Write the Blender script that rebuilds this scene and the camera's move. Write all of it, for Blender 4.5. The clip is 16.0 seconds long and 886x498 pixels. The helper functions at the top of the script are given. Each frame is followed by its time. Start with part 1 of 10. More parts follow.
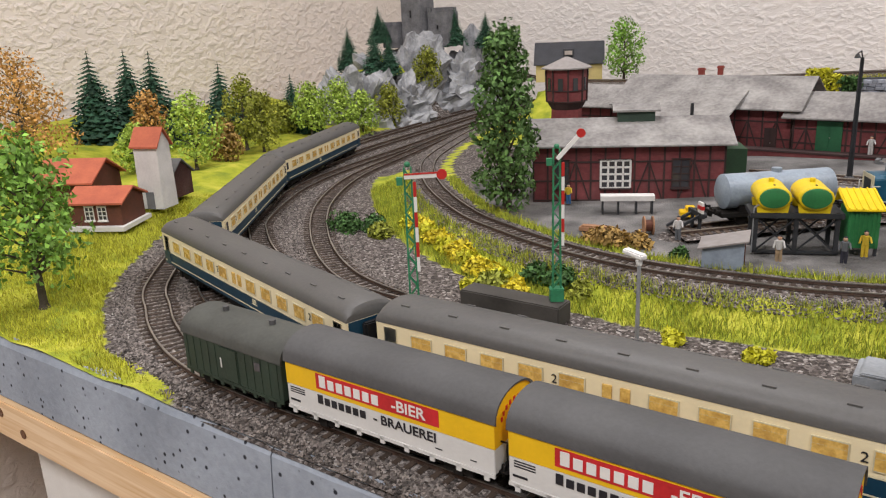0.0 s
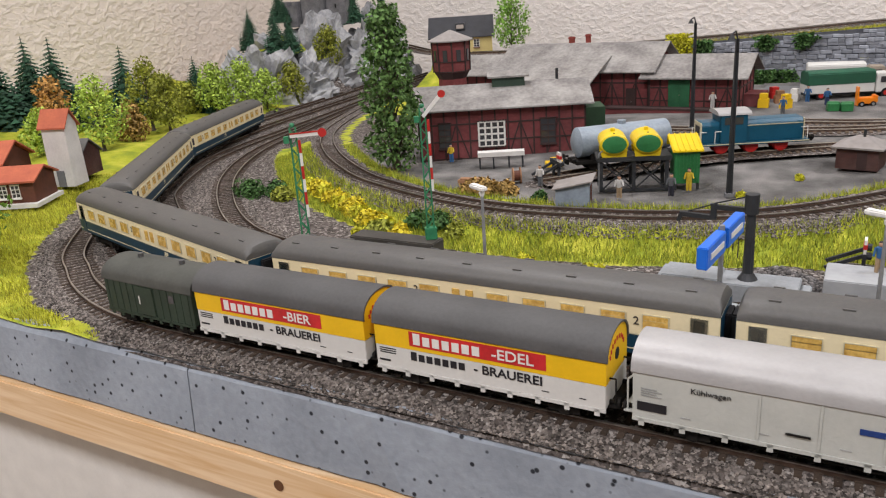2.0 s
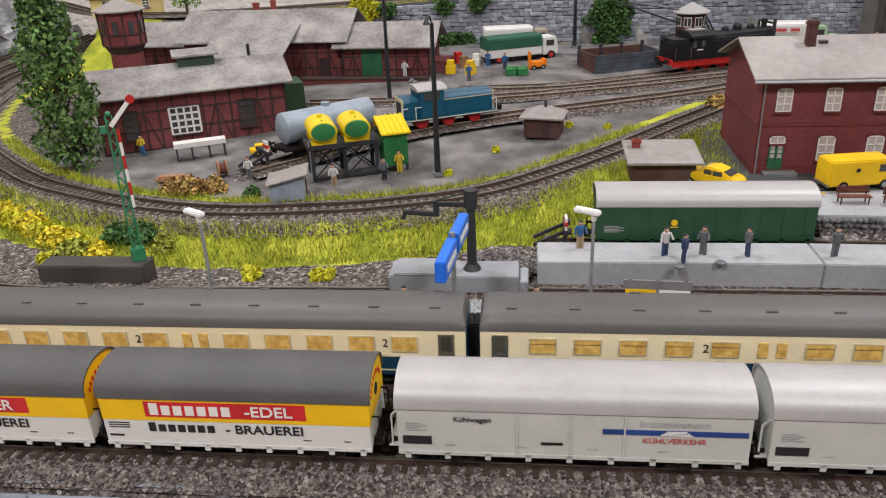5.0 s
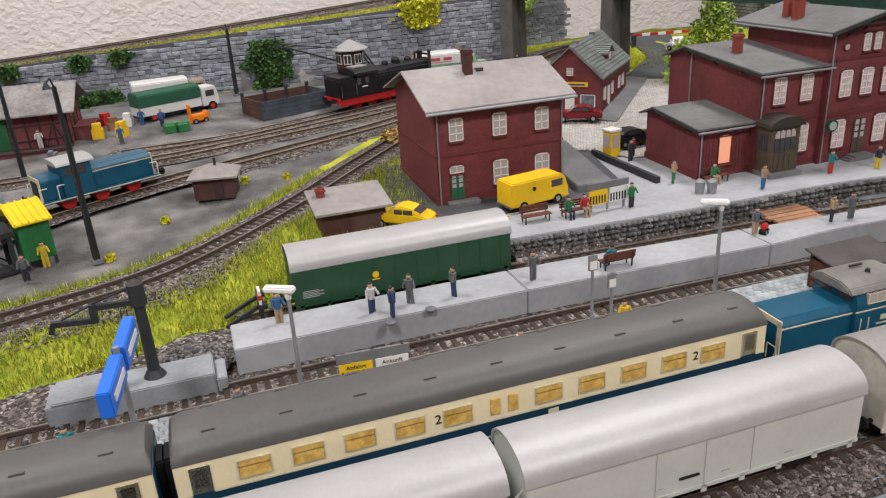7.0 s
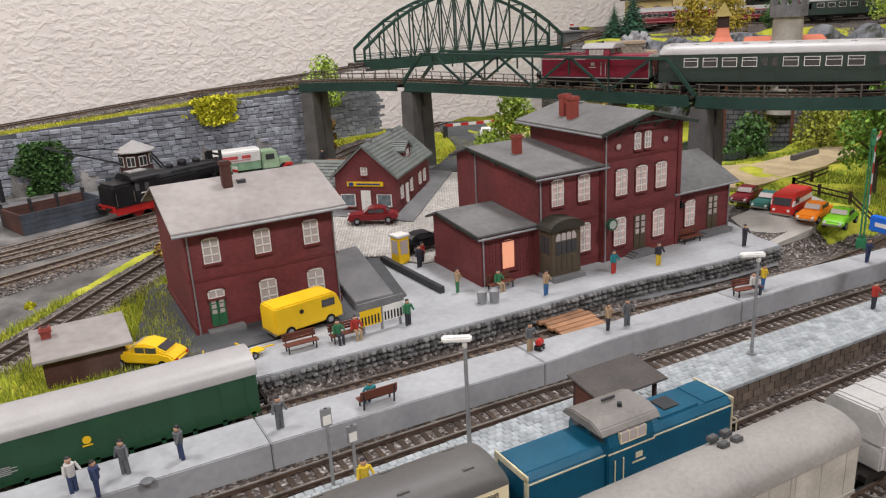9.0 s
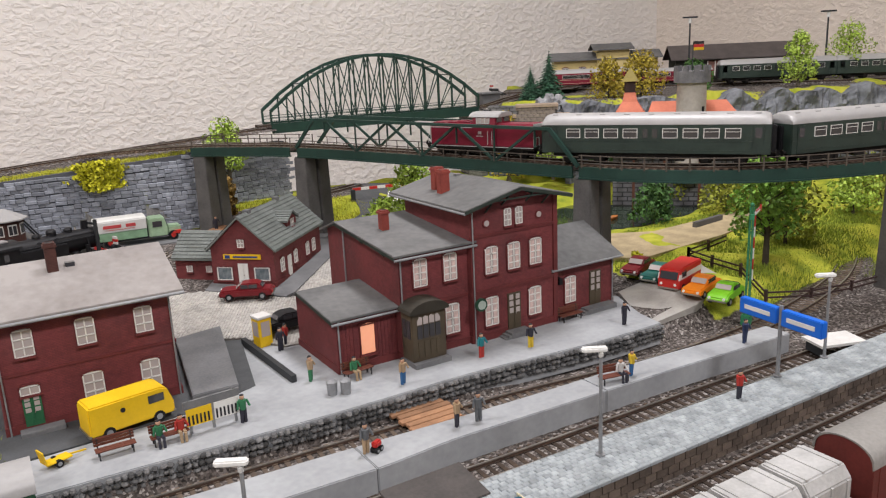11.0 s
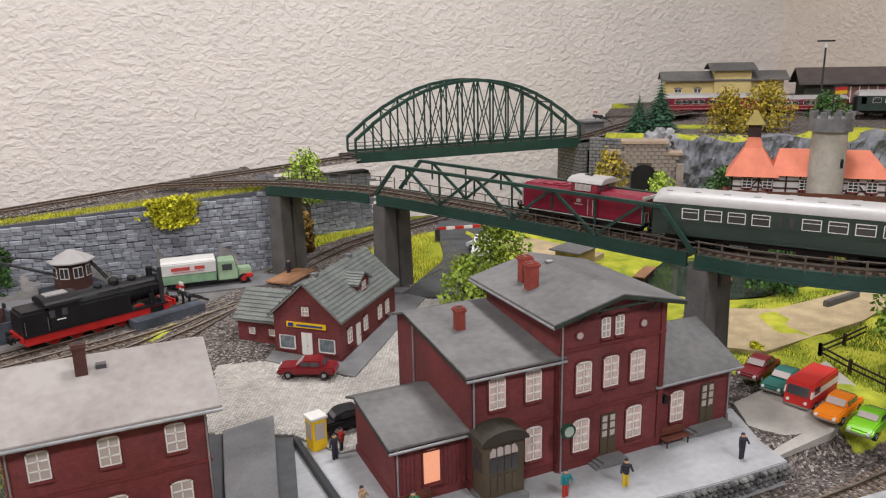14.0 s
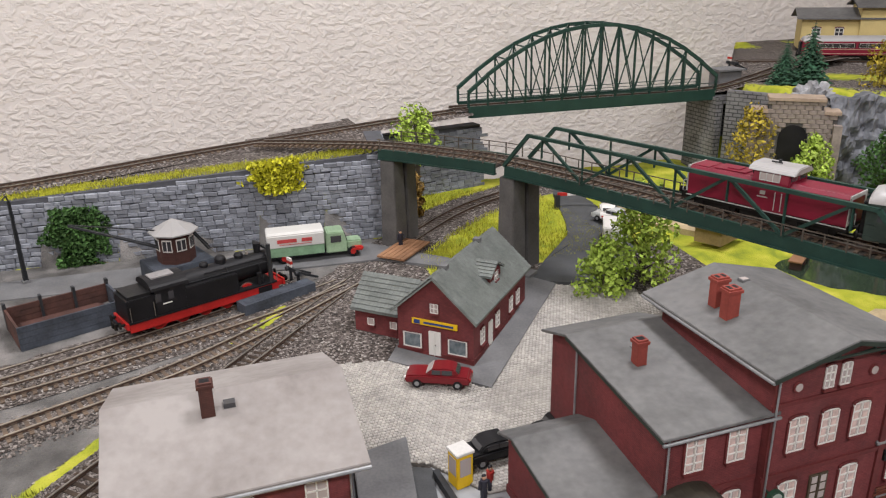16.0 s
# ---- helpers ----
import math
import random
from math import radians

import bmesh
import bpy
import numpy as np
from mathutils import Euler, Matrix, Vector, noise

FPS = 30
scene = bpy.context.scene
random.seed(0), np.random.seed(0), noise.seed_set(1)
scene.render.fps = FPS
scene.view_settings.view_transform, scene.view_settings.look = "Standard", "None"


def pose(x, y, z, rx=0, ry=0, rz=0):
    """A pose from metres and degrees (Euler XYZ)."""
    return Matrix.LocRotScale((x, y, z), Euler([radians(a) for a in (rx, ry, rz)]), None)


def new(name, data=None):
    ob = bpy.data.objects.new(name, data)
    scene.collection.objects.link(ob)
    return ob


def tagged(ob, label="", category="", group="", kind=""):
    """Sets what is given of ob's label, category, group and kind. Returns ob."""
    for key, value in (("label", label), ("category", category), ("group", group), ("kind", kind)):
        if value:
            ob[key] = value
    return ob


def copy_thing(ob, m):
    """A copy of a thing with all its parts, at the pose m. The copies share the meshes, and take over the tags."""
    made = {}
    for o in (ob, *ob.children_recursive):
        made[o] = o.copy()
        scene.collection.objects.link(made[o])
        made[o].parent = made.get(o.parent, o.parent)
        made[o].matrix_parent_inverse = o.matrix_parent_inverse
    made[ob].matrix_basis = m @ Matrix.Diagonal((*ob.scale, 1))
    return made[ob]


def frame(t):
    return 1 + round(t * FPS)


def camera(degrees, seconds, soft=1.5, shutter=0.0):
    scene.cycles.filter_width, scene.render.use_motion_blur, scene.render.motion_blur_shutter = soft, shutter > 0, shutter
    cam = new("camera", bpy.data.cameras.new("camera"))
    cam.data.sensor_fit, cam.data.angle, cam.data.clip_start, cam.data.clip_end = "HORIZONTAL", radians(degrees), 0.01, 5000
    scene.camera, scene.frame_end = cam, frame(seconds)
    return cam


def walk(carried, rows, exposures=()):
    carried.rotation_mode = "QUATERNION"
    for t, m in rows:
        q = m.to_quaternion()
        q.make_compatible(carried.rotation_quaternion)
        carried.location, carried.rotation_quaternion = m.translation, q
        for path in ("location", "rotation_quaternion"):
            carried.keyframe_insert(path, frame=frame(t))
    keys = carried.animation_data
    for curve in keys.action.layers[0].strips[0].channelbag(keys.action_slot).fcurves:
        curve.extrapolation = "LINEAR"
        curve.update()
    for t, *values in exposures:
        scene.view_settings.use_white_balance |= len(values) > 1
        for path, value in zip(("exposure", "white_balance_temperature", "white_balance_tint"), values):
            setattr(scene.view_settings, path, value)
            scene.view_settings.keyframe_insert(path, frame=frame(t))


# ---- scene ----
cam = camera(60.0, 16.0, soft=1.2)
METRES, EYE, TILT, LEAN, TURN = 0.67, 0.2237, 0.0, 0.0, 35.9
ROWS = [
    (0.0, 0.0, 0.0, 0.0, -0.74, -16.82, 2.45),
    (0.5, 0.0001, -0.0438, -0.0041, -1.4, -16.98, 2.99),
    (1.0, 0.0154, -0.0819, -0.0073, -2.46, -17.16, 3.46),
    (1.5, 0.0287, -0.1153, -0.0054, -4.34, -17.7, 3.77),
    (2.0, 0.0345, -0.1328, 0.0008, -7.21, -18.77, 3.8),
    (2.5, 0.0388, -0.1353, 0.012, -10.84, -20.33, 3.54),
    (3.0, 0.0281, -0.1067, 0.0272, -14.83, -22.04, 3.06),
    (5.5, 0.029, -0.0614, 0.0508, -35.78, -24.32, 2.8),
    (6.0, 0.043, -0.0255, 0.0453, -42.21, -22.94, 3.73),
    (6.5, 0.0602, -0.0153, 0.0412, -48.99, -22.71, 3.93),
    (7.0, 0.0914, -0.016, 0.0423, -54.78, -22.53, 3.32),
    (7.5, 0.132, -0.021, 0.0358, -58.03, -21.85, 3.2),
    (8.0, 0.1607, -0.0211, 0.0402, -60.77, -20.68, 3.3),
    (8.5, 0.1958, -0.0356, 0.0533, -63.21, -19.07, 3.24),
    (9.0, 0.2231, -0.063, 0.0587, -65.2, -17.62, 3.02),
    (9.5, 0.2592, -0.0942, 0.0646, -66.92, -16.31, 2.71),
    (10.0, 0.2871, -0.1237, 0.0696, -68.18, -15.26, 2.35),
    (12.5, 0.3811, -0.1464, 0.0885, -66.03, -12.46, 1.52),
    (13.0, 0.4107, -0.1405, 0.112, -64.07, -12.32, 1.54),
    (13.5, 0.4449, -0.1221, 0.1344, -62.37, -13.02, 1.32),
    (14.0, 0.4777, -0.0934, 0.1586, -60.54, -14.76, 1.17),
    (14.5, 0.5111, -0.0626, 0.179, -58.87, -16.73, 1.06),
    (15.0, 0.5345, -0.0102, 0.1952, -57.34, -18.48, 1.09),
    (15.5, 0.5527, 0.0343, 0.2033, -56.15, -19.75, 1.14),
    (16.0, 0.5584, 0.0648, 0.2027, -55.3, -20.36, 1.09),
]
walk(cam, [(t, pose(0, 0, EYE, TILT, LEAN, TURN) @ pose(METRES * x, METRES * y, METRES * z, 90 + pitch, roll, yaw)) for t, x, y, z, yaw, pitch, roll in ROWS])

# ---- light ----
world = bpy.data.worlds.new("room_world")
scene.world = world
world.use_nodes = True
world.node_tree.nodes["Background"].inputs[0].default_value = (0.9, 0.92, 1.0, 1)
world.node_tree.nodes["Background"].inputs[1].default_value = 0.25


def area_lamp(name, x, y, z, sx, sy, power, colour):
    d = bpy.data.lights.new(name, "AREA")
    d.shape, d.size, d.size_y, d.energy, d.color = "RECTANGLE", sx, sy, power, colour
    o = new(name, d)
    o.matrix_world = pose(x, y, z)
    return o


for lx, ly, lp in ((-0.5, -0.75, 21.0), (0.8, -0.75, 19.0), (-0.5, 0.75, 12.3), (0.8, 0.75, 14.5)):
    area_lamp("ceiling_lamp", lx, ly, 1.42, 0.3, 0.3, lp, (1.0, 0.965, 1.0))

# ---- materials ----
MATS = {}


def mat(name, col, rough=0.6, metal=0.0, col2=None, scale=60.0, fine=500.0, var=0.18, bump=0.15, rnd=0.0, spec=0.4, emit=0.0):
    """A surface with colour variation at two scales and fine relief."""
    if name in MATS:
        return MATS[name]
    m = bpy.data.materials.new(name)
    m.use_nodes = True
    nt = m.node_tree
    N, L = nt.nodes, nt.links
    b = N["Principled BSDF"]
    tc = N.new("ShaderNodeTexCoord")
    n1 = N.new("ShaderNodeTexNoise")
    n1.inputs["Scale"].default_value, n1.inputs["Detail"].default_value = scale, 4
    n2 = N.new("ShaderNodeTexNoise")
    n2.inputs["Scale"].default_value, n2.inputs["Detail"].default_value = fine, 3
    L.new(tc.outputs["Object"], n1.inputs["Vector"])
    L.new(tc.outputs["Object"], n2.inputs["Vector"])
    mix = N.new("ShaderNodeMix")
    mix.data_type = "RGBA"
    c2 = col2 or tuple(c * (1 - 2 * var) for c in col)
    mix.inputs[6].default_value, mix.inputs[7].default_value = (*c2, 1), (*col, 1)
    add = N.new("ShaderNodeMath")
    add.operation = "MULTIPLY_ADD"
    add.inputs[1].default_value = 0.45
    sub = N.new("ShaderNodeMapRange")
    sub.inputs[1].default_value, sub.inputs[2].default_value = 0.5, 0.95
    L.new(n2.outputs["Fac"], add.inputs[0])
    L.new(n1.outputs["Fac"], add.inputs[2])
    L.new(add.outputs[0], sub.inputs[0])
    L.new(sub.outputs[0], mix.inputs[0])
    out = mix.outputs[2]
    if rnd:
        oi = N.new("ShaderNodeObjectInfo")
        geo = N.new("ShaderNodeNewGeometry")
        s = N.new("ShaderNodeMath")
        s.operation = "ADD"
        L.new(oi.outputs["Random"], s.inputs[0])
        L.new(geo.outputs["Random Per Island"], s.inputs[1])
        fr = N.new("ShaderNodeMath")
        fr.operation = "FRACT"
        L.new(s.outputs[0], fr.inputs[0])
        mr = N.new("ShaderNodeMapRange")
        mr.inputs[3].default_value, mr.inputs[4].default_value = 1 - rnd, 1 + rnd
        L.new(fr.outputs[0], mr.inputs[0])
        mul = N.new("ShaderNodeVectorMath")
        mul.operation = "SCALE"
        L.new(out, mul.inputs[0])
        L.new(mr.outputs[0], mul.inputs["Scale"])
        out = mul.outputs[0]
    L.new(out, b.inputs["Base Color"])
    rr = N.new("ShaderNodeMapRange")
    rr.inputs[3].default_value, rr.inputs[4].default_value = max(rough - 0.1, 0.03), min(rough + 0.12, 1)
    L.new(n1.outputs["Fac"], rr.inputs[0])
    L.new(rr.outputs[0], b.inputs["Roughness"])
    b.inputs["Metallic"].default_value = metal
    b.inputs["Specular IOR Level"].default_value = spec
    if emit:
        b.inputs["Emission Color"].default_value, b.inputs["Emission Strength"].default_value = (*col, 1), emit
    if bump:
        bp = N.new("ShaderNodeBump")
        bp.inputs["Strength"].default_value, bp.inputs["Distance"].default_value = bump, 0.0008
        L.new(n2.outputs["Fac"], bp.inputs["Height"])
        L.new(bp.outputs[0], b.inputs["Normal"])
    MATS[name] = m
    return m


def brick_mat(name, col, joint, bw=0.0035, bh=0.0011, rough=0.75, weather=(0.3, 0.3, 0.3), amount=0.15):
    """Fine moulded brick courses, with weathering."""
    m = mat(name, col, rough, var=0.22, scale=35, fine=260, bump=0.1)
    nt = m.node_tree
    N, L = nt.nodes, nt.links
    b = N["Principled BSDF"]
    tc = N.new("ShaderNodeTexCoord")
    sep = N.new("ShaderNodeSeparateXYZ")
    comb = N.new("ShaderNodeCombineXYZ")
    s = N.new("ShaderNodeMath")
    s.operation = "ADD"
    L.new(tc.outputs["Object"], sep.inputs[0])
    L.new(sep.outputs[0], s.inputs[0])
    L.new(sep.outputs[1], s.inputs[1])
    L.new(s.outputs[0], comb.inputs[0])
    L.new(sep.outputs[2], comb.inputs[1])
    br = N.new("ShaderNodeTexBrick")
    br.inputs["Scale"].default_value = 1.0
    br.inputs["Brick Width"].default_value, br.inputs["Row Height"].default_value = bw, bh
    br.inputs["Mortar Size"].default_value = bh * 0.14
    br.inputs["Color1"].default_value, br.inputs["Color2"].default_value = (1, 1, 1, 1), (0.78, 0.78, 0.78, 1)
    br.inputs["Mortar"].default_value = (*joint, 1)
    L.new(comb.outputs[0], br.inputs["Vector"])
    src = b.inputs["Base Color"].links[0].from_socket
    mul = N.new("ShaderNodeMix")
    mul.data_type, mul.blend_type = "RGBA", "MULTIPLY"
    mul.inputs[0].default_value = 0.8
    L.new(src, mul.inputs[6])
    L.new(br.outputs["Color"], mul.inputs[7])
    nw = N.new("ShaderNodeTexNoise")
    nw.inputs["Scale"].default_value, nw.inputs["Detail"].default_value = 28, 6
    L.new(tc.outputs["Object"], nw.inputs["Vector"])
    mr = N.new("ShaderNodeMapRange")
    mr.inputs[1].default_value, mr.inputs[2].default_value = 0.5, 0.8
    mr.inputs[4].default_value = amount * 2
    L.new(nw.outputs["Fac"], mr.inputs[0])
    wx = N.new("ShaderNodeMix")
    wx.data_type = "RGBA"
    wx.inputs[7].default_value = (*weather, 1)
    L.new(mr.outputs[0], wx.inputs[0])
    L.new(mul.outputs[2], wx.inputs[6])
    L.new(wx.outputs[2], b.inputs["Base Color"])
    bp = N.new("ShaderNodeBump")
    bp.inputs["Strength"].default_value, bp.inputs["Distance"].default_value = 0.35, 0.0003
    L.new(br.outputs["Fac"], bp.inputs["Height"])
    bp.invert = True
    L.new(bp.outputs[0], b.inputs["Normal"])
    return m


def glass_mat(name, col, rough=0.08):
    m = bpy.data.materials.new(name)
    m.use_nodes = True
    b = m.node_tree.nodes["Principled BSDF"]
    b.inputs["Base Color"].default_value = (*col, 1)
    b.inputs["Roughness"].default_value = rough
    b.inputs["Specular IOR Level"].default_value = 0.7
    MATS[name] = m
    return m


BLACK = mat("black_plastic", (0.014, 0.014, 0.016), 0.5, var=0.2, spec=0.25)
UNDER = mat("underframe_black", (0.018, 0.016, 0.014), 0.7, col2=(0.01, 0.009, 0.008), spec=0.15)
STEEL = mat("rail_steel", (0.42, 0.39, 0.35), 0.35, 0.8, var=0.2)
RUST = mat("rail_web_rust", (0.075, 0.045, 0.032), 0.75, col2=(0.04, 0.027, 0.02), spec=0.2)
RAIL_WORN = mat("rail_worn_tan", (0.5, 0.44, 0.36), 0.45, 0.4, var=0.2)
SLEEPER = mat("sleeper_brown", (0.07, 0.05, 0.037), 0.8, col2=(0.035, 0.026, 0.02), rnd=0.25, spec=0.2)
SLEEPER_LIGHT = mat("sleeper_weathered", (0.16, 0.115, 0.08), 0.8, col2=(0.08, 0.06, 0.045), rnd=0.25)
STONE = mat("ballast_stone", (0.22, 0.195, 0.175), 0.85, col2=(0.1, 0.088, 0.08), rnd=0.75, scale=200, spec=0.2)
COALM = mat("coal", (0.02, 0.02, 0.022), 0.5, rnd=0.5)
LEAF_OLIVE = mat("leaf_olive", (0.3, 0.33, 0.04), 0.75, rnd=0.5, bump=0)
LEAF_GREEN = mat("leaf_green", (0.24, 0.45, 0.07), 0.75, rnd=0.5, bump=0)
LEAF_BRIGHT = mat("leaf_bright", (0.42, 0.58, 0.09), 0.75, rnd=0.45, bump=0)
LEAF_DARK = mat("leaf_dark", (0.07, 0.16, 0.04), 0.8, rnd=0.5, bump=0)
LEAF_SPRUCE = mat("leaf_spruce", (0.028, 0.085, 0.045), 0.8, rnd=0.5, bump=0)
LEAF_POPLAR = mat("leaf_poplar", (0.12, 0.23, 0.06), 0.8, rnd=0.5, bump=0)
LEAF_YELLOW = mat("leaf_yellow", (0.72, 0.6, 0.03), 0.75, rnd=0.45, bump=0)
LEAF_LIME = mat("leaf_lime", (0.62, 0.6, 0.03), 0.75, rnd=0.4, bump=0)
LEAF_RUST = mat("leaf_rust", (0.62, 0.34, 0.1), 0.8, rnd=0.5, bump=0)
LEAF_BROWN = mat("leaf_brown", (0.42, 0.27, 0.08), 0.8, rnd=0.5, bump=0)
GRASS = mat("static_grass", (0.52, 0.52, 0.05), 0.8, rnd=0.5, bump=0)
GRASS_MID = mat("static_grass_mid", (0.38, 0.44, 0.045), 0.8, rnd=0.5, bump=0)
GRASS_DARK = mat("static_grass_green", (0.26, 0.34, 0.04), 0.8, rnd=0.5, bump=0)
BARK = mat("bark", (0.1, 0.085, 0.06), 0.85, col2=(0.05, 0.04, 0.03), fine=900, bump=0.5)
BRICK = brick_mat("brick_dark_red", (0.215, 0.046, 0.048), (0.62, 0.62, 0.62), amount=0.07, weather=(0.2, 0.12, 0.12))
BRICK_SHED = brick_mat("brick_shed_red", (0.24, 0.058, 0.06), (0.8, 0.75, 0.75), amount=0.1, weather=(0.28, 0.16, 0.16))
BRICK_TOWER = brick_mat("brick_tower_red", (0.26, 0.06, 0.06), (0.8, 0.75, 0.75), amount=0.08)
BRICK_BROWN = brick_mat("brick_brown", (0.1, 0.04, 0.032), (0.7, 0.66, 0.62), amount=0.08)
TRIM = mat("trim_dark_red", (0.155, 0.03, 0.03), 0.7, var=0.2)
TIMBER = mat("timber_frame", (0.055, 0.03, 0.028), 0.75, col2=(0.035, 0.02, 0.018))
ROOF_GREY = mat("roof_grey", (0.165, 0.165, 0.162), 0.75, col2=(0.085, 0.086, 0.085), scale=22, fine=180, var=0.2)
ROOF_LIGHT = mat("roof_light_grey", (0.325, 0.305, 0.29), 0.75, col2=(0.2, 0.18, 0.168), scale=18, fine=160)
ROOF_SHED = mat("roof_shed", (0.33, 0.32, 0.3), 0.85, col2=(0.15, 0.14, 0.135), scale=30, fine=240)
SHINGLE = mat("shingle_grey_green", (0.2, 0.22, 0.205), 0.8, rnd=0.08, scale=50)
SLATE = mat("roof_slate_dark", (0.05, 0.052, 0.06), 0.7, rnd=0.2)
ROOF_RED = mat("roof_tile_red", (0.5, 0.14, 0.07), 0.75, col2=(0.36, 0.09, 0.05), scale=60)
WHITE = mat("white_paint", (0.75, 0.74, 0.7), 0.5, var=0.05)
CREAMWALL = mat("cream_render", (0.62, 0.5, 0.22), 0.8, var=0.08)
WHITEWALL = mat("white_render", (0.68, 0.67, 0.64), 0.85, var=0.1)
GREEN_DOOR = mat("green_door", (0.025, 0.14, 0.06), 0.55)
BROWN_DOOR = mat("brown_olive_paint", (0.085, 0.065, 0.04), 0.6)
PANE = glass_mat("window_pane", (0.42, 0.37, 0.35), 0.15)
PANE_DARK = glass_mat("window_pane_dark", (0.05, 0.05, 0.055), 0.1)
PANE_WARM = mat("window_pane_lit", (0.95, 0.42, 0.25), 0.5, var=0.1, emit=0.35, bump=0)
CHIMNEY = mat("chimney_red", (0.3, 0.06, 0.045), 0.7)
PLASTER_GREY = mat("platform_grey", (0.36, 0.375, 0.385), 0.8, col2=(0.26, 0.27, 0.28), scale=25, fine=220)
PLAT_SIDE = mat("platform_side_grey", (0.3, 0.32, 0.335), 0.8, col2=(0.2, 0.215, 0.225), scale=40)
SETT = mat("sett_blue_grey", (0.36, 0.39, 0.4), 0.6, col2=(0.22, 0.245, 0.255), rnd=0.16, scale=90)
SETT_BASE = mat("sett_joint", (0.17, 0.18, 0.185), 0.85)
BLOCK = mat("edge_block_brown", (0.15, 0.115, 0.09), 0.85, col2=(0.075, 0.058, 0.047), rnd=0.3)
DARKSTONE = mat("quarry_stone_dark", (0.17, 0.17, 0.168), 0.85, col2=(0.06, 0.06, 0.06), rnd=0.6)
WALLSTONE = mat("wall_stone", (0.31, 0.33, 0.37), 0.85, col2=(0.19, 0.205, 0.235), rnd=0.32, scale=120)
WALLJOINT = mat("wall_joint", (0.1, 0.105, 0.12), 0.9)
ASPHALT = mat("asphalt", (0.085, 0.09, 0.095), 0.85, col2=(0.055, 0.058, 0.06), fine=900)
PAVE = mat("pavement_grey", (0.19, 0.193, 0.195), 0.85, col2=(0.12, 0.122, 0.126), scale=35)
COBBLE = mat("cobble_light", (0.46, 0.44, 0.4), 0.8, col2=(0.34, 0.325, 0.3), rnd=0.14)
COBBLE_JOINT = mat("cobble_joint", (0.24, 0.225, 0.2), 0.9)
ROCK = mat("rock_grey", (0.47, 0.48, 0.49), 0.85, col2=(0.17, 0.175, 0.185), scale=28, fine=160, bump=0.9)
ROCK_DARK = mat("rock_blue_grey", (0.25, 0.265, 0.29), 0.85, col2=(0.06, 0.065, 0.075), scale=26, fine=140, bump=0.9)
CASTLE = mat("castle_stone", (0.2, 0.2, 0.21), 0.9, col2=(0.1, 0.1, 0.105), fine=320, bump=0.8)
CASTLE_TOWER = mat("tower_stone", (0.45, 0.42, 0.38), 0.9, col2=(0.32, 0.3, 0.27), fine=300, bump=0.6)
BRIDGE = mat("bridge_green", (0.017, 0.055, 0.042), 0.5, col2=(0.011, 0.036, 0.028))
PIER = mat("pier_grey", (0.13, 0.125, 0.12), 0.85, col2=(0.075, 0.072, 0.07), scale=45)
GREY_METAL = mat("grey_metal", (0.32, 0.33, 0.34), 0.45, 0.3)
DARK_METAL = mat("dark_iron", (0.04, 0.043, 0.047), 0.55, 0.2)
SIG_GREEN = mat("signal_green", (0.04, 0.24, 0.11), 0.5)
RED = mat("red_paint", (0.5, 0.025, 0.02), 0.45, var=0.1)
BLUE_SIGN = mat("sign_blue", (0.015, 0.15, 0.68), 0.35, var=0.06, bump=0)
YELLOW = mat("yellow_paint", (0.78, 0.5, 0.012), 0.45, var=0.06)
WAG_YELLOW = mat("wagon_yellow", (0.82, 0.5, 0.01), 0.5, var=0.06)
WAG_WHITE = mat("wagon_white", (0.64, 0.64, 0.61), 0.5, var=0.05)
WAG_LIGHT = mat("wagon_pale_grey", (0.49, 0.505, 0.47), 0.5, var=0.06)
WAG_ROOF = mat("wagon_roof_grey", (0.085, 0.085, 0.085), 0.65, col2=(0.06, 0.06, 0.06), scale=30)
SILVER = mat("roof_silver", (0.39, 0.385, 0.38), 0.45, 0.15, var=0.06)
WAG_GREEN = mat("wagon_dark_green", (0.03, 0.05, 0.032), 0.6, var=0.2)
POST_GREEN = mat("postal_green", (0.02, 0.075, 0.035), 0.5, var=0.15)
LOCO_BLUE = mat("loco_blue", (0.006, 0.085, 0.15), 0.35, var=0.12)
COACH_CREAM = mat("coach_cream", (0.8, 0.7, 0.46), 0.45, var=0.05)
COACH_ROOF = mat("coach_roof", (0.1, 0.098, 0.092), 0.5, col2=(0.075, 0.073, 0.07), scale=14)
COACH_GREEN = mat("coach_green", (0.03, 0.05, 0.04), 0.45)
LOCO_RED = mat("loco_red", (0.21, 0.009, 0.03), 0.4, var=0.12)
# yellow light of the coach interior is put into the pane colour
COACH_GLASS_LIT = mat("coach_pane_lit_tint", (0.78, 0.52, 0.14), 0.25, col2=(0.45, 0.26, 0.06), scale=260, fine=900, bump=0)
PAPER_RED = mat("panel_red", (0.6, 0.025, 0.03), 0.5, bump=0)
INK = mat("ink_black", (0.02, 0.02, 0.025), 0.5, bump=0)
INK_BLUE = mat("ink_blue", (0.02, 0.06, 0.25), 0.5, bump=0)
INK_RED = mat("ink_red", (0.6, 0.08, 0.08), 0.5, bump=0)
GREY_INK = mat("ink_grey", (0.42, 0.43, 0.42), 0.6, bump=0)
WOOD = mat("bench_wood", (0.16, 0.05, 0.03), 0.6)
PLANK = mat("plank_wood", (0.36, 0.19, 0.1), 0.75, col2=(0.22, 0.115, 0.06), rnd=0.25)
SKIN = mat("figurine_beige", (0.6, 0.36, 0.24), 0.6, bump=0)
LAMP_WHITE = mat("lamp_white", (0.85, 0.85, 0.82), 0.4, bump=0)
ORANGE = mat("orange_paint", (0.85, 0.24, 0.012), 0.35, var=0.06)
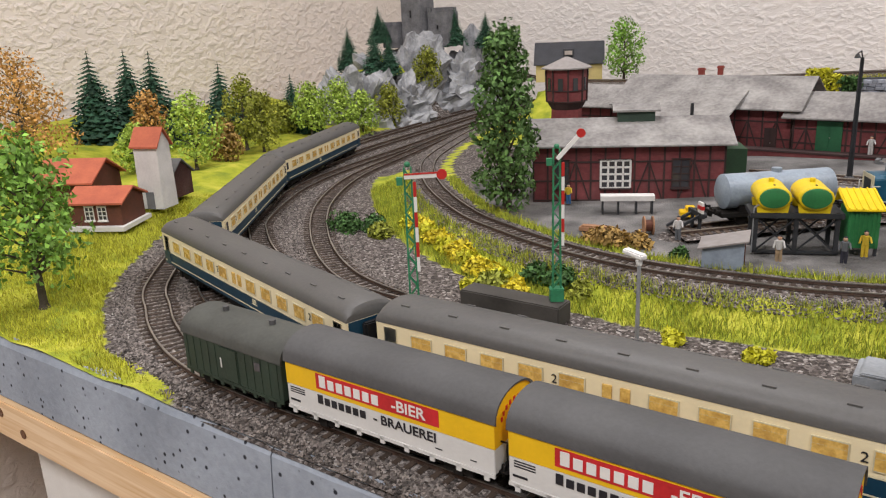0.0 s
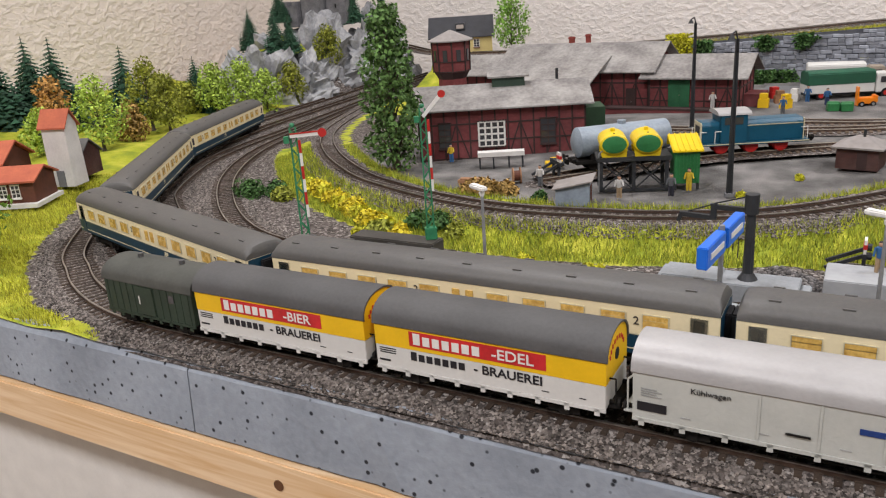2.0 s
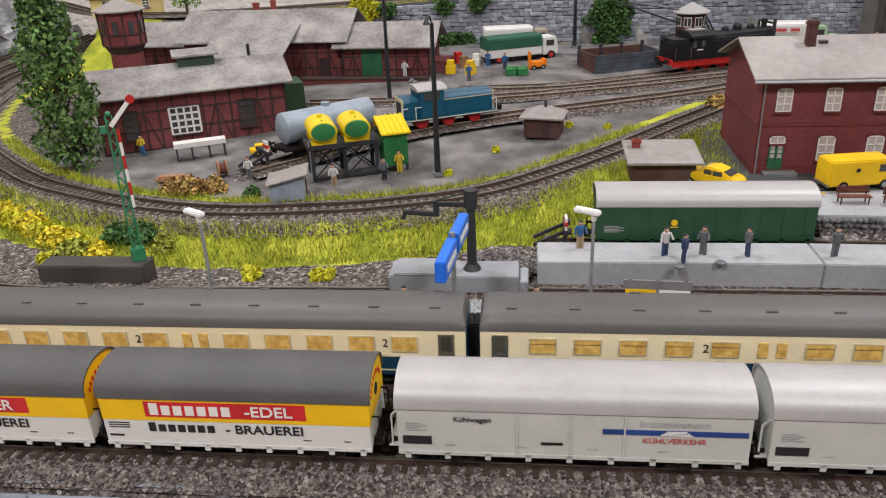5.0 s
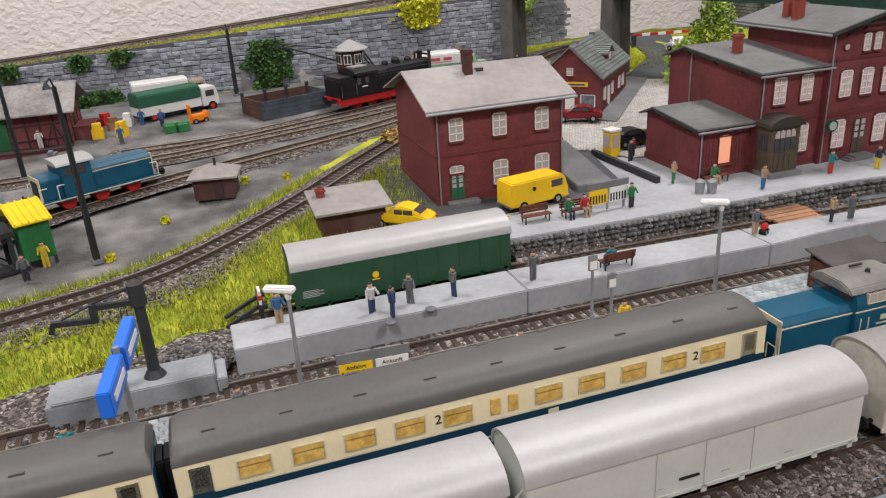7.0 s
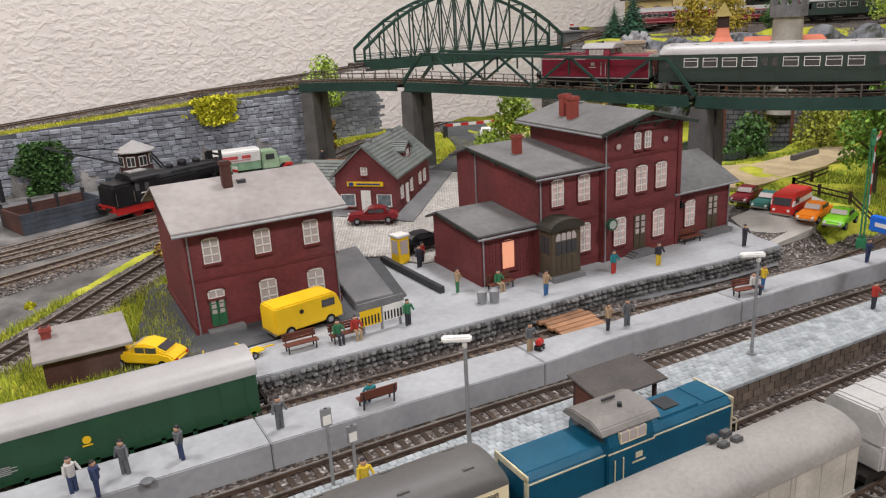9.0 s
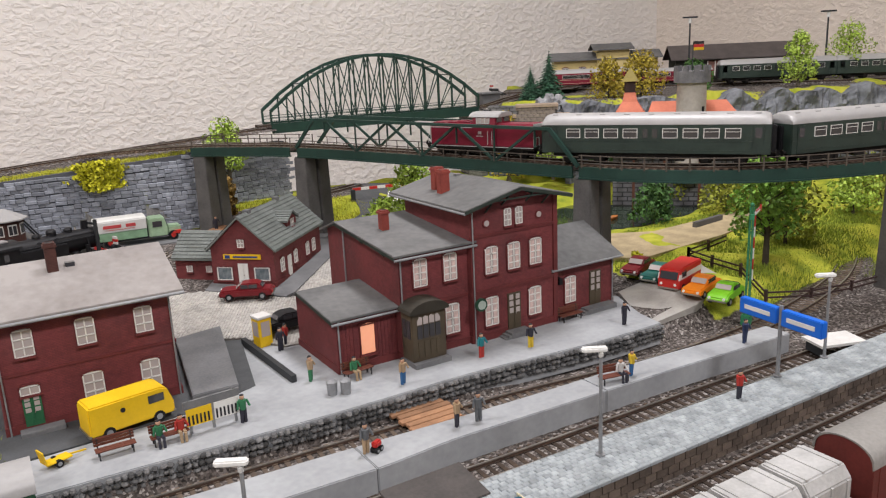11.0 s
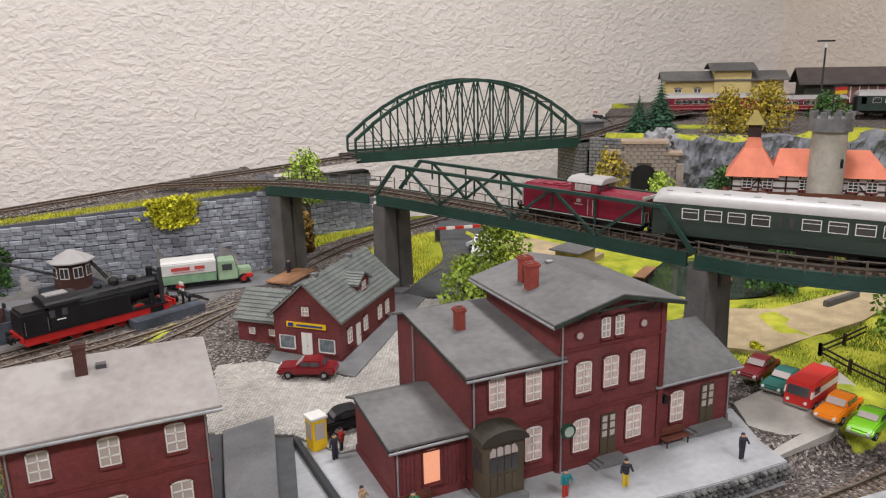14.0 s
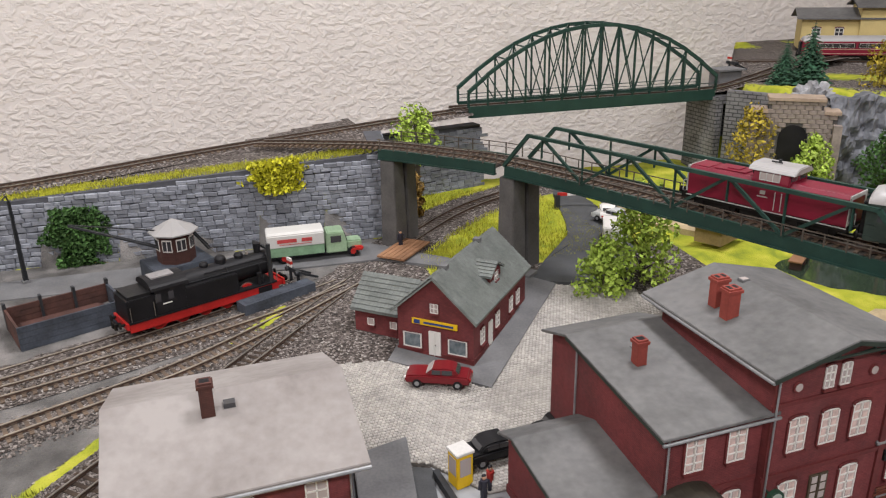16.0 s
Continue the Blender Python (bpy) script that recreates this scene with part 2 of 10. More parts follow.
CAR_GREEN = mat("car_green", (0.2, 0.55, 0.02), 0.3, var=0.05)
CAR_TEAL = mat("car_teal", (0.02, 0.12, 0.1), 0.3, var=0.05)
CAR_RED = mat("car_dark_red", (0.17, 0.011, 0.016), 0.3, var=0.05)
TANK_GREY = mat("tank_blue_grey", (0.3, 0.36, 0.42), 0.45)
TANK_YELLOW = mat("tank_yellow", (0.75, 0.55, 0.01), 0.45, var=0.08)
TANK_GREEN = mat("tank_green", (0.03, 0.2, 0.06), 0.5)
WATER = glass_mat("pond_water", (0.03, 0.045, 0.03), 0.06)

# ---- building blocks ----


class Geo:
    """A heap of vertices and faces, to become one mesh."""

    def __init__(self):
        self.v, self.f, self.m = [], [], []
        self.slot = 0

    def add(self, vs, fs):
        k = len(self.v)
        self.v += [tuple(p) for p in vs]
        self.f += [tuple(i + k for i in q) for q in fs]
        self.m += [self.slot] * len(fs)
        return self

    def box(self, x0, y0, z0, x1, y1, z1):
        return self.add([(x0, y0, z0), (x1, y0, z0), (x1, y1, z0), (x0, y1, z0), (x0, y0, z1), (x1, y0, z1), (x1, y1, z1), (x0, y1, z1)],
                        [(3, 2, 1, 0), (4, 5, 6, 7), (0, 1, 5, 4), (1, 2, 6, 5), (2, 3, 7, 6), (3, 0, 4, 7)])

    def bar(self, p, q, w, h=None, up=(0, 0, 1)):
        """A square bar from p to q."""
        h = h or w
        p, q = Vector(p), Vector(q)
        d = (q - p).normalized()
        u = Vector(up)
        if abs(d.dot(u)) > 0.98:
            u = Vector((0, 1, 0))
        s = d.cross(u).normalized() * w / 2
        t = s.cross(d).normalized() * h / 2
        return self.add([p - s - t, p + s - t, p + s + t, p - s + t, q - s - t, q + s - t, q + s + t, q - s + t],
                        [(3, 2, 1, 0), (4, 5, 6, 7), (0, 1, 5, 4), (1, 2, 6, 5), (2, 3, 7, 6), (3, 0, 4, 7)])

    def cyl(self, p, q, r, r2=None, n=10, cap=True):
        r2 = r if r2 is None else r2
        p, q = Vector(p), Vector(q)
        d = (q - p).normalized()
        u = Vector((0, 0, 1)) if abs(d.z) < 0.9 else Vector((1, 0, 0))
        s = d.cross(u).normalized()
        t = d.cross(s)
        ring = [(math.cos(2 * math.pi * i / n), math.sin(2 * math.pi * i / n)) for i in range(n)]
        vs = [p + (s * a + t * b) * r for a, b in ring] + [q + (s * a + t * b) * r2 for a, b in ring]
        fs = [(i, i + n, (i + 1) % n + n, (i + 1) % n) for i in range(n)]
        if cap:
            fs += [tuple(range(n)), tuple(range(2 * n - 1, n - 1, -1))]
        return self.add(vs, fs)

    def prism(self, poly, axis, a, b):
        """poly (u, w) drawn out along axis x: (y, z), y: (x, z) or z: (x, y)."""
        n = len(poly)
        put = {"x": lambda u, w, c: (c, u, w), "y": lambda u, w, c: (u, c, w), "z": lambda u, w, c: (u, w, c)}[axis]
        vs = [put(u, w, a) for u, w in poly] + [put(u, w, b) for u, w in poly]
        return self.add(vs, [tuple(range(n))] + [tuple(range(2 * n - 1, n - 1, -1))] + [(i, i + n, (i + 1) % n + n, (i + 1) % n) for i in range(n)])

    def loft(self, rings, cap=True):
        n = len(rings[0])
        vs = [p for r in rings for p in r]
        fs = [(k * n + i, (k + 1) * n + i, (k + 1) * n + (i + 1) % n, k * n + (i + 1) % n) for k in range(len(rings) - 1) for i in range(n)]
        if cap:
            fs += [tuple(range(n)), tuple(range(len(rings) * n - 1, (len(rings) - 1) * n - 1, -1))]
        return self.add(vs, fs)

    def ball(self, c, r, n=8, m=5, sz=1.0):
        c = Vector(c)
        rings = []
        for j in range(1, m):
            a = math.pi * j / m
            rings.append([c + Vector((r * math.sin(a) * math.cos(2 * math.pi * i / n), r * math.sin(a) * math.sin(2 * math.pi * i / n), -r * sz * math.cos(a))) for i in range(n)])
        return self.loft(rings)


def fixed(me, bevel=0.0, smooth=False):
    bm = bmesh.new()
    bm.from_mesh(me)
    bmesh.ops.recalc_face_normals(bm, faces=bm.faces)
    if bevel:
        es = [e for e in bm.edges if len(e.link_faces) == 2 and e.calc_face_angle(0) > 0.5]
        bmesh.ops.bevel(bm, geom=es, offset=bevel, segments=2, affect="EDGES", clamp_overlap=True)
    if smooth:
        for f in bm.faces:
            f.smooth = True
        for e in bm.edges:
            if len(e.link_faces) == 2 and e.calc_face_angle(0) > 0.7:
                e.smooth = False
    bm.to_mesh(me)
    bm.free()


def mesh_of(name, geo, mats, bevel=0.0, smooth=False, fix=True):
    me = bpy.data.meshes.new(name)
    me.from_pydata(geo.v, [], geo.f)
    for m in mats if isinstance(mats, (list, tuple)) else [mats]:
        me.materials.append(m)
    if isinstance(mats, (list, tuple)):
        me.polygons.foreach_set("material_index", geo.m)
    if fix:
        fixed(me, bevel, smooth)
    return me


SINGLE = {"axle_guard": "axle_guard", "data_bars": "data_bar", "side_ribs": "side_rib", "sign_bars": "sign_bar", "name_bars": "name_bar", "door_seams": "door_seam"}


def islands(geo):
    """The separate pieces of a Geo, each as a Geo of its own."""
    up = list(range(len(geo.v)))

    def root(i):
        while up[i] != i:
            up[i] = up[up[i]]
            i = up[i]
        return i
    for f in geo.f:
        for i in f[1:]:
            up[root(i)] = root(f[0])
    out = {}
    for n, f in enumerate(geo.f):
        out.setdefault(root(f[0]), []).append(n)
    for ns in out.values():
        g, place = Geo(), {}
        for n in ns:
            for i in geo.f[n]:
                if i not in place:
                    place[i] = len(g.v)
                    g.v.append(geo.v[i])
            g.f.append(tuple(place[i] for i in geo.f[n]))
            g.m.append(geo.m[n] if n < len(geo.m) else 0)
        yield g


def part(name, geo, material, parent, label="", bevel=0.0, smooth=False, at=None, fix=True):
    if name not in SINGLE:
        return one_part(name, geo, material, parent, label, bevel, smooth, at, fix)
    return [one_part(SINGLE[name], g, material, parent, label, bevel, smooth, at, fix) for g in islands(geo)][0]


def one_part(name, geo, material, parent, label="", bevel=0.0, smooth=False, at=None, fix=True):
    o = new(name, mesh_of(name, geo, material, bevel, smooth, fix))
    o.parent = parent
    if at is not None:
        o.matrix_basis = at
    if label:
        o["label"] = label
    return o


def thing(name, m, label, category, group="", kind=""):
    o = new(name)
    o.empty_display_size = 0.01
    o.matrix_basis = m
    return tagged(o, label, category, group, kind)


def solo(name, geo, material, m, label, category, group="", kind="", bevel=0.0, smooth=False, fix=True):
    o = new(name, mesh_of(name, geo, material, bevel, smooth, fix))
    o.matrix_basis = m
    return tagged(o, label, category, group, kind)


def words(text, size, material, parent, m, name="lettering", stretch=1.0, bold=0.0):
    """Lettering in the built-in font, centred, lying in the local xy plane of m."""
    c = bpy.data.curves.new(name, "FONT")
    c.body, c.size, c.align_x, c.align_y, c.extrude, c.offset = text, size, "CENTER", "CENTER", 0.00008, bold
    tmp = bpy.data.objects.new(name, c)
    scene.collection.objects.link(tmp)
    bpy.context.view_layer.update()
    me = bpy.data.meshes.new_from_object(tmp.evaluated_get(bpy.context.evaluated_depsgraph_get()))
    bpy.data.objects.remove(tmp)
    me.materials.clear()
    me.materials.append(material)
    o = new(name, me)
    o.parent = parent
    o.matrix_basis = m @ Matrix.Diagonal((stretch, 1, 1, 1))
    return o


FRONT = Matrix(((1, 0, 0, 0), (0, 0, -1, 0), (0, 1, 0, 0), (0, 0, 0, 1)))  # local xy lettering onto a face that looks to -y


def front(x, y, z):
    return Matrix.Translation((x, y, z)) @ FRONT


def spline(pts, step=0.006):
    """A smooth line through the points, sampled evenly."""
    P = [np.array(p, float) for p in pts]
    P = [2 * P[0] - P[1]] + P + [2 * P[-1] - P[-2]]
    out = []
    for i in range(1, len(P) - 2):
        a, b, c, d = P[i - 1], P[i], P[i + 1], P[i + 2]
        for t in np.linspace(0, 1, 30, endpoint=False):
            out.append(0.5 * ((2 * b) + (c - a) * t + (2 * a - 5 * b + 4 * c - d) * t * t + (3 * b - a - 3 * c + d) * t ** 3))
    out.append(P[-2])
    out = np.array(out)
    s = np.concatenate([[0], np.cumsum(np.linalg.norm(np.diff(out, axis=0), axis=1))])
    n = max(2, int(s[-1] / step) + 1)
    si = np.linspace(0, s[-1], n)
    return np.stack([np.interp(si, s, out[:, k]) for k in range(out.shape[1])], 1), si


def smooth01(a, b, x):
    t = min(1.0, max(0.0, (x - a) / (b - a)))
    return t * t * (3 - 2 * t)


# ---- lines of the tracks: x, y, rail height ----
RAIL = 0.034
T1 = spline([(-0.885, 1.5, .045), (-0.882, 1.32, .04), (-0.873, 1.16, .036), (-0.85, 0.97, .034), (-0.82, 0.84, .034), (-0.77, 0.71, .034), (-0.695, 0.56, .034), (-0.61, 0.435, .034), (-0.52, 0.333, .034), (-0.47, 0.298, .034), (-0.43, 0.275, .034), (-0.38, 0.256, .034), (-0.32, 0.247, .034), (-0.2, 0.246, .034), (0.2, 0.245, .034), (0.6, 0.243, .034), (1.2, 0.24, .034)])
T2 = spline([(-0.828, 1.5, .045), (-0.826, 1.32, .04), (-0.818, 1.158, .036), (-0.8, 0.983, .034), (-0.785, 0.887, .034), (-0.755, 0.765, .034), (-0.718, 0.68, .034), (-0.65, 0.565, .034), (-0.575, 0.455, .034), (-0.49, 0.36, .034), (-0.43, 0.325, .034), (-0.36, 0.308, .034), (-0.28, 0.303, .034), (0.2, 0.303, .034), (0.6, 0.3, .034), (1.2, 0.295, .034)])
T3 = spline([(-0.79, 1.5, .045), (-0.785, 1.3, .04), (-0.77, 1.15, .036), (-0.737, 0.94, .034), (-0.709, 0.762, .034), (-0.675, 0.641, .034), (-0.607, 0.522, .034), (-0.56, 0.473, .034), (-0.484, 0.422, .034), (-0.405, 0.4, .034), (-0.32, 0.39, .034), (-0.24, 0.389, .034)])
T4 = spline([(-0.76, 1.5, .045), (-0.76, 1.3, .04), (-0.745, 1.09, .036), (-0.7, 0.883, .034), (-0.658, 0.723, .034), (-0.587, 0.592, .034), (-0.496, 0.491, .034), (-0.408, 0.425, .034), (-0.331, 0.399, .034), (-0.255, 0.391, .034), (-0.1, 0.394, .034), (0.06, 0.396, .034), (0.25, 0.396, .034), (0.38, 0.394, .034), (0.47, 0.388, .034), (0.66, 0.382, .034), (0.9, 0.372, .034), (1.15, 0.37, .034)])
T5 = spline([(-0.73, 1.5, .05), (-0.725, 1.3, .047), (-0.7, 1.1, .045), (-0.655, 0.95, .045), (-0.597, 0.804, .045), (-0.508, 0.687, .046), (-0.402, 0.592, .047), (-0.327, 0.549, .0475), (-0.258, 0.521, .048), (-0.19, 0.508, .048), (-0.125, 0.511, .048), (-0.06, 0.522, .048), (0.022, 0.554, .049), (0.112, 0.632, .052), (0.19, 0.712, .057), (0.267, 0.79, .061), (0.33, 0.855, .064), (0.42, 0.948, .067), (0.52, 1.05, .071), (0.62, 1.13, .073), (0.78, 1.2, .075)])
TA = spline([(0.06, 0.472, .036), (0.2, 0.47, .036), (0.352, 0.464, .036), (0.526, 0.455, .036), (0.67, 0.438, .036), (0.78, 0.44, .036), (0.9, 0.46, .036), (1.02, 0.5, .036), (1.2, 0.6, .036)])
Y2 = spline([(-0.2, 0.6, .05), (-0.09, 0.695, .054), (0.02, 0.752, .057), (0.13, 0.79, .06), (0.25, 0.835, .063), (0.34, 0.888, .066), (0.42, 0.946, .068)])
Y3 = spline([(-0.2, 0.82, .058), (0.0, 0.825, .06), (0.12, 0.845, .063), (0.22, 0.872, .065), (0.33, 0.91, .067), (0.41, 0.95, .068)])
YL = spline([(-0.02, 0.862, .062), (0.08, 0.866, .063), (0.16, 0.886, .065), (0.26, 0.923, .067), (0.37, 0.966, .069)])
UP = spline([(-0.95, 1.6, .1), (-0.75, 1.4, .1), (-0.55, 1.27, .108), (-0.3, 1.2, .122), (-0.1, 1.165, .135), (0.1, 1.155, .149), (0.33, 1.185, .163), (0.5, 1.195, .173), (0.64, 1.2, .182)])
VIA = spline([(0.36, 1.175, .168), (0.42, 1.115, .174), (0.487, 1.055, .178), (0.537, 0.996, .1785), (0.589, 0.93, .1775), (0.662, 0.778, .174), (0.726, 0.62, .1705), (0.76, 0.545, .1695), (0.817, 0.482, .169), (0.905, 0.445, .168), (1.02, 0.425, .167), (1.2, 0.42, .166), (1.4, 0.43, .165)])


def on_line(line, s):
    pts, si = line
    return np.array([np.interp(s, si, pts[:, k]) for k in range(3)])


def nearest_s(line, x, y):
    pts, si = line
    return si[int(np.argmin((pts[:, 0] - x) ** 2 + (pts[:, 1] - y) ** 2))]


def chord(line, s, length):
    """The pose of a vehicle of that length, its middle at s along the line, heading up the line."""
    a, b = on_line(line, s - length * 0.34), on_line(line, s + length * 0.34)
    mid = (a + b) / 2
    return Matrix.Translation(mid) @ Matrix.Rotation(math.atan2(b[1] - a[1], b[0] - a[0]), 4, "Z")


def away(line, x, y):
    """Signed distance from the line: positive to its left."""
    pts = line[0][::4]
    i = int(np.argmin((pts[:, 0] - x) ** 2 + (pts[:, 1] - y) ** 2))
    j = min(i, len(pts) - 2)
    d = pts[j + 1] - pts[j]
    r = (x - pts[i, 0], y - pts[i, 1])
    dist = math.hypot(*r)
    return dist if d[0] * r[1] - d[1] * r[0] > 0 else -dist


# ---- the ground of the layout ----
def wall_y(x):
    return 1.12 - 0.13 * x


def upper_z(x):
    return max(0.06, 0.1415 + 0.067 * (x - 0.1))


def height(x, y):
    rise = smooth01(0.58, 1.05, y)
    yard = 0.0435 + 0.026 * rise * smooth01(-0.55, -0.05, x)
    d5 = away(T5, x, y)
    h = 0.029 + (yard - 0.029) * smooth01(-0.055, -0.018, d5)
    if x > 0.04:
        st = 0.029 + (0.0475 + 0.022 * rise - 0.029) * smooth01(0.482, 0.492, y)
        h = h + (max(h, st) - h) * smooth01(0.05, 0.1, x)
    if x < -0.3:
        d1 = -away(T1, x, y)
        h += (0.01 * smooth01(0.025, 0.08, d1) + 0.05 * smooth01(0.16, 0.5, d1)) * smooth01(0.22, 0.32, y)
        hill = math.hypot((x + 1.06) / 0.2, (y - 1.42) / 0.3)
        h = max(h, 0.029 + 0.155 * smooth01(1.15, 0.5, hill))
        h = max(h, 0.029 + 0.07 * smooth01(1.02, 1.2, y) * smooth01(-0.69, -0.62, x))
    if -0.66 < x < 0.5 and y > wall_y(x) + 0.004:
        h = max(h, upper_z(x))
    if x > 0.5 and y > 1.215:
        h = max(h, 0.07)
    if x > 0.78:
        low = 0.03 + 0.022 * smooth01(0.46, 0.5, y - 0.14 * max(0, x - 0.8)) + 0.012 * smooth01(0.8, 1.2, y)
        cl = (x - 1.02) * 0.45 + (y - 1.06) * 0.89
        h = low + (0.19 - low) * smooth01(-0.005, 0.04, cl) * smooth01(1.038, 1.05, x - 0.85 * max(0, y - 1.2))
        pond = math.hypot((x - 1.0) / 0.15, (y - 0.83) / 0.09)
        h -= 0.012 * smooth01(1.1, 0.8, pond)
    return h


def greens(x, y, h):
    """How grassy the ground is, 0 to 1."""
    d5, d1 = away(T5, x, y), -away(T1, x, y)
    g = 0.0
    if x < 0.3 and y < 0.75:
        g = max(g, smooth01(-0.075, -0.062, d5) * smooth01(-0.019, -0.027, d5) * smooth01(0.008, 0.02, abs(away(T4, x, y)) - 0.012))
    if x < 0.35:
        g = max(g, smooth01(0.018, 0.023, d5) * smooth01(0.036, 0.03, d5) * 0.9)
    if x < -0.2 and d1 > 0:
        g = max(g, smooth01(0.03, 0.045, d1))
    if x < -0.33 and 0.03 < y < 0.24:
        g = max(g, smooth01(0.242, 0.232, y) * smooth01(-0.3, -0.4, x))
    if y > wall_y(x) and -0.66 < x < 0.5:
        g = max(g, smooth01(0.035, 0.025, y - wall_y(x)) * smooth01(-0.6, -0.4, x))
    if x < -0.55 and y > 0.95 and d5 > 0.03:
        g = max(g, 0.8)
    if 0.5 < x < 0.78 and y > 0.93:
        g = max(g, smooth01(0.03, 0.05, abs(away(T5, x, y))))
    if x > 0.78 and y > 0.47:
        g = max(g, 0.95 if h < 0.15 else 0.5 + 0.9 * noise.noise((x * 9, y * 9, 5)) - 0.45 * smooth01(0.05, 0.3, (x - 1.02) * 0.45 + (y - 1.06) * 0.89))
    if 0.04 < x < 0.24 and 0.48 < y < 0.72 and d5 < -0.03:
        g = max(g, smooth01(0.24, 0.2, x))
    return g


def yards(x, y):
    """How much of the ground is grey trodden yard, 0 to 1."""
    d5 = away(T5, x, y)
    if y > wall_y(x):
        return 0.0
    k = smooth01(0.03, 0.037, d5) * smooth01(-0.5, -0.42, x)
    for line in (Y2, Y3, YL):
        k *= smooth01(0.012, 0.02, abs(away(line, x, y)) if -0.25 < x < 0.45 else 1)
    return k


def build_ground():
    nx, ny = 330, 150
    xs, ys = np.linspace(-1.27, 2.03, nx), np.linspace(0.216, 1.66, ny)
    g = Geo()
    grass, yard, keep = [], [], []
    for y in ys:
        for x in xs:
            h = height(x, y)
            bumpy = 0.0022 * noise.noise((x * 25, y * 25, 0)) + 0.0008 * noise.noise((x * 90, y * 90, 3))
            gr = greens(x, y, h)
            g.v.append((x, y, h - 0.0005 + bumpy * (0.35 + 0.9 * gr) + (0.01 * noise.noise((x * 14, y * 14, 7)) if gr > 0.5 and (x < -0.7 or x > 0.8) else 0)))
            grass.append(gr)
            yard.append(yards(x, y))
    for j in range(ny - 1):
        for i in range(nx - 1):
            x, y = xs[i], ys[j]
            if (x < 0.62 and y > 1.12 + 0.3 * x + (0.4 if x < -0.5 else 0.06 if x < -0.2 else 0)) or (x >= 0.62 and y > 1.24 and x < 1.03 + 0.85 * (y - 1.2)):
                continue
            k = j * nx + i
            g.f.append((k, k + 1, k + nx + 1, k + nx))
    me = bpy.data.meshes.new("ground")
    me.from_pydata(g.v, [], g.f)
    for nm, data in (("grass", grass), ("yard", yard)):
        me.attributes.new(nm, "FLOAT", "POINT").data.foreach_set("value", data)
    for f in me.polygons:
        f.use_smooth = True
    m = bpy.data.materials.new("layout_ground")
    m.use_nodes = True
    nt = m.node_tree
    N, L = nt.nodes, nt.links
    b = N["Principled BSDF"]
    b.inputs["Roughness"].default_value = 0.9
    b.inputs["Specular IOR Level"].default_value = 0.2
    tc = N.new("ShaderNodeTexCoord")

    def noise_of(scale, detail=3):
        n = N.new("ShaderNodeTexNoise")
        n.inputs["Scale"].default_value, n.inputs["Detail"].default_value = scale, detail
        L.new(tc.outputs["Object"], n.inputs["Vector"])
        return n.outputs["Fac"]

    def ramp(src, *stops):
        r = N.new("ShaderNodeValToRGB")
        while len(r.color_ramp.elements) < len(stops):
            r.color_ramp.elements.new(0.5)
        for e, (p, c) in zip(r.color_ramp.elements, stops):
            e.position, e.color = p, (*c, 1)
        L.new(src, r.inputs[0])
        return r.outputs[0]

    vor = N.new("ShaderNodeTexVoronoi")
    vor.inputs["Scale"].default_value = 560
    L.new(tc.outputs["Object"], vor.inputs["Vector"])
    sepc = N.new("ShaderNodeSeparateColor")
    L.new(vor.outputs["Color"], sepc.inputs[0])
    gravel = ramp(sepc.outputs[0], (0.0, (0.03, 0.026, 0.023)), (0.5, (0.095, 0.08, 0.072)), (0.85, (0.18, 0.158, 0.145)), (1.0, (0.36, 0.335, 0.31)))
    grassc = ramp(noise_of(45, 5), (0.3, (0.2, 0.26, 0.03)), (0.5, (0.36, 0.39, 0.035)), (0.72, (0.52, 0.5, 0.07)))
    yardc = ramp(noise_of(30, 6), (0.3, (0.07, 0.067, 0.064)), (0.5, (0.14, 0.136, 0.13)), (0.68, (0.23, 0.22, 0.21)))

    def blend(a, b2, attr, soft):
        at = N.new("ShaderNodeAttribute")
        at.attribute_name = attr
        ad = N.new("ShaderNodeMath")
        ad.operation = "MULTIPLY_ADD"
        ad.inputs[1].default_value = soft
        L.new(noise_of(160, 4), ad.inputs[0])
        L.new(at.outputs["Fac"], ad.inputs[2])
        mr = N.new("ShaderNodeMapRange")
        mr.inputs[1].default_value, mr.inputs[2].default_value = 0.42 + soft / 2, 0.58 + soft / 2
        L.new(ad.outputs[0], mr.inputs[0])
        mx = N.new("ShaderNodeMix")
        mx.data_type = "RGBA"
        L.new(mr.outputs[0], mx.inputs[0])
        L.new(a, mx.inputs[6])
        L.new(b2, mx.inputs[7])
        return mx.outputs[2]

    c = blend(blend(gravel, yardc, "yard", 0.5), grassc, "grass", 0.7)
    L.new(c, b.inputs["Base Color"])
    bp = N.new("ShaderNodeBump")
    bp.inputs["Strength"].default_value, bp.inputs["Distance"].default_value = 0.5, 0.002
    L.new(vor.outputs["Distance"], bp.inputs["Height"])
    bp.invert = True
    L.new(bp.outputs[0], b.inputs["Normal"])
    me.materials.append(m)
    o = new("ground", me)
    return tagged(o, "model landscape base of grass, gravel and grey yard dirt", "ground", kind="structure")


ground = build_ground()

# ---- room round the layout ----


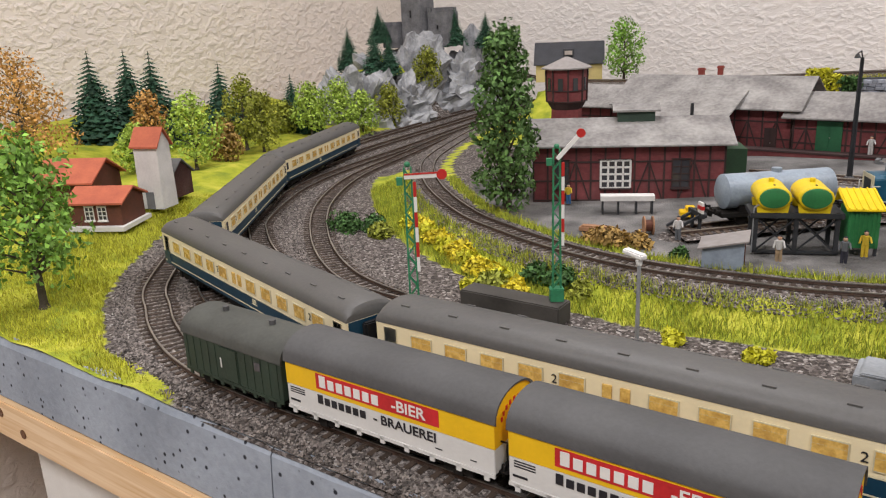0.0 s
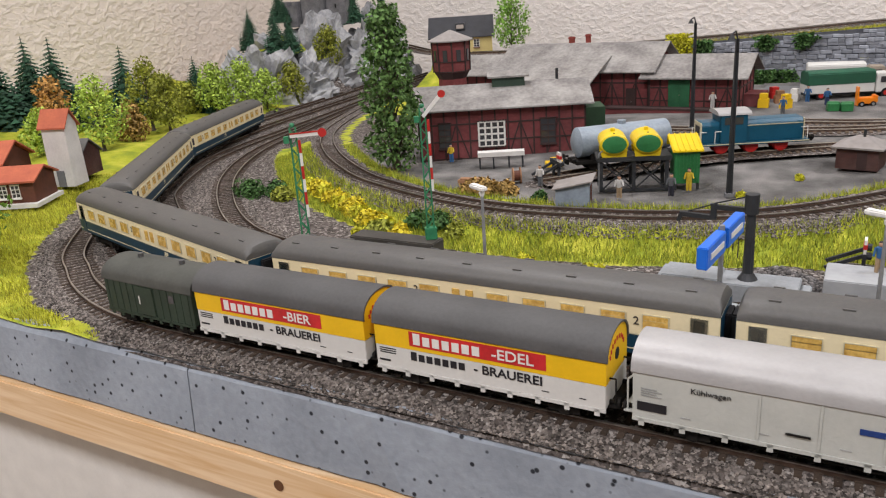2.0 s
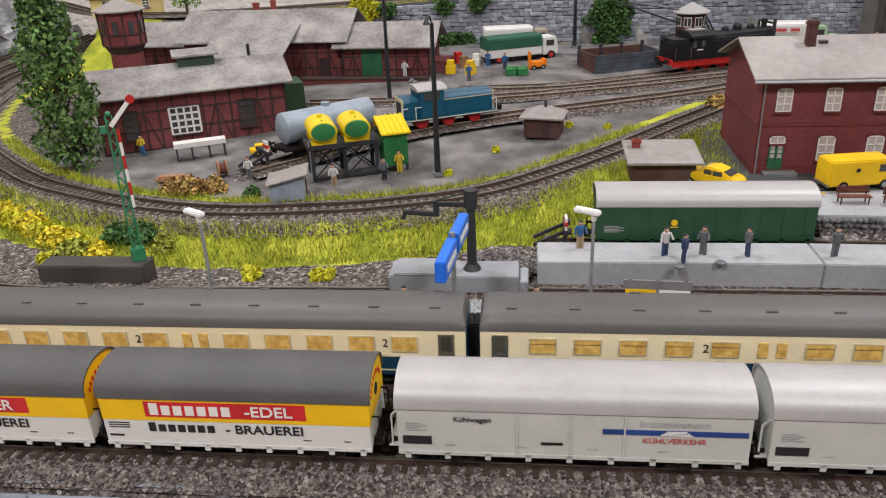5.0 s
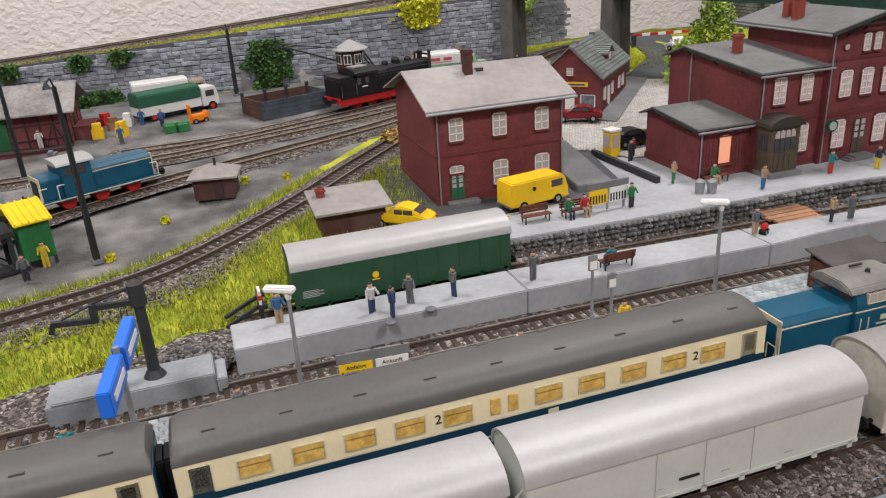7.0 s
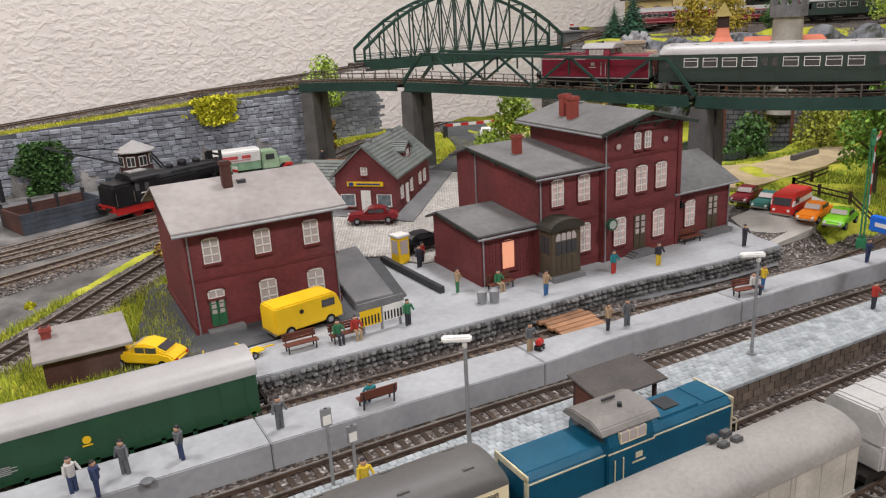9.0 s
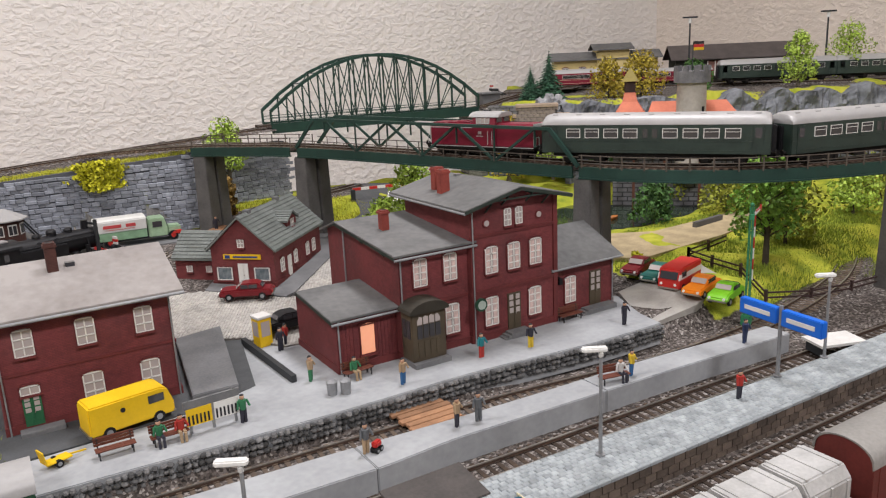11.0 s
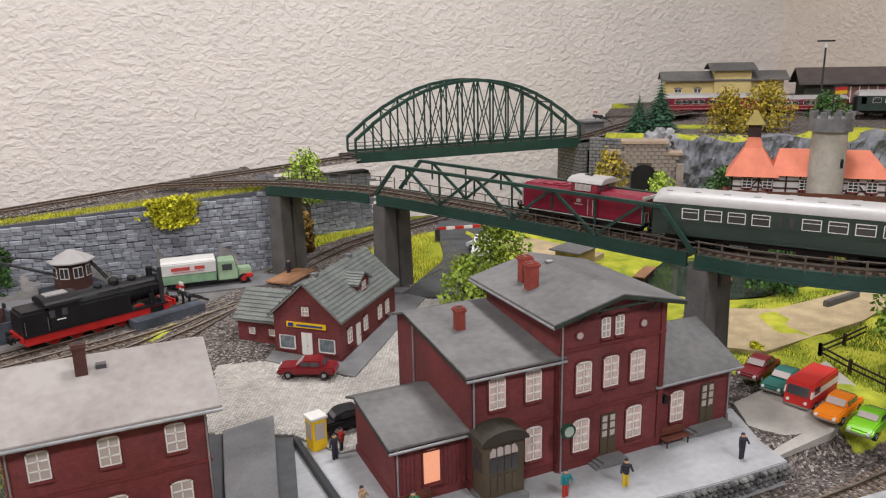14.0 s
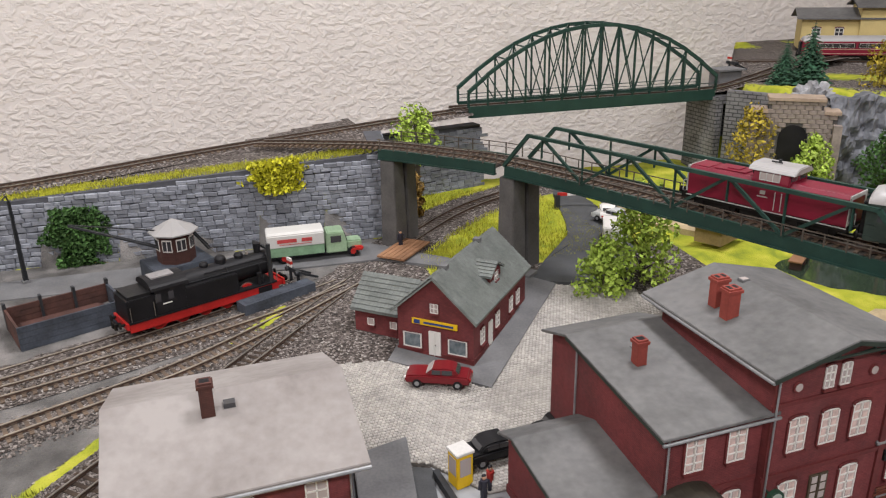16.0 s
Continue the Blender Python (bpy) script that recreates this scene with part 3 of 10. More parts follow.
def plaster(name, col):
    m = mat(name, col, 0.85, var=0.04, scale=9, fine=60, bump=0)
    nt = m.node_tree
    N, L = nt.nodes, nt.links
    tc = N.new("ShaderNodeTexCoord")
    mp = N.new("ShaderNodeMapping")
    mp.inputs["Rotation"].default_value = (0, 0.5, 0)
    mp.inputs["Scale"].default_value = (1, 1, 1.4)
    L.new(tc.outputs["Object"], mp.inputs[0])
    a = N.new("ShaderNodeTexNoise")
    a.inputs["Scale"].default_value, a.inputs["Detail"].default_value, a.inputs["Distortion"].default_value = 60, 6, 0.4
    L.new(mp.outputs[0], a.inputs["Vector"])
    mr = N.new("ShaderNodeMapRange")
    mr.inputs[1].default_value, mr.inputs[2].default_value = 0.42, 0.66
    L.new(a.outputs["Fac"], mr.inputs[0])
    bp = N.new("ShaderNodeBump")
    bp.inputs["Strength"].default_value, bp.inputs["Distance"].default_value = 0.45, 0.005
    L.new(mr.outputs[0], bp.inputs["Height"])
    L.new(bp.outputs[0], N["Principled BSDF"].inputs["Normal"])
    return m


WALLPAPER = plaster("rough_plaster_white", (0.84, 0.81, 0.775))
WALLPAPER_TAN = plaster("rough_plaster_cream", (0.78, 0.7, 0.62))
FLOORM = mat("floor_laminate", (0.3, 0.2, 0.12), 0.5, scale=12, fine=90)
solo("wall_north", Geo().box(-1.5, 1.75, -0.95, 2.3, 1.87, 1.5), WALLPAPER, Matrix(), "white rough-plastered room wall behind the layout", "wall", kind="structure")
solo("wall_west", Geo().box(-1.42, -2.2, -0.95, -1.3, 1.75, 1.5), WALLPAPER_TAN, Matrix(), "cream rough-plastered room wall", "wall", kind="structure")
solo("wall_east", Geo().box(2.07, -2.2, -0.95, 2.19, 1.75, 1.5), WALLPAPER_TAN, Matrix(), "cream rough-plastered room wall", "wall", kind="structure")
# south wall is out of view; its grey only lowers the room's bounce light
solo("wall_south", Geo().box(-1.5, -2.32, -0.95, 2.3, -2.2, 1.5), mat("unseen_wall_grey", (0.4, 0.39, 0.38), 0.85), Matrix(), "unseen room wall, greyed to dim the bounced light", "wall", kind="structure")
solo("floor", Geo().box(-1.42, -2.32, -1.0, 2.19, 1.87, -0.95), FLOORM, Matrix(), "light brown laminate floor", "floor", kind="structure")
solo("ceiling", Geo().box(-1.42, -2.32, 1.5, 2.19, 1.87, 1.56), mat("ceiling_white", (0.8, 0.8, 0.78), 0.9, var=0.03), Matrix(), "plain white ceiling", "ceiling", kind="structure")


def wood_mat():
    m = mat("pine_wood", (0.62, 0.4, 0.2), 0.55, var=0.1, scale=8, fine=60)
    nt = m.node_tree
    N, L = nt.nodes, nt.links
    tc = N.new("ShaderNodeTexCoord")
    mp = N.new("ShaderNodeMapping")
    mp.inputs["Scale"].default_value = (1.2, 14, 26)
    L.new(tc.outputs["Object"], mp.inputs[0])
    w = N.new("ShaderNodeTexNoise")
    w.inputs["Scale"].default_value, w.inputs["Detail"].default_value, w.inputs["Distortion"].default_value = 5, 5, 1.5
    L.new(mp.outputs[0], w.inputs["Vector"])
    r = N.new("ShaderNodeValToRGB")
    r.color_ramp.elements[0].position, r.color_ramp.elements[0].color = 0.35, (0.66, 0.43, 0.22, 1)
    r.color_ramp.elements[1].position, r.color_ramp.elements[1].color = 0.62, (0.82, 0.62, 0.4, 1)
    L.new(w.outputs["Fac"], r.inputs[0])
    L.new(r.outputs[0], N["Principled BSDF"].inputs["Base Color"])
    return m


def foam_mat():
    m = mat("painted_foam", (0.32, 0.36, 0.41), 0.85, col2=(0.22, 0.25, 0.29), scale=20, fine=240, bump=0.6)
    nt = m.node_tree
    N, L = nt.nodes, nt.links
    b = N["Principled BSDF"]
    src = b.inputs["Base Color"].links[0].from_socket
    tc = N.new("ShaderNodeTexCoord")
    v = N.new("ShaderNodeTexVoronoi")
    v.inputs["Scale"].default_value = 130
    L.new(tc.outputs["Object"], v.inputs["Vector"])
    mr = N.new("ShaderNodeMapRange")
    mr.inputs[1].default_value, mr.inputs[2].default_value = 0.12, 0.2
    L.new(v.outputs["Distance"], mr.inputs[0])
    mx = N.new("ShaderNodeMix")
    mx.data_type = "RGBA"
    mx.inputs[6].default_value = (0.015, 0.018, 0.025, 1)
    L.new(mr.outputs[0], mx.inputs[0])
    L.new(src, mx.inputs[7])
    L.new(mx.outputs[2], b.inputs["Base Color"])
    return m


PINE = wood_mat()
FOAM = foam_mat()
edge = thing("layout_edge", Matrix(), "blue-grey painted foam edge of the layout", "edge", kind="structure")
for x0, x1 in ((-1.27, -0.2655), (-0.2645, 0.45), (0.451, 1.3)):
    g = Geo()
    for k in range(40):
        xa = x0 + (x1 - x0) * k / 39
        w = 0.0015 * noise.noise((xa * 40, 1, 2))
        g.v += [(xa, 0.234, 0.026), (xa, 0.2195 + w, 0.0285 + w), (xa, 0.2155 + w, 0.0225), (xa, 0.2125 - w, -0.0165), (xa, 0.234, -0.0165)]
    for k in range(39):
        for i in range(5):
            g.f.append((k * 5 + i, (k + 1) * 5 + i, (k + 1) * 5 + (i + 1) % 5, k * 5 + (i + 1) % 5))
    g.f += [(0, 1, 2, 3, 4), tuple(39 * 5 + i for i in range(4, -1, -1))]
    g.m = [0] * len(g.f)
    part("edge_panel", g, FOAM, edge)
beam = thing("frame_beam", Matrix(), "pine timber beam with knots under the layout edge", "beam", kind="structure")
part("timber", Geo().box(-1.27, 0.209, -0.0475, 1.3, 0.234, -0.0185), PINE, beam, bevel=0.001)
for kx, kz in ((-0.54, -0.028), (-0.512, -0.037), (-0.2, -0.033), (0.12, -0.029)):
    part("knot", Geo().cyl((kx, 0.2084, kz), (kx, 0.2095, kz), 0.0034, n=14), mat("knot_brown", (0.16, 0.07, 0.03), 0.6), beam)
solo("baseboard", Geo().box(-1.27, 0.234, -0.03, 2.03, 1.4, -0.006), PINE, Matrix(), "wooden base board under the layout", "board", kind="structure")
solo("cabinet_panel", Geo().box(-0.562, 0.236, -0.95, 0.2, 0.252, -0.031), WHITE, Matrix(), "white painted panel under the layout frame", "panel", bevel=0.001)
for lx in (0.5,):
    solo("table_leg", Geo().box(lx - 0.03, 0.24, -0.95, lx + 0.03, 0.3, -0.03), WHITE, Matrix(), "white painted leg under the layout", "leg", "legs of the layout", bevel=0.002)

# ---- tracks ----
SL_MESH = {}


def sleeper_mesh(m):
    if m.name not in SL_MESH:
        SL_MESH[m.name] = mesh_of("sleeper", Geo().box(-0.0015, -0.0148, -0.002, 0.0015, 0.0148, 0).box(-0.0018, -0.0098, 0, 0.0018, -0.0068, 0.0006).box(-0.0018, 0.0068, 0, 0.0018, 0.0098, 0.0006), m)
    return SL_MESH[m.name]


def track(line, label, bed=0.021, slm=SLEEPER, near=(-0.6, 0.8), sleepers=True, depth=0.009, railm=STEEL):
    """Rails on sleepers on a gravel bed along a line."""
    pts, si = line
    t = thing("railway_track", Matrix(), label, "track", "tracks of the layout", "structure")
    d = np.gradient(pts[:, :2], axis=0)
    d /= np.linalg.norm(d, axis=1)[:, None]
    nrm = np.stack([-d[:, 1], d[:, 0]], 1)
    if bed:
        g = Geo()
        prof = [(-bed - 0.009, -depth), (-bed, -0.0036), (-0.012, -0.0031), (0.012, -0.0031), (bed, -0.0036), (bed + 0.009, -depth)]
        rings = []
        for p, n in zip(pts, nrm):
            rings.append([(p[0] + n[0] * u, p[1] + n[1] * u, p[2] + w + 0.0006 * noise.noise((p[0] * 300 + u * 900, p[1] * 300, 0))) for u, w in prof])
        n = len(prof)
        for r in rings:
            g.v += r
        for k in range(len(rings) - 1):
            for i in range(n - 1):
                g.f.append((k * n + i, (k + 1) * n + i, (k + 1) * n + i + 1, k * n + i + 1))
        g.m = [0] * len(g.f)
        part("gravel_bed", g, ground.data.materials[0], t)
    for s in (-1, 1):
        head, web = Geo(), Geo()
        hr, wr = [], []
        for p, n in zip(pts, nrm):
            a = np.array([p[0] + n[0] * s * 0.00825, p[1] + n[1] * s * 0.00825])
            q = lambda u, w: (a[0] + n[0] * u, a[1] + n[1] * u, p[2] + w)
            hr.append([q(-0.0006, -0.0007), q(0.0006, -0.0007), q(0.0006, 0), q(-0.0006, 0)])
            wr.append([q(-0.0009, -0.0026), q(0.0009, -0.0026), q(0.0004, -0.0007), q(-0.0004, -0.0007)])
        part("rail", head.loft(hr), railm, t, "bright worn rail head")
        part("rail_foot", web.loft(wr), RUST, t)
    if sleepers:
        me = sleeper_mesh(slm)
        cnt, rest = 0, Geo()
        for s in np.arange(0.003, si[-1], 0.0072):
            p = on_line(line, s)
            k = min(len(d) - 1, int(s / si[-1] * (len(d) - 1)))
            a = math.atan2(d[k, 1], d[k, 0])
            m = Matrix.Translation((p[0], p[1], p[2] - 0.0026)) @ Matrix.Rotation(a + random.uniform(-0.01, 0.01), 4, "Z")
            if near[0] < p[0] < near[1] and cnt < 290:
                o = new("sleeper", me)
                o.parent = t
                o.matrix_basis = m
                cnt += 1
            else:
                rest.add([m @ Vector(v) for v in [(-0.0015, -0.0148, -0.002), (0.0015, -0.0148, -0.002), (0.0015, 0.0148, -0.002), (-0.0015, 0.0148, -0.002), (-0.0015, -0.0148, 0), (0.0015, -0.0148, 0), (0.0015, 0.0148, 0), (-0.0015, 0.0148, 0)]],
                         [(4, 5, 6, 7), (0, 1, 5, 4), (1, 2, 6, 5), (2, 3, 7, 6), (3, 0, 4, 7)])
        if rest.f:
            tagged(part("far_sleepers", rest, slm, t), kind="stuff")
    return t


# ---- platforms and walls built of pieces ----
def ring_poly(front_edge, back_edge):
    return list(front_edge) + list(reversed(back_edge))


def slab(parent, name, poly, z0, z1, m, label="", bevel=0.0006):
    return part(name, Geo().prism(poly, "z", z0, z1), m, parent, label, bevel)


def pieces(name, places, mesh, parent, limit=295, key=None):
    """Pieces as parts, the first up to the limit; the rest joined into one part."""
    places = sorted(places, key=key) if key else places
    for m in places[:limit]:
        o = new(name, mesh)
        o.parent = parent
        o.matrix_basis = m
    if len(places) > limit:
        vs = [v.co.copy() for v in mesh.vertices]
        fs = [tuple(p.vertices) for p in mesh.polygons]
        g = Geo()
        for m in places[limit:]:
            g.add([m @ v for v in vs], fs)
        tagged(part("more_" + name + "s", g, mesh.materials[0], parent, fix=False), kind="stuff")


def chamfered(sx, sy, sz, c):
    """A low stone, its base at 0, narrowing by c at the top."""
    g = Geo()
    x, y = sx / 2, sy / 2
    g.add([(-x, -y, 0), (x, -y, 0), (x, y, 0), (-x, y, 0), (-x, -y, sz - c), (x, -y, sz - c), (x, y, sz - c), (-x, y, sz - c),
           (-x + c, -y + c, sz), (x - c, -y + c, sz), (x - c, y - c, sz), (-x + c, y - c, sz)],
          [(0, 1, 5, 4), (1, 2, 6, 5), (2, 3, 7, 6), (3, 0, 4, 7), (4, 5, 9, 8), (5, 6, 10, 9), (6, 7, 11, 10), (7, 4, 8, 11), (8, 9, 10, 11)])
    return g


PLAT = 0.046


def p1_near(x):
    return 0.3245 - 0.006 * smooth01(0.3, 0.9, x)


def p1_far(x):
    return 0.366 - 0.012 * smooth01(0.35, 0.8, x)


platform_1 = thing("platform_1", Matrix(), "island platform paved with blue-grey setts, brown block edge", "platform", kind="structure")
xs1 = np.linspace(-0.212, 0.98, 24)
slab(platform_1, "core", [(x, p1_near(x) + 0.0015) for x in xs1] + [(x, p1_far(x) - 0.0005) for x in xs1[::-1]], 0.026, PLAT - 0.0012, SETT_BASE, bevel=0)
tile = mesh_of("sett", chamfered(0.0047, 0.0038, 0.0016, 0.0005), SETT)
places = []
for j in range(10):
    for i in range(244):
        x = -0.21 + i * 0.0049 + (0.00245 if j % 2 else 0)
        y = p1_near(x) + 0.0042 + j * (p1_far(x) - p1_near(x) - 0.006) / 9.3
        places.append(Matrix.Translation((x, y, PLAT - 0.0015 + random.uniform(-0.00015, 0.00015))))
pieces("sett", places, tile, platform_1, key=lambda m: (m.translation.x + 0.05) ** 2)
cope = mesh_of("edge_stone", chamfered(0.0096, 0.003, 0.0021, 0.0004), SETT)
pieces("edge_stone", [Matrix.Translation((-0.207 + i * 0.0098, p1_near(-0.207 + i * 0.0098) + 0.0005, PLAT - 0.0018)) for i in range(122)], cope, platform_1)
blk = mesh_of("edge_block", Geo().box(-0.0042, -0.0012, -0.0023, 0.0042, 0.0015, 0.0023), BLOCK)
pl = [Matrix.Translation((-0.207 + i * 0.0092 + (0.0046 if r else 0), p1_near(-0.2 + i * 0.0092) + 0.0004, PLAT - 0.0046 - r * 0.0052 - r2 * 0.0104)) for i in range(130) for r in range(2) for r2 in range(2)]
pieces("edge_block", pl, blk, platform_1, key=lambda m: abs(m.translation.x))


def p2_near(x):
    bulge = 0.01 * smooth01(0.4, 0.47, x)
    return 0.4195 - 0.02 * smooth01(0.15, 0.75, x) - 0.0035 + bulge * (1 - smooth01(0.62, 0.8, x)) * 0.6


def p2_far(x):
    return 0.448 - 0.018 * smooth01(0.2, 0.62, x) - 0.012 * smooth01(0.6, 0.8, x)


platform_2 = thing("platform_2", Matrix(), "plain grey concrete island platform in butted sections", "platform", kind="structure")
for xa, xb in ((0.055, 0.2305), (0.231, 0.405), (0.4055, 0.58), (0.5805, 0.77)):
    xx = np.linspace(xa, xb, 14)
    slab(platform_2, "platform_section", [(x, p2_near(x)) for x in xx] + [(x, p2_far(x)) for x in xx[::-1]], 0.026, PLAT + 0.0005, PLASTER_GREY)


def st_edge(x):
    return 0.4905 - 0.008 * smooth01(0.2, 0.45, x) - 0.012 * smooth01(0.5, 0.66, x)


ST = 0.0485
station_platform = thing("platform_3", Matrix(), "grey station forecourt platform with a dark rubble-stone edge", "platform", kind="structure")
xx = np.linspace(0.2, 0.705, 30)
slab(station_platform, "paving", [(x, st_edge(x) + 0.001) for x in xx] + [(0.71, 0.5), (0.73, 0.548), (0.66, 0.6), (0.405, 0.66), (0.383, 0.56), (0.345, 0.545), (0.2, 0.535)], 0.03, ST + 0.0005, PLASTER_GREY)
places = []
for i in range(115):
    for r in range(3):
        x = 0.203 + i * 0.0044 + random.uniform(-0.001, 0.001)
        places.append(Matrix.Translation((x, st_edge(x) - 0.0005, ST - 0.0025 - r * 0.004)) @ Matrix.Rotation(random.uniform(-0.3, 0.3), 4, "Y") @ Matrix.Diagonal((random.uniform(0.7, 1.15), random.uniform(0.8, 1.3), random.uniform(0.7, 1.1), 1)))
rub = mesh_of("rubble_stone", Geo().ball((0, 0, 0), 0.0025, 6, 4, 0.85), DARKSTONE)
pieces("rubble_stone", places, rub, station_platform)

# cobbled square, ramp and asphalt
square = thing("cobbled_square", Matrix(), "light grey cobbled square between the station houses", "pavement", kind="structure")


def sheet(parent, name, poly, lift, m, div=0.012, label=""):
    """A thin paved sheet that follows the ground."""
    g = Geo()
    n = len(poly)
    top = [(x, y, height(x, y) + lift) for x, y in poly]
    c = (sum(p[0] for p in poly) / n, sum(p[1] for p in poly) / n)
    return part(name, Geo().add(top + [(x, y, height(x, y) - 0.01) for x, y in poly] + [(c[0], c[1], height(*c) + lift)],
                                [(i, (i + 1) % n, 2 * n) for i in range(n)] + [(i, i + n, (i + 1) % n + n, (i + 1) % n) for i in range(n)]), m, parent, label)


def inside(poly, x, y):
    r = False
    for (xa, ya), (xb, yb) in zip(poly, poly[1:] + poly[:1]):
        if (ya > y) != (yb > y) and x < (xb - xa) * (y - ya) / (yb - ya) + xa:
            r = not r
    return r


COB = [(0.345, 0.69), (0.372, 0.8), (0.417, 0.79), (0.475, 0.728), (0.6, 0.872), (0.672, 0.84), (0.66, 0.6), (0.43, 0.62), (0.405, 0.66), (0.36, 0.68)]
sheet(square, "joint_bed", COB, 0.0022, COBBLE_JOINT)
cob = mesh_of("cobble", chamfered(0.0029, 0.0026, 0.0012, 0.0005), COBBLE)
places = []
for j in range(120):
    for i in range(120):
        x, y = 0.34 + i * 0.0031 + (0.0015 if j % 2 else 0), 0.6 + j * 0.0029
        if inside(COB, x, y):
            places.append(Matrix.Translation((x, y, height(x, y) + 0.0019 + random.uniform(-0.0002, 0.0002))))
pieces("cobble", places, cob, square, key=lambda m: (m.translation.x - 0.42) ** 2 + (m.translation.y - 0.7) ** 2)
park = thing("car_park", Matrix(), "light cobbled car park beside the station", "pavement", kind="structure")
sheet(park, "paving", [(0.706, 0.487), (0.735, 0.552), (0.86, 0.57), (0.83, 0.505), (0.77, 0.489)], 0.0035, COBBLE)
ramp = thing("yard_ramp", Matrix(), "dark grey asphalt yard with a kerb beside the brick house", "pavement", kind="structure")
sheet(ramp, "asphalt", [(0.165, 0.535), (0.345, 0.545), (0.385, 0.56), (0.405, 0.655), (0.36, 0.678), (0.345, 0.7), (0.215, 0.7), (0.19, 0.6)], 0.002, ASPHALT)
part("ramp_slab", Geo().prism([(0.34, 0.556), (0.372, 0.556), (0.398, 0.69), (0.358, 0.682)], "z", 0.045, 0.0555), PAVE, ramp, "tilted grey loading ramp slab", 0.0006)
part("kerb", Geo().bar((0.405, 0.648, 0.052), (0.41, 0.548, 0.0515), 0.004, 0.006), DARK_METAL, ramp, "dark kerb line")
shop_pave = thing("shop_pavement", Matrix(), "grey pavement with kerb round the shop", "pavement", kind="structure")
sheet(shop_pave, "paving", [(0.413, 0.79), (0.477, 0.727), (0.605, 0.87), (0.585, 0.895), (0.46, 0.8), (0.44, 0.83)], 0.004, PAVE)
road = thing("road", Matrix(), "dark asphalt road passing the level crossing", "road", kind="structure")
sheet(road, "asphalt", [(0.585, 0.888), (0.675, 0.842), (0.73, 0.93), (0.8, 1.08), (0.86, 1.2), (0.78, 1.22), (0.735, 1.13), (0.695, 1.02), (0.665, 0.955), (0.62, 0.925)], 0.0025, ASPHALT)
part("road_to_wall", Geo().prism([(-0.06, 1.08), (0.46, 1.045), (0.56, 0.93), (0.6, 0.9), (0.585, 0.888), (0.46, 0.99), (0.1, 1.02), (-0.06, 1.0)], "z", 0.06, 0.0698), PAVE, road)
path = thing("sandy_path", Matrix(), "sandy footpath through the park", "path", kind="structure")
sheet(path, "sand", [(0.8, 0.64), (0.83, 0.61), (0.98, 0.625), (1.1, 0.66), (1.1, 0.7), (0.93, 0.69), (0.86, 0.73), (0.83, 0.72)], 0.0035, mat("sand", (0.5, 0.4, 0.24), 0.9))
sheet(path, "sand_upper", [(0.8, 1.1), (0.85, 1.05), (0.9, 0.95), (0.86, 0.93), (0.79, 1.02)], 0.0035, mat("sand", (0.5, 0.4, 0.24), 0.9))
g = Geo()
g.add([(1.0 + 0.15 * math.cos(a), 0.83 + 0.085 * math.sin(a), 0.047) for a in np.linspace(0, 2 * math.pi, 40, endpoint=False)], [tuple(range(40))])
solo("pond", g, WATER, Matrix(), "dark still water of a small river pond", "water", kind="structure")

# stone retaining wall
rwall = thing("retaining_wall", Matrix(), "long blue-grey rubble-stone retaining wall with grass on top", "wall", kind="structure")
stone = mesh_of("stone", chamfered(0.0098, 0.0046, 0.0022, 0.0007), WALLSTONE)


def stone_wall(parent, p, q, zb0, zb1, zt0, zt1, key):
    """Rubble stones in courses on a wall from p to q (seen from its right side)."""
    p, q = Vector(p), Vector(q)
    d = (q - p)
    n = Vector((d.y, -d.x)).normalized()
    back = -n * 0.02
    c = [p, q, q + back, p + back]
    part("core", Geo().add([(c[0].x, c[0].y, zb0), (c[1].x, c[1].y, zb1), (c[2].x, c[2].y, zb1), (c[3].x, c[3].y, zb0), (c[0].x, c[0].y, zt0), (c[1].x, c[1].y, zt1), (c[2].x, c[2].y, zt1), (c[3].x, c[3].y, zt0)],
                           [(0, 1, 5, 4), (1, 2, 6, 5), (2, 3, 7, 6), (3, 0, 4, 7), (4, 5, 6, 7)]), WALLJOINT, parent)
    out = []
    L = d.length
    turn = Matrix.Rotation(math.atan2(d.y, d.x), 4, "Z") @ Matrix.Rotation(math.pi / 2, 4, "X")
    z = 0.0
    while z < 0.125:
        s = random.uniform(0, 0.005)
        rowh = random.uniform(0.0042, 0.006)
        while s < L:
            w = random.uniform(0.6, 1.5)
            zb, zt = zb0 + (zb1 - zb0) * s / L, zt0 + (zt1 - zt0) * s / L
            if zb + z < zt - 0.003:
                a = p + d * ((s + w * 0.005) / L)
                out.append(Matrix.Translation((a.x, a.y, zb + z + random.uniform(-0.0006, 0.0006))) @ turn @ Matrix.Rotation(random.uniform(-0.07, 0.07), 4, "Z") @ Matrix.Diagonal((w, rowh / 0.0049, random.uniform(0.6, 1.3), 1)))
            s += w * 0.0101
        z += rowh * 0.97
    pieces("stone", out, stone, parent, key=key)


stone_wall(rwall, (-0.62, wall_y(-0.62)), (0.497, wall_y(0.497)), 0.045, 0.066, 0.0935, 0.168, lambda m: (m.translation.x - 0.3) ** 2)
rend = thing("wall_end", Matrix(), "grey rubble-stone return wall under the bridge", "wall", kind="structure")
stone_wall(rend, (0.495, wall_y(0.495)), (0.515, 1.19), 0.064, 0.066, 0.168, 0.168, lambda m: m.translation.z)
rback = thing("rear_stone_wall", Matrix(), "grey stone wall behind the curved branch track", "wall", kind="structure")
stone_wall(rback, (0.512, 1.19), (0.665, 1.215), 0.06, 0.066, 0.155, 0.155, lambda m: m.translation.z)

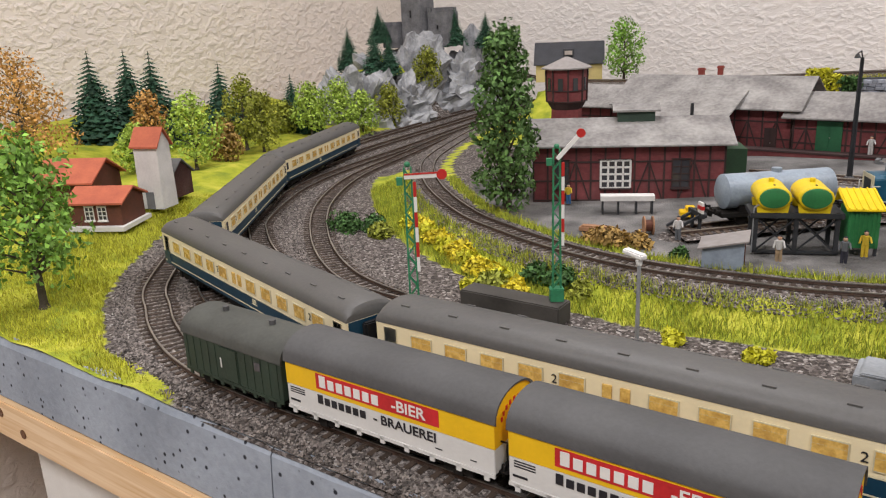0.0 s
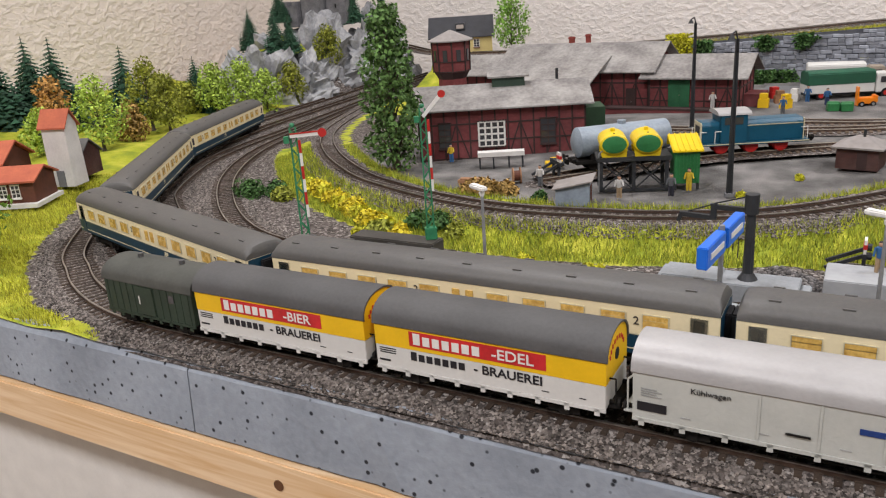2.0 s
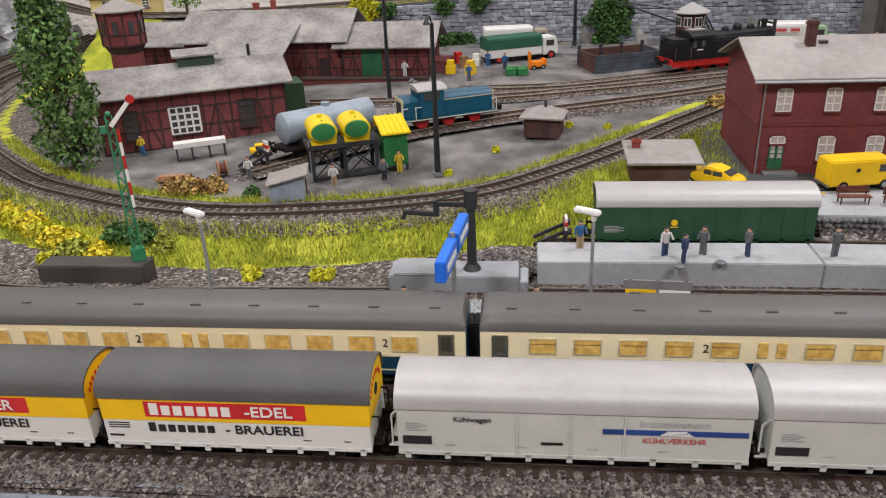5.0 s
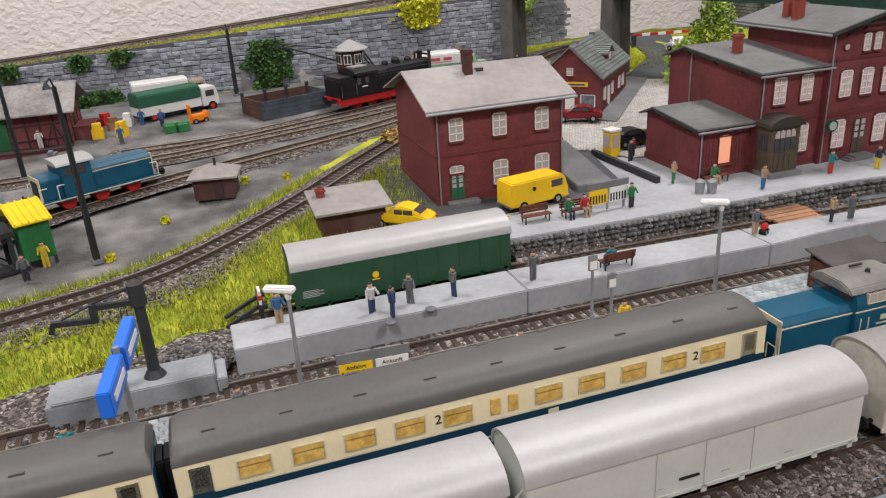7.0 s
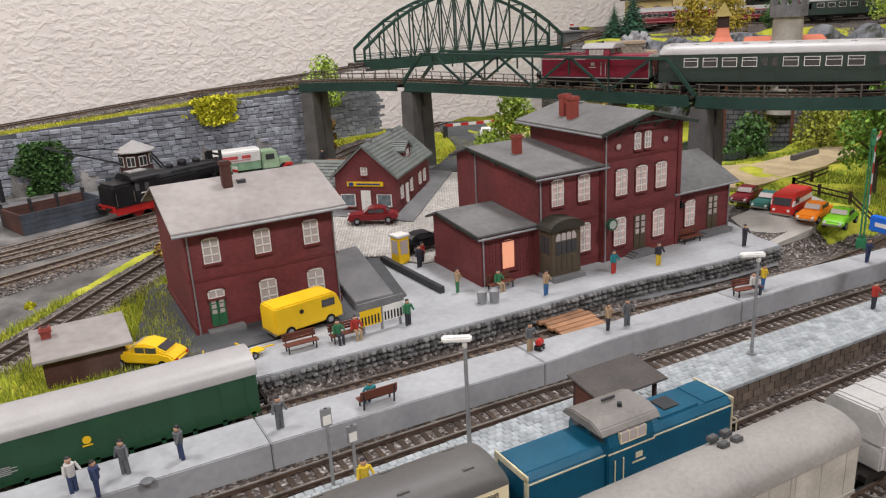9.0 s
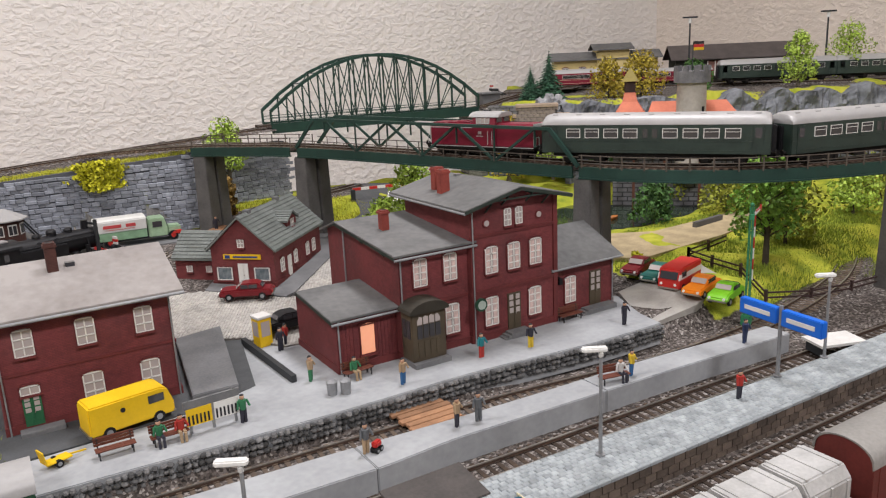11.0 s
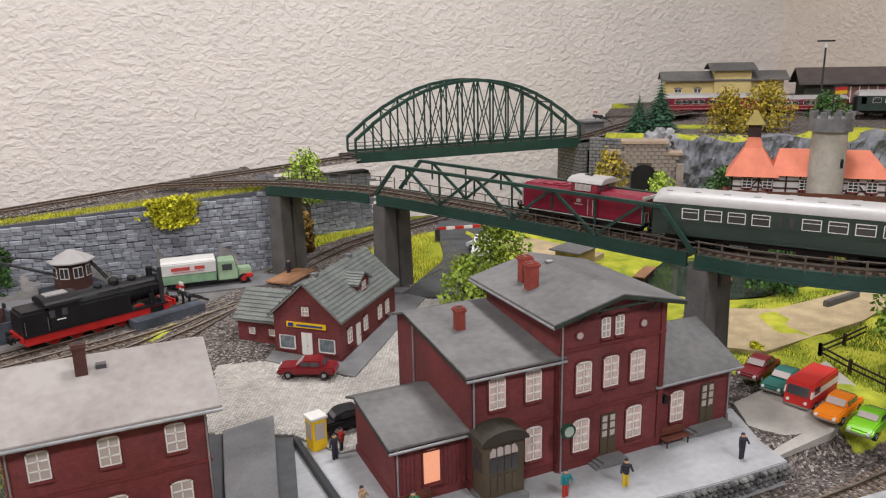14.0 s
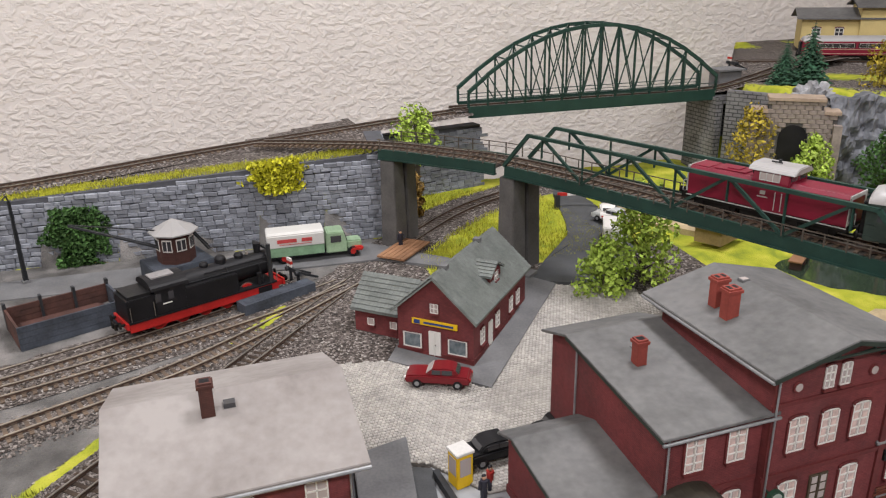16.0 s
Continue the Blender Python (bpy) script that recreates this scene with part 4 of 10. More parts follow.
track(T1, "outer curved main track with brown sleepers", near=(-0.6, 0.9))
track(T2, "second curved main track beside the platform", near=(-0.65, 0.8))
track(T3, "inner curved siding with weathered rails", near=(-0.8, 0.0))
track(T4, "inner main track curving into the station", near=(-0.7, 0.7))
track(T5, "branch track curving in front of the engine yard", near=(-0.6, 0.6), slm=SLEEPER)
track(TA, "station track along the forecourt", near=(0.0, 1.2), slm=SLEEPER_LIGHT)
track(Y2, "yard track behind the brick hut", bed=0.014, near=(-0.3, 0.6), depth=0.004, slm=SLEEPER_LIGHT, railm=RAIL_WORN)
track(Y3, "yard track in the ballast", bed=0.014, near=(-0.3, 0.6), depth=0.004, slm=SLEEPER_LIGHT, railm=RAIL_WORN)
track(YL, "yard track of the coal bunker", bed=0.014, near=(-0.3, 0.6), depth=0.004, slm=SLEEPER_LIGHT, railm=RAIL_WORN)
track(UP, "upper track on the ledge along the room wall", bed=0.016, near=(0.0, 0.7), depth=0.006, slm=SLEEPER_LIGHT)


# ---- rolling stock, built round the origin: x along, z from the rail head ----
def wheelset(parent, x, r=0.0053, m=UNDER):
    g = Geo()
    for s in (-1, 1):
        g.cyl((x, s * 0.0072, r), (x, s * 0.0098, r), r, n=16)
        g.cyl((x, s * 0.0068, r), (x, s * 0.0073, r), r * 1.14, n=16)
    g.cyl((x, -0.007, r), (x, 0.007, r), 0.0012, n=6)
    part("wheelset", g, m, parent, smooth=True)


def buffers(parent, x, s):
    for y in (-0.01, 0.01):
        part("buffer", Geo().cyl((x, y, 0.012), (x + s * 0.0045, y, 0.012), 0.0011, n=8).cyl((x + s * 0.004, y, 0.012), (x + s * 0.005, y, 0.012), 0.0026, n=12), UNDER, parent)
    part("coupling", Geo().box(min(x, x + s * 0.008), -0.0016, 0.008, max(x, x + s * 0.008), 0.0016, 0.0102).box(x + s * 0.006 - 0.001, -0.005, 0.007, x + s * 0.006 + 0.001, 0.005, 0.012), UNDER, parent)


def arch_profile(w, zs, zt, n=12, inset=0.0):
    """Roof outline over half width w from the eaves zs to the crown zt."""
    return [((w + inset) * math.cos(math.pi * i / n), zs + (zt - zs) * math.sin(math.pi * i / n) ** 0.8) for i in range(n + 1)]


def goods_van(m, L, label, body, roof, zs=0.034, zt=0.0455, lower=None, half=0.0158, ends=None, category="goods wagon", slats=0, posts=True):
    t = thing("goods_wagon", m, label, category, "goods train")
    a = L / 2
    z0 = 0.0105
    part("underframe", Geo().box(-a + 0.002, -0.012, 0.007, a - 0.002, 0.012, z0 + 0.0006), UNDER, t)
    if lower is not None:
        zm = z0 + (zs - z0) * 0.5
        part("lower_body", Geo().box(-a, -half, z0, a, half, zm), lower, t, bevel=0.0003)
        part("upper_body", Geo().prism([(-half, zm), (half, zm)] + arch_profile(half, zs, zt - 0.0006)[0:], "x", -a, a), body, t)
    else:
        part("body", Geo().prism([(-half, z0), (half, z0)] + arch_profile(half, zs, zt - 0.0006), "x", -a, a), body, t, bevel=0.0002)
    outer = arch_profile(half, zs - 0.0003, zt, inset=0.0007)
    inner = [(u * 0.94, w - 0.0008) for u, w in outer[::-1]]
    part("roof", Geo().prism(outer + inner, "x", -a - 0.0008, a + 0.0008), roof, t, smooth=True)
    # sole bar with hanging steps, axle boxes and brake gear
    g = Geo()
    for s in (-1, 1):
        g.box(-a, s * half - 0.0004, z0 - 0.0015, a, s * half + 0.0004, z0 + 0.0002)
        for k in range(9):
            x = -a + 0.004 + k * (L - 0.008) / 8
            g.box(x - 0.0012, s * half - 0.0004, z0 - 0.0035, x + 0.0012, s * half + 0.0004, z0)
    part("sole_bar", g, lower or body, t)
    ax = L * 0.33
    for x in (-ax, ax):
        wheelset(t, x)
        g = Geo()
        for s in (-1, 1):
            g.box(x - 0.0075, s * 0.0122 - 0.0009, 0.0036, x + 0.0075, s * 0.0122 + 0.0009, 0.0062)
            g.box(x - 0.0024, s * 0.0122 - 0.0013, 0.0028, x + 0.0024, s * 0.0122 + 0.0013, 0.009)
        part("axle_guard", g, UNDER, t)
    g = Geo().box(-0.018, -0.006, 0.003, -0.004, 0.006, 0.008).cyl((0.004, -0.006, 0.006), (0.02, -0.006, 0.006), 0.003)
    g.bar((-ax, 0.0115, 0.0055), (ax, 0.0115, 0.0045), 0.0008).bar((-ax, -0.0115, 0.0055), (ax, -0.0115, 0.0045), 0.0008)
    part("brake_gear", g, UNDER, t)
    buffers(t, a, 1)
    buffers(t, -a, -1)
    if posts:
        g = Geo()
        for s in (-1, 1):
            for x in (-0.022, 0.0, 0.022):
                g.box(x - 0.0004, s * (half + 0.0001) - 0.0004, z0 + 0.0005, x + 0.0004, s * (half + 0.0001) + 0.0004, zs - 0.001)
        part("door_seams", g, body if lower is None else lower, t)
    if slats:
        g = Geo()
        for s in (-1, 1):
            for k in range(slats):
                x = -a + (k + 0.5) * L / slats
                g.box(x - 0.0003, s * half - 0.0003, z0, x + 0.0003, s * half + 0.0003, zs)
        part("side_ribs", g, body, t)
    return t


def word_blocks(parent, x0, x1, z, h, n, material, y):
    """A brand word as a row of plain upright blocks."""
    g = Geo()
    p = (x1 - x0) / n
    for k in range(n):
        hh = h * (1.25 if k == 0 else 1)
        g.box(x0 + k * p + p * 0.1, y - 0.00012, z - h / 2, x0 + (k + 0.82) * p, y + 0.0001, z - h / 2 + hh)
    part("name_bars", g, material, parent)


def ledge_of_rail(x, line=T1):
    return chord(line, nearest_s(line, x, on_line(line, 0)[1] * 0 + 0.245), 0.1)


def beer_wagon(xa, xb, second, label):
    L = xb - xa
    t = goods_van(ledge_of_rail((xa + xb) / 2), L, label, WAG_YELLOW, WAG_ROOF, lower=WAG_WHITE, posts=False)
    y = -0.01593
    a = L / 2
    part("red_panel", Geo().box(-a * 0.66, y - 0.00005, 0.0243, a * 0.54, y + 0.0002, 0.0322), PAPER_RED, t, "red name panel")
    xm = -a * 0.56 + 0.61 * a
    word_blocks(t, -a * 0.63, -a * 0.0, 0.0279, 0.0048, 7, WHITE, y - 0.00012)
    words("-" + second, 0.0074, WHITE, t, front(a * 0.265, y - 0.0002, 0.028), stretch=1.12, bold=0.0001)
    word_blocks(t, -a * 0.66, -a * 0.14, 0.0185, 0.0037, 7, INK, y - 0.0001)
    words("- BRAUEREI", 0.0064, INK, t, front(a * 0.22, y - 0.0002, 0.0186), stretch=1.1, bold=0.0001)
    g = Geo()
    for k in range(3):
        g.box(-a * 0.96, y - 0.0001, 0.0205 - k * 0.0012, -a * 0.8, y + 0.0001, 0.021 - k * 0.0012)
    g.box(-a * 0.97, y - 0.0001, 0.0135, -a * 0.86, y + 0.0001, 0.0145).box(a * 0.5, y - 0.0001, 0.0138, a * 0.56, y + 0.0001, 0.0142).box(a * 0.8, y - 0.0001, 0.0138, a * 0.85, y + 0.0001, 0.0142)
    part("data_bars", g, INK, t)
    # printed end wall
    g = Geo()
    for k in range(9):
        b = math.pi * (k + 1) / 10
        g.box(a - 0.0001, 0.0105 * math.cos(b) - 0.0007, 0.031 + 0.0075 * math.sin(b) - 0.001, a + 0.00025, 0.0105 * math.cos(b) + 0.0007, 0.031 + 0.0075 * math.sin(b) + 0.001)
    part("end_arc", g, PAPER_RED, t)
    part("end_badge", Geo().cyl((a - 0.0001, 0, 0.0312), (a + 0.0003, 0, 0.0312), 0.0028, n=16), INK, t)
    g = Geo()
    for s in (-1, 1):
        g.bar((a + 0.003, s * 0.011, 0.011), (a + 0.003, s * 0.011, 0.024), 0.0006).bar((a + 0.003, s * 0.011, 0.024), (a, s * 0.011, 0.024), 0.0006)
    g.box(a, -0.013, 0.0105, a + 0.004, 0.013, 0.0113)
    part("end_railing", g, UNDER, t)
    return t


beer_wagon(-0.266, -0.147, "BIER", "yellow and white beer wagon with grey roof and red name panel")
beer_wagon(-0.137, -0.017, "EDEL", "yellow and white beer wagon with grey roof, second red panel")

t = goods_van(chord(T1, nearest_s(T1, -0.309, 0.247), 0.08), 0.08, "dark green two-axle baggage van with olive roof", WAG_GREEN, mat("van_roof_olive", (0.075, 0.078, 0.068), 0.7), zs=0.031, zt=0.042, slats=13, posts=False)
part("sliding_door", Geo().box(-0.008, -0.0166, 0.0115, 0.006, -0.0158, 0.0295), WAG_GREEN, t, bevel=0.0002)
part("door_handle", Geo().box(-0.0072, -0.0169, 0.018, -0.0064, -0.0164, 0.0235), WHITE, t, "small white handle")
part("side_window", Geo().box(0.02, -0.0163, 0.023, 0.0245, -0.0157, 0.0275), PANE_DARK, t)
for vx in (-0.02, 0.018):
    part("roof_vent", Geo().cyl((vx, 0.0, 0.041), (vx, 0.0, 0.0445), 0.0018), WAG_ROOF, t)
part("tail_lamp", Geo().ball((-0.0395, 0.011, 0.02), 0.0016), mat("tail_lamp_yellow", (0.8, 0.55, 0.05), 0.4), t, "small yellow tail lamp")


def fridge(xa, xb, label, brand):
    t = goods_van(ledge_of_rail((xa + xb) / 2), xb - xa, label, WAG_LIGHT, SILVER, zs=0.0325, zt=0.0437, posts=True)
    a, y = (xb - xa) / 2, -0.0160
    part("black_label", Geo().box(-a * 0.97, y - 0.0002, 0.0145, -a * 0.8, y + 0.0003, 0.0185), INK, t)
    g = Geo()
    for k in range(4):
        g.box(-a * 0.95, y - 0.00015, 0.0215 + k * 0.0011, -a * (0.83 + 0.03 * (k % 2)), y, 0.0219 + k * 0.0011)
    for x in (-a * 0.72, -a * 0.3, a * 0.1, a * 0.5):
        g.box(x, y - 0.00015, 0.0142, x + 0.004, y, 0.0147)
    part("data_bars", g, GREY_INK, t)
    part("door_latch", Geo().box(-0.012, y - 0.0007, 0.0165, -0.003, y, 0.0172), UNDER, t)
    if brand:
        words("Kühlwagen", 0.0036, INK, t, front(-a * 0.56, y - 0.0003, 0.0277))
        part("blue_stripe", Geo().box(a * 0.18, y - 0.0002, 0.0225, a * 0.98, y + 0.0001, 0.0249), INK_BLUE, t, "dark blue stripe")
        word_blocks(t, a * 0.38, a * 0.78, 0.0278, 0.0021, 12, GREY_INK, y - 0.0001)
        g = Geo()
        for k in range(4):
            g.box(a * 0.5 + k * 0.0008, y - 0.0004, 0.0226 + k * 0.0006, a * 0.68 - k * 0.0008, y - 0.0002, 0.0229 + k * 0.0006)
        part("wing_badge", g, WHITE, t)
        words("KÜHLVERKEHR", 0.0036, INK_RED, t, front(a * 0.58, y - 0.0003, 0.0198), stretch=1.05)
    g = Geo()
    for s in (-1, 1):
        g.bar((-a - 0.003, s * 0.012, 0.011), (-a - 0.003, s * 0.012, 0.026), 0.0007).bar((-a - 0.003, s * 0.012, 0.026), (-a, s * 0.012, 0.029), 0.0007)
    g.box(-a - 0.0045, -0.013, 0.0105, -a, 0.013, 0.0113)
    part("brake_platform", g, WAG_LIGHT, t)
    return t


fridge(-0.006, 0.139, "pale grey refrigerator wagon with blue stripe and silver roof", True)
fridge(0.146, 0.298, "plain pale grey refrigerator wagon with silver roof", False)
t = goods_van(ledge_of_rail(0.378), 0.134, "beige-grey covered wagon with roof vents", mat("wagon_beige", (0.5, 0.48, 0.42), 0.6), mat("roof_dusty", (0.3, 0.29, 0.27), 0.7, scale=20), slats=8)
for k in range(4):
    part("roof_vent", Geo().box(0.0 + (k % 2) * 0.008, 0.002 + (k // 2) * 0.006, 0.0445, 0.005 + (k % 2) * 0.008, 0.0055 + (k // 2) * 0.006, 0.0472), WAG_ROOF, t, bevel=0.0004)
t = thing("container_wagon", ledge_of_rail(0.515), "flat wagon carrying three ribbed silver containers", "goods wagon", "goods train")
part("flat_bed", Geo().box(-0.06, -0.014, 0.008, 0.06, 0.014, 0.0115), UNDER, t)
for x in (-0.04, 0.04):
    wheelset(t, x)
buffers(t, 0.06, 1)
buffers(t, -0.06, -1)
SILVER_BOX = mat("container_silver", (0.5, 0.5, 0.49), 0.5, 0.1, col2=(0.34, 0.34, 0.33), scale=60)
for k in (-1, 0, 1):
    x = k * 0.036
    c = part("container", Geo().prism([(-0.0155, 0.0118), (0.0155, 0.0118), (0.0155, 0.036), (0.011, 0.042), (-0.011, 0.042), (-0.0155, 0.036)], "x", x - 0.0165, x + 0.0165), SILVER_BOX, t, bevel=0.0008)
    g = Geo()
    for r in (-0.0125, 0.0, 0.0125):
        g.box(x + r - 0.0007, -0.0162, 0.012, x + r + 0.0007, 0.0162, 0.036).box(x + r - 0.0007, -0.011, 0.0415, x + r + 0.0007, 0.011, 0.0426)
    g.box(x - 0.0165, -0.016, 0.024, x + 0.0165, 0.016, 0.0252)
    part("rib", g, SILVER_BOX, c)
t = goods_van(ledge_of_rail(0.655), 0.135, "oxide-red covered goods wagon with a grey round roof", mat("wagon_oxide_red", (0.14, 0.025, 0.02), 0.6), mat("roof_dusty", (0.3, 0.29, 0.27), 0.7), slats=12)
goods_van(ledge_of_rail(0.81), 0.14, "oxide-red covered goods wagon, tail of the train", MATS["wagon_oxide_red"], WAG_ROOF, slats=12)

t = goods_van(Matrix.Translation((0.166, 0.4705, 0.036)), 0.142, "dark green railway mail van with a silver roof", POST_GREEN, SILVER, zs=0.0335, zt=0.044, slats=10, posts=False)
part("post_horn_badge", Geo().cyl((-0.02, -0.0164, 0.022), (-0.02, -0.0159, 0.022), 0.0022, n=12).box(-0.0225, -0.0164, 0.0185, -0.0175, -0.0159, 0.0192), YELLOW, t, "yellow badge")
g = Geo()
for k in range(5):
    g.box(-0.066, -0.0163, 0.015 + k * 0.001, -0.056 + (k % 2) * 0.003, -0.016, 0.0154 + k * 0.001)
part("data_bars", g, GREY_INK, t)


# diesel locomotives
def bogie(parent, x, axles, r=0.0055, m=UNDER):
    part("bogie_frame", Geo().box(x - 0.018, -0.0125, 0.004, x + 0.018, -0.0105, 0.0085).box(x - 0.018, 0.0105, 0.004, x + 0.018, 0.0125, 0.0085).box(x - 0.003, -0.012, 0.004, x + 0.003, 0.012, 0.009), m, parent, bevel=0.0003)
    for a in axles:
        wheelset(parent, x + a, r, m)
    g = Geo()
    for a in axles:
        for s in (-1, 1):
            g.box(x + a - 0.0022, s * 0.0128 - 0.0008, 0.003, x + a + 0.0022, s * 0.0128 + 0.0008, 0.0078)
    part("axle_box", g, m, parent)


def hood_profile(w, z0, z1, c=0.0035):
    return [(-w, z0), (w, z0), (w, z1 - c), (w - c * 0.8, z1), (-w + c * 0.8, z1), (-w, z1 - c)]


def diesel(m, label, paint, roofm, trim, silver_roof=False):
    """A four-axle diesel with a long and a short bonnet and a raised cab."""
    t = thing("diesel_locomotive", m, label, "locomotive")
    part("frame", Geo().box(-0.064, -0.0145, 0.0075, 0.064, 0.0145, 0.0105), UNDER, t, bevel=0.0004)
    part("fuel_tank", Geo().box(-0.017, -0.012, 0.003, 0.017, 0.012, 0.0085), UNDER, t, bevel=0.0008)
    part("short_bonnet", Geo().prism(hood_profile(0.0128, 0.0105, 0.0335), "x", -0.0625, -0.019), paint, t, bevel=0.0006)
    part("long_bonnet", Geo().prism(hood_profile(0.0128, 0.0105, 0.0335), "x", 0.008, 0.0625), paint, t, bevel=0.0006)
    part("cab", Geo().prism([(-0.0148, 0.0105), (0.0148, 0.0105), (0.0148, 0.033), (0.0125, 0.041), (-0.0125, 0.041), (-0.0148, 0.033)], "x", -0.0195, 0.0085), paint, t, bevel=0.0005)
    part("cab_roof", Geo().prism([(-0.0148, 0.0395), (0.0148, 0.0395), (0.0125, 0.0425), (0.007, 0.0445), (-0.007, 0.0445), (-0.0125, 0.0425)], "x", -0.0235, 0.0125), roofm, t, bevel=0.0006)
    for x, s in ((-0.0197, -1), (0.0087, 1)):
        for y in (-0.007, 0.007):
            part("cab_window", Geo().box(x - 0.0002, y - 0.0045, 0.0345, x + 0.0002, y + 0.0045, 0.0392), PANE_DARK, t)
    for s in (-1, 1):
        w = part("side_window", Geo().box(-0.0125, s * 0.0143 - 0.0008, 0.0335, 0.0025, s * 0.0143 + 0.0006, 0.0388), PANE, t)
        g = Geo()
        for x in (-0.0125, -0.0075, -0.0025, 0.0025):
            g.box(x - 0.0003, s * 0.0143 - 0.001, 0.0333, x + 0.0003, s * 0.0143 + 0.001, 0.039)
        g.box(-0.0128, s * 0.0143 - 0.001, 0.0333, 0.0028, s * 0.0143 + 0.001, 0.0338)
        part("glazing_bar", g, trim, w)
        g = Geo().box(-0.0625, s * 0.0129 - 0.0002, 0.0287, -0.019, s * 0.0129 + 0.0002, 0.0294).box(0.008, s * 0.0129 - 0.0002, 0.0287, 0.0625, s * 0.0129 + 0.0002, 0.0294).box(-0.0195, s * 0.0149 - 0.0002, 0.0295, 0.0085, s * 0.0149 + 0.0002, 0.0302)
        g.box(-0.063, s * 0.0144 - 0.0002, 0.0099, 0.063, s * 0.0144 + 0.0004, 0.0106)
        part("trim_line", g, trim, t, "thin pale trim line")
        g = Geo()
        for x in (-0.0158, -0.0108):
            g.bar((x, s * 0.0153, 0.0125), (x, s * 0.0153, 0.026), 0.0005)
        part("handrail", g, trim, t)
        part("number_bars", Geo().box(-0.003, s * 0.0149 - 0.0002, 0.0228, 0.001, s * 0.0149 + 0.0002, 0.0256).box(-0.005, s * 0.0149 - 0.0002, 0.0205, 0.003, s * 0.0149 + 0.0002, 0.0213), trim, t)
    for x, s in ((-0.0627, -1), (0.0627, 1)):
        g = Geo()
        g.box(x - 0.0005, -0.0132, 0.011, x + 0.0005, -0.0105, 0.032).box(x - 0.0005, 0.0105, 0.011, x + 0.0005, 0.0132, 0.032).box(x - 0.0005, -0.0132, 0.0302, x + 0.0005, 0.0132, 0.0335)
        part("end_frame", g, trim, t, "pale end frame", bevel=0.0002)
        part("end_grille", Geo().box(x - 0.0002, -0.0105, 0.0115, x + 0.0002, 0.0105, 0.0302), paint, t)
        part("buffer_beam", Geo().box(x - 0.0008, -0.015, 0.0075, x + 0.0022 * s + 0.0008, 0.015, 0.0125), UNDER, t)
        for y in (-0.0115, 0.0115):
            part("headlight", Geo().cyl((x, y, 0.0145), (x + s * 0.0009, y, 0.0145), 0.0012), LAMP_WHITE, t)
        g = Geo()
        for y in (-0.0138, 0.0138):
            g.bar((x + s * 0.0028, y, 0.0125), (x + s * 0.0028, y, 0.0205), 0.0005).bar((x + s * 0.0028, y, 0.0205), (x + s * 0.0028, y * 0.55, 0.0205), 0.0005).bar((x + s * 0.0028, y * 0.55, 0.0125), (x + s * 0.0028, y * 0.55, 0.0205), 0.0005)
        part("step_railing", g, trim, t)
        buffers(t, x + s * 0.002, s)
    part("bonnet_hatch", Geo().box(0.017, -0.009, 0.0334, 0.043, 0.009, 0.0345), paint, t, bevel=0.0003)
    part("fan_cover", Geo().box(0.024, -0.005, 0.0344, 0.034, 0.005, 0.0352), DARK_METAL if not silver_roof else paint, t)
    part("grille", Geo().box(0.047, -0.0095, 0.0334, 0.061, 0.0095, 0.034), paint, t)
    part("exhaust", Geo().cyl((0.014, 0, 0.033), (0.014, 0, 0.0365), 0.0016), DARK_METAL, t)
    part("horn", Geo().cyl((-0.003, -0.003, 0.0442), (-0.003, -0.003, 0.0465), 0.0012).bar((-0.008, 0.004, 0.0458), (0.0, 0.004, 0.0458), 0.001), DARK_METAL, t)
    for x in (-0.038, 0.038):
        bogie(t, x, (-0.011, 0.011))
    return t


PALE = mat("trim_pale_cream", (0.68, 0.62, 0.42), 0.5, bump=0)
LOCO_X = 0.305
diesel(chord(T2, nearest_s(T2, LOCO_X + 0.066, 0.303), 0.126), "dark blue diesel locomotive with cream ends, hauling express coaches", LOCO_BLUE, mat("cab_roof_grey", (0.2, 0.19, 0.175), 0.55), PALE)
s_loco = nearest_s(T2, LOCO_X, 0.303)


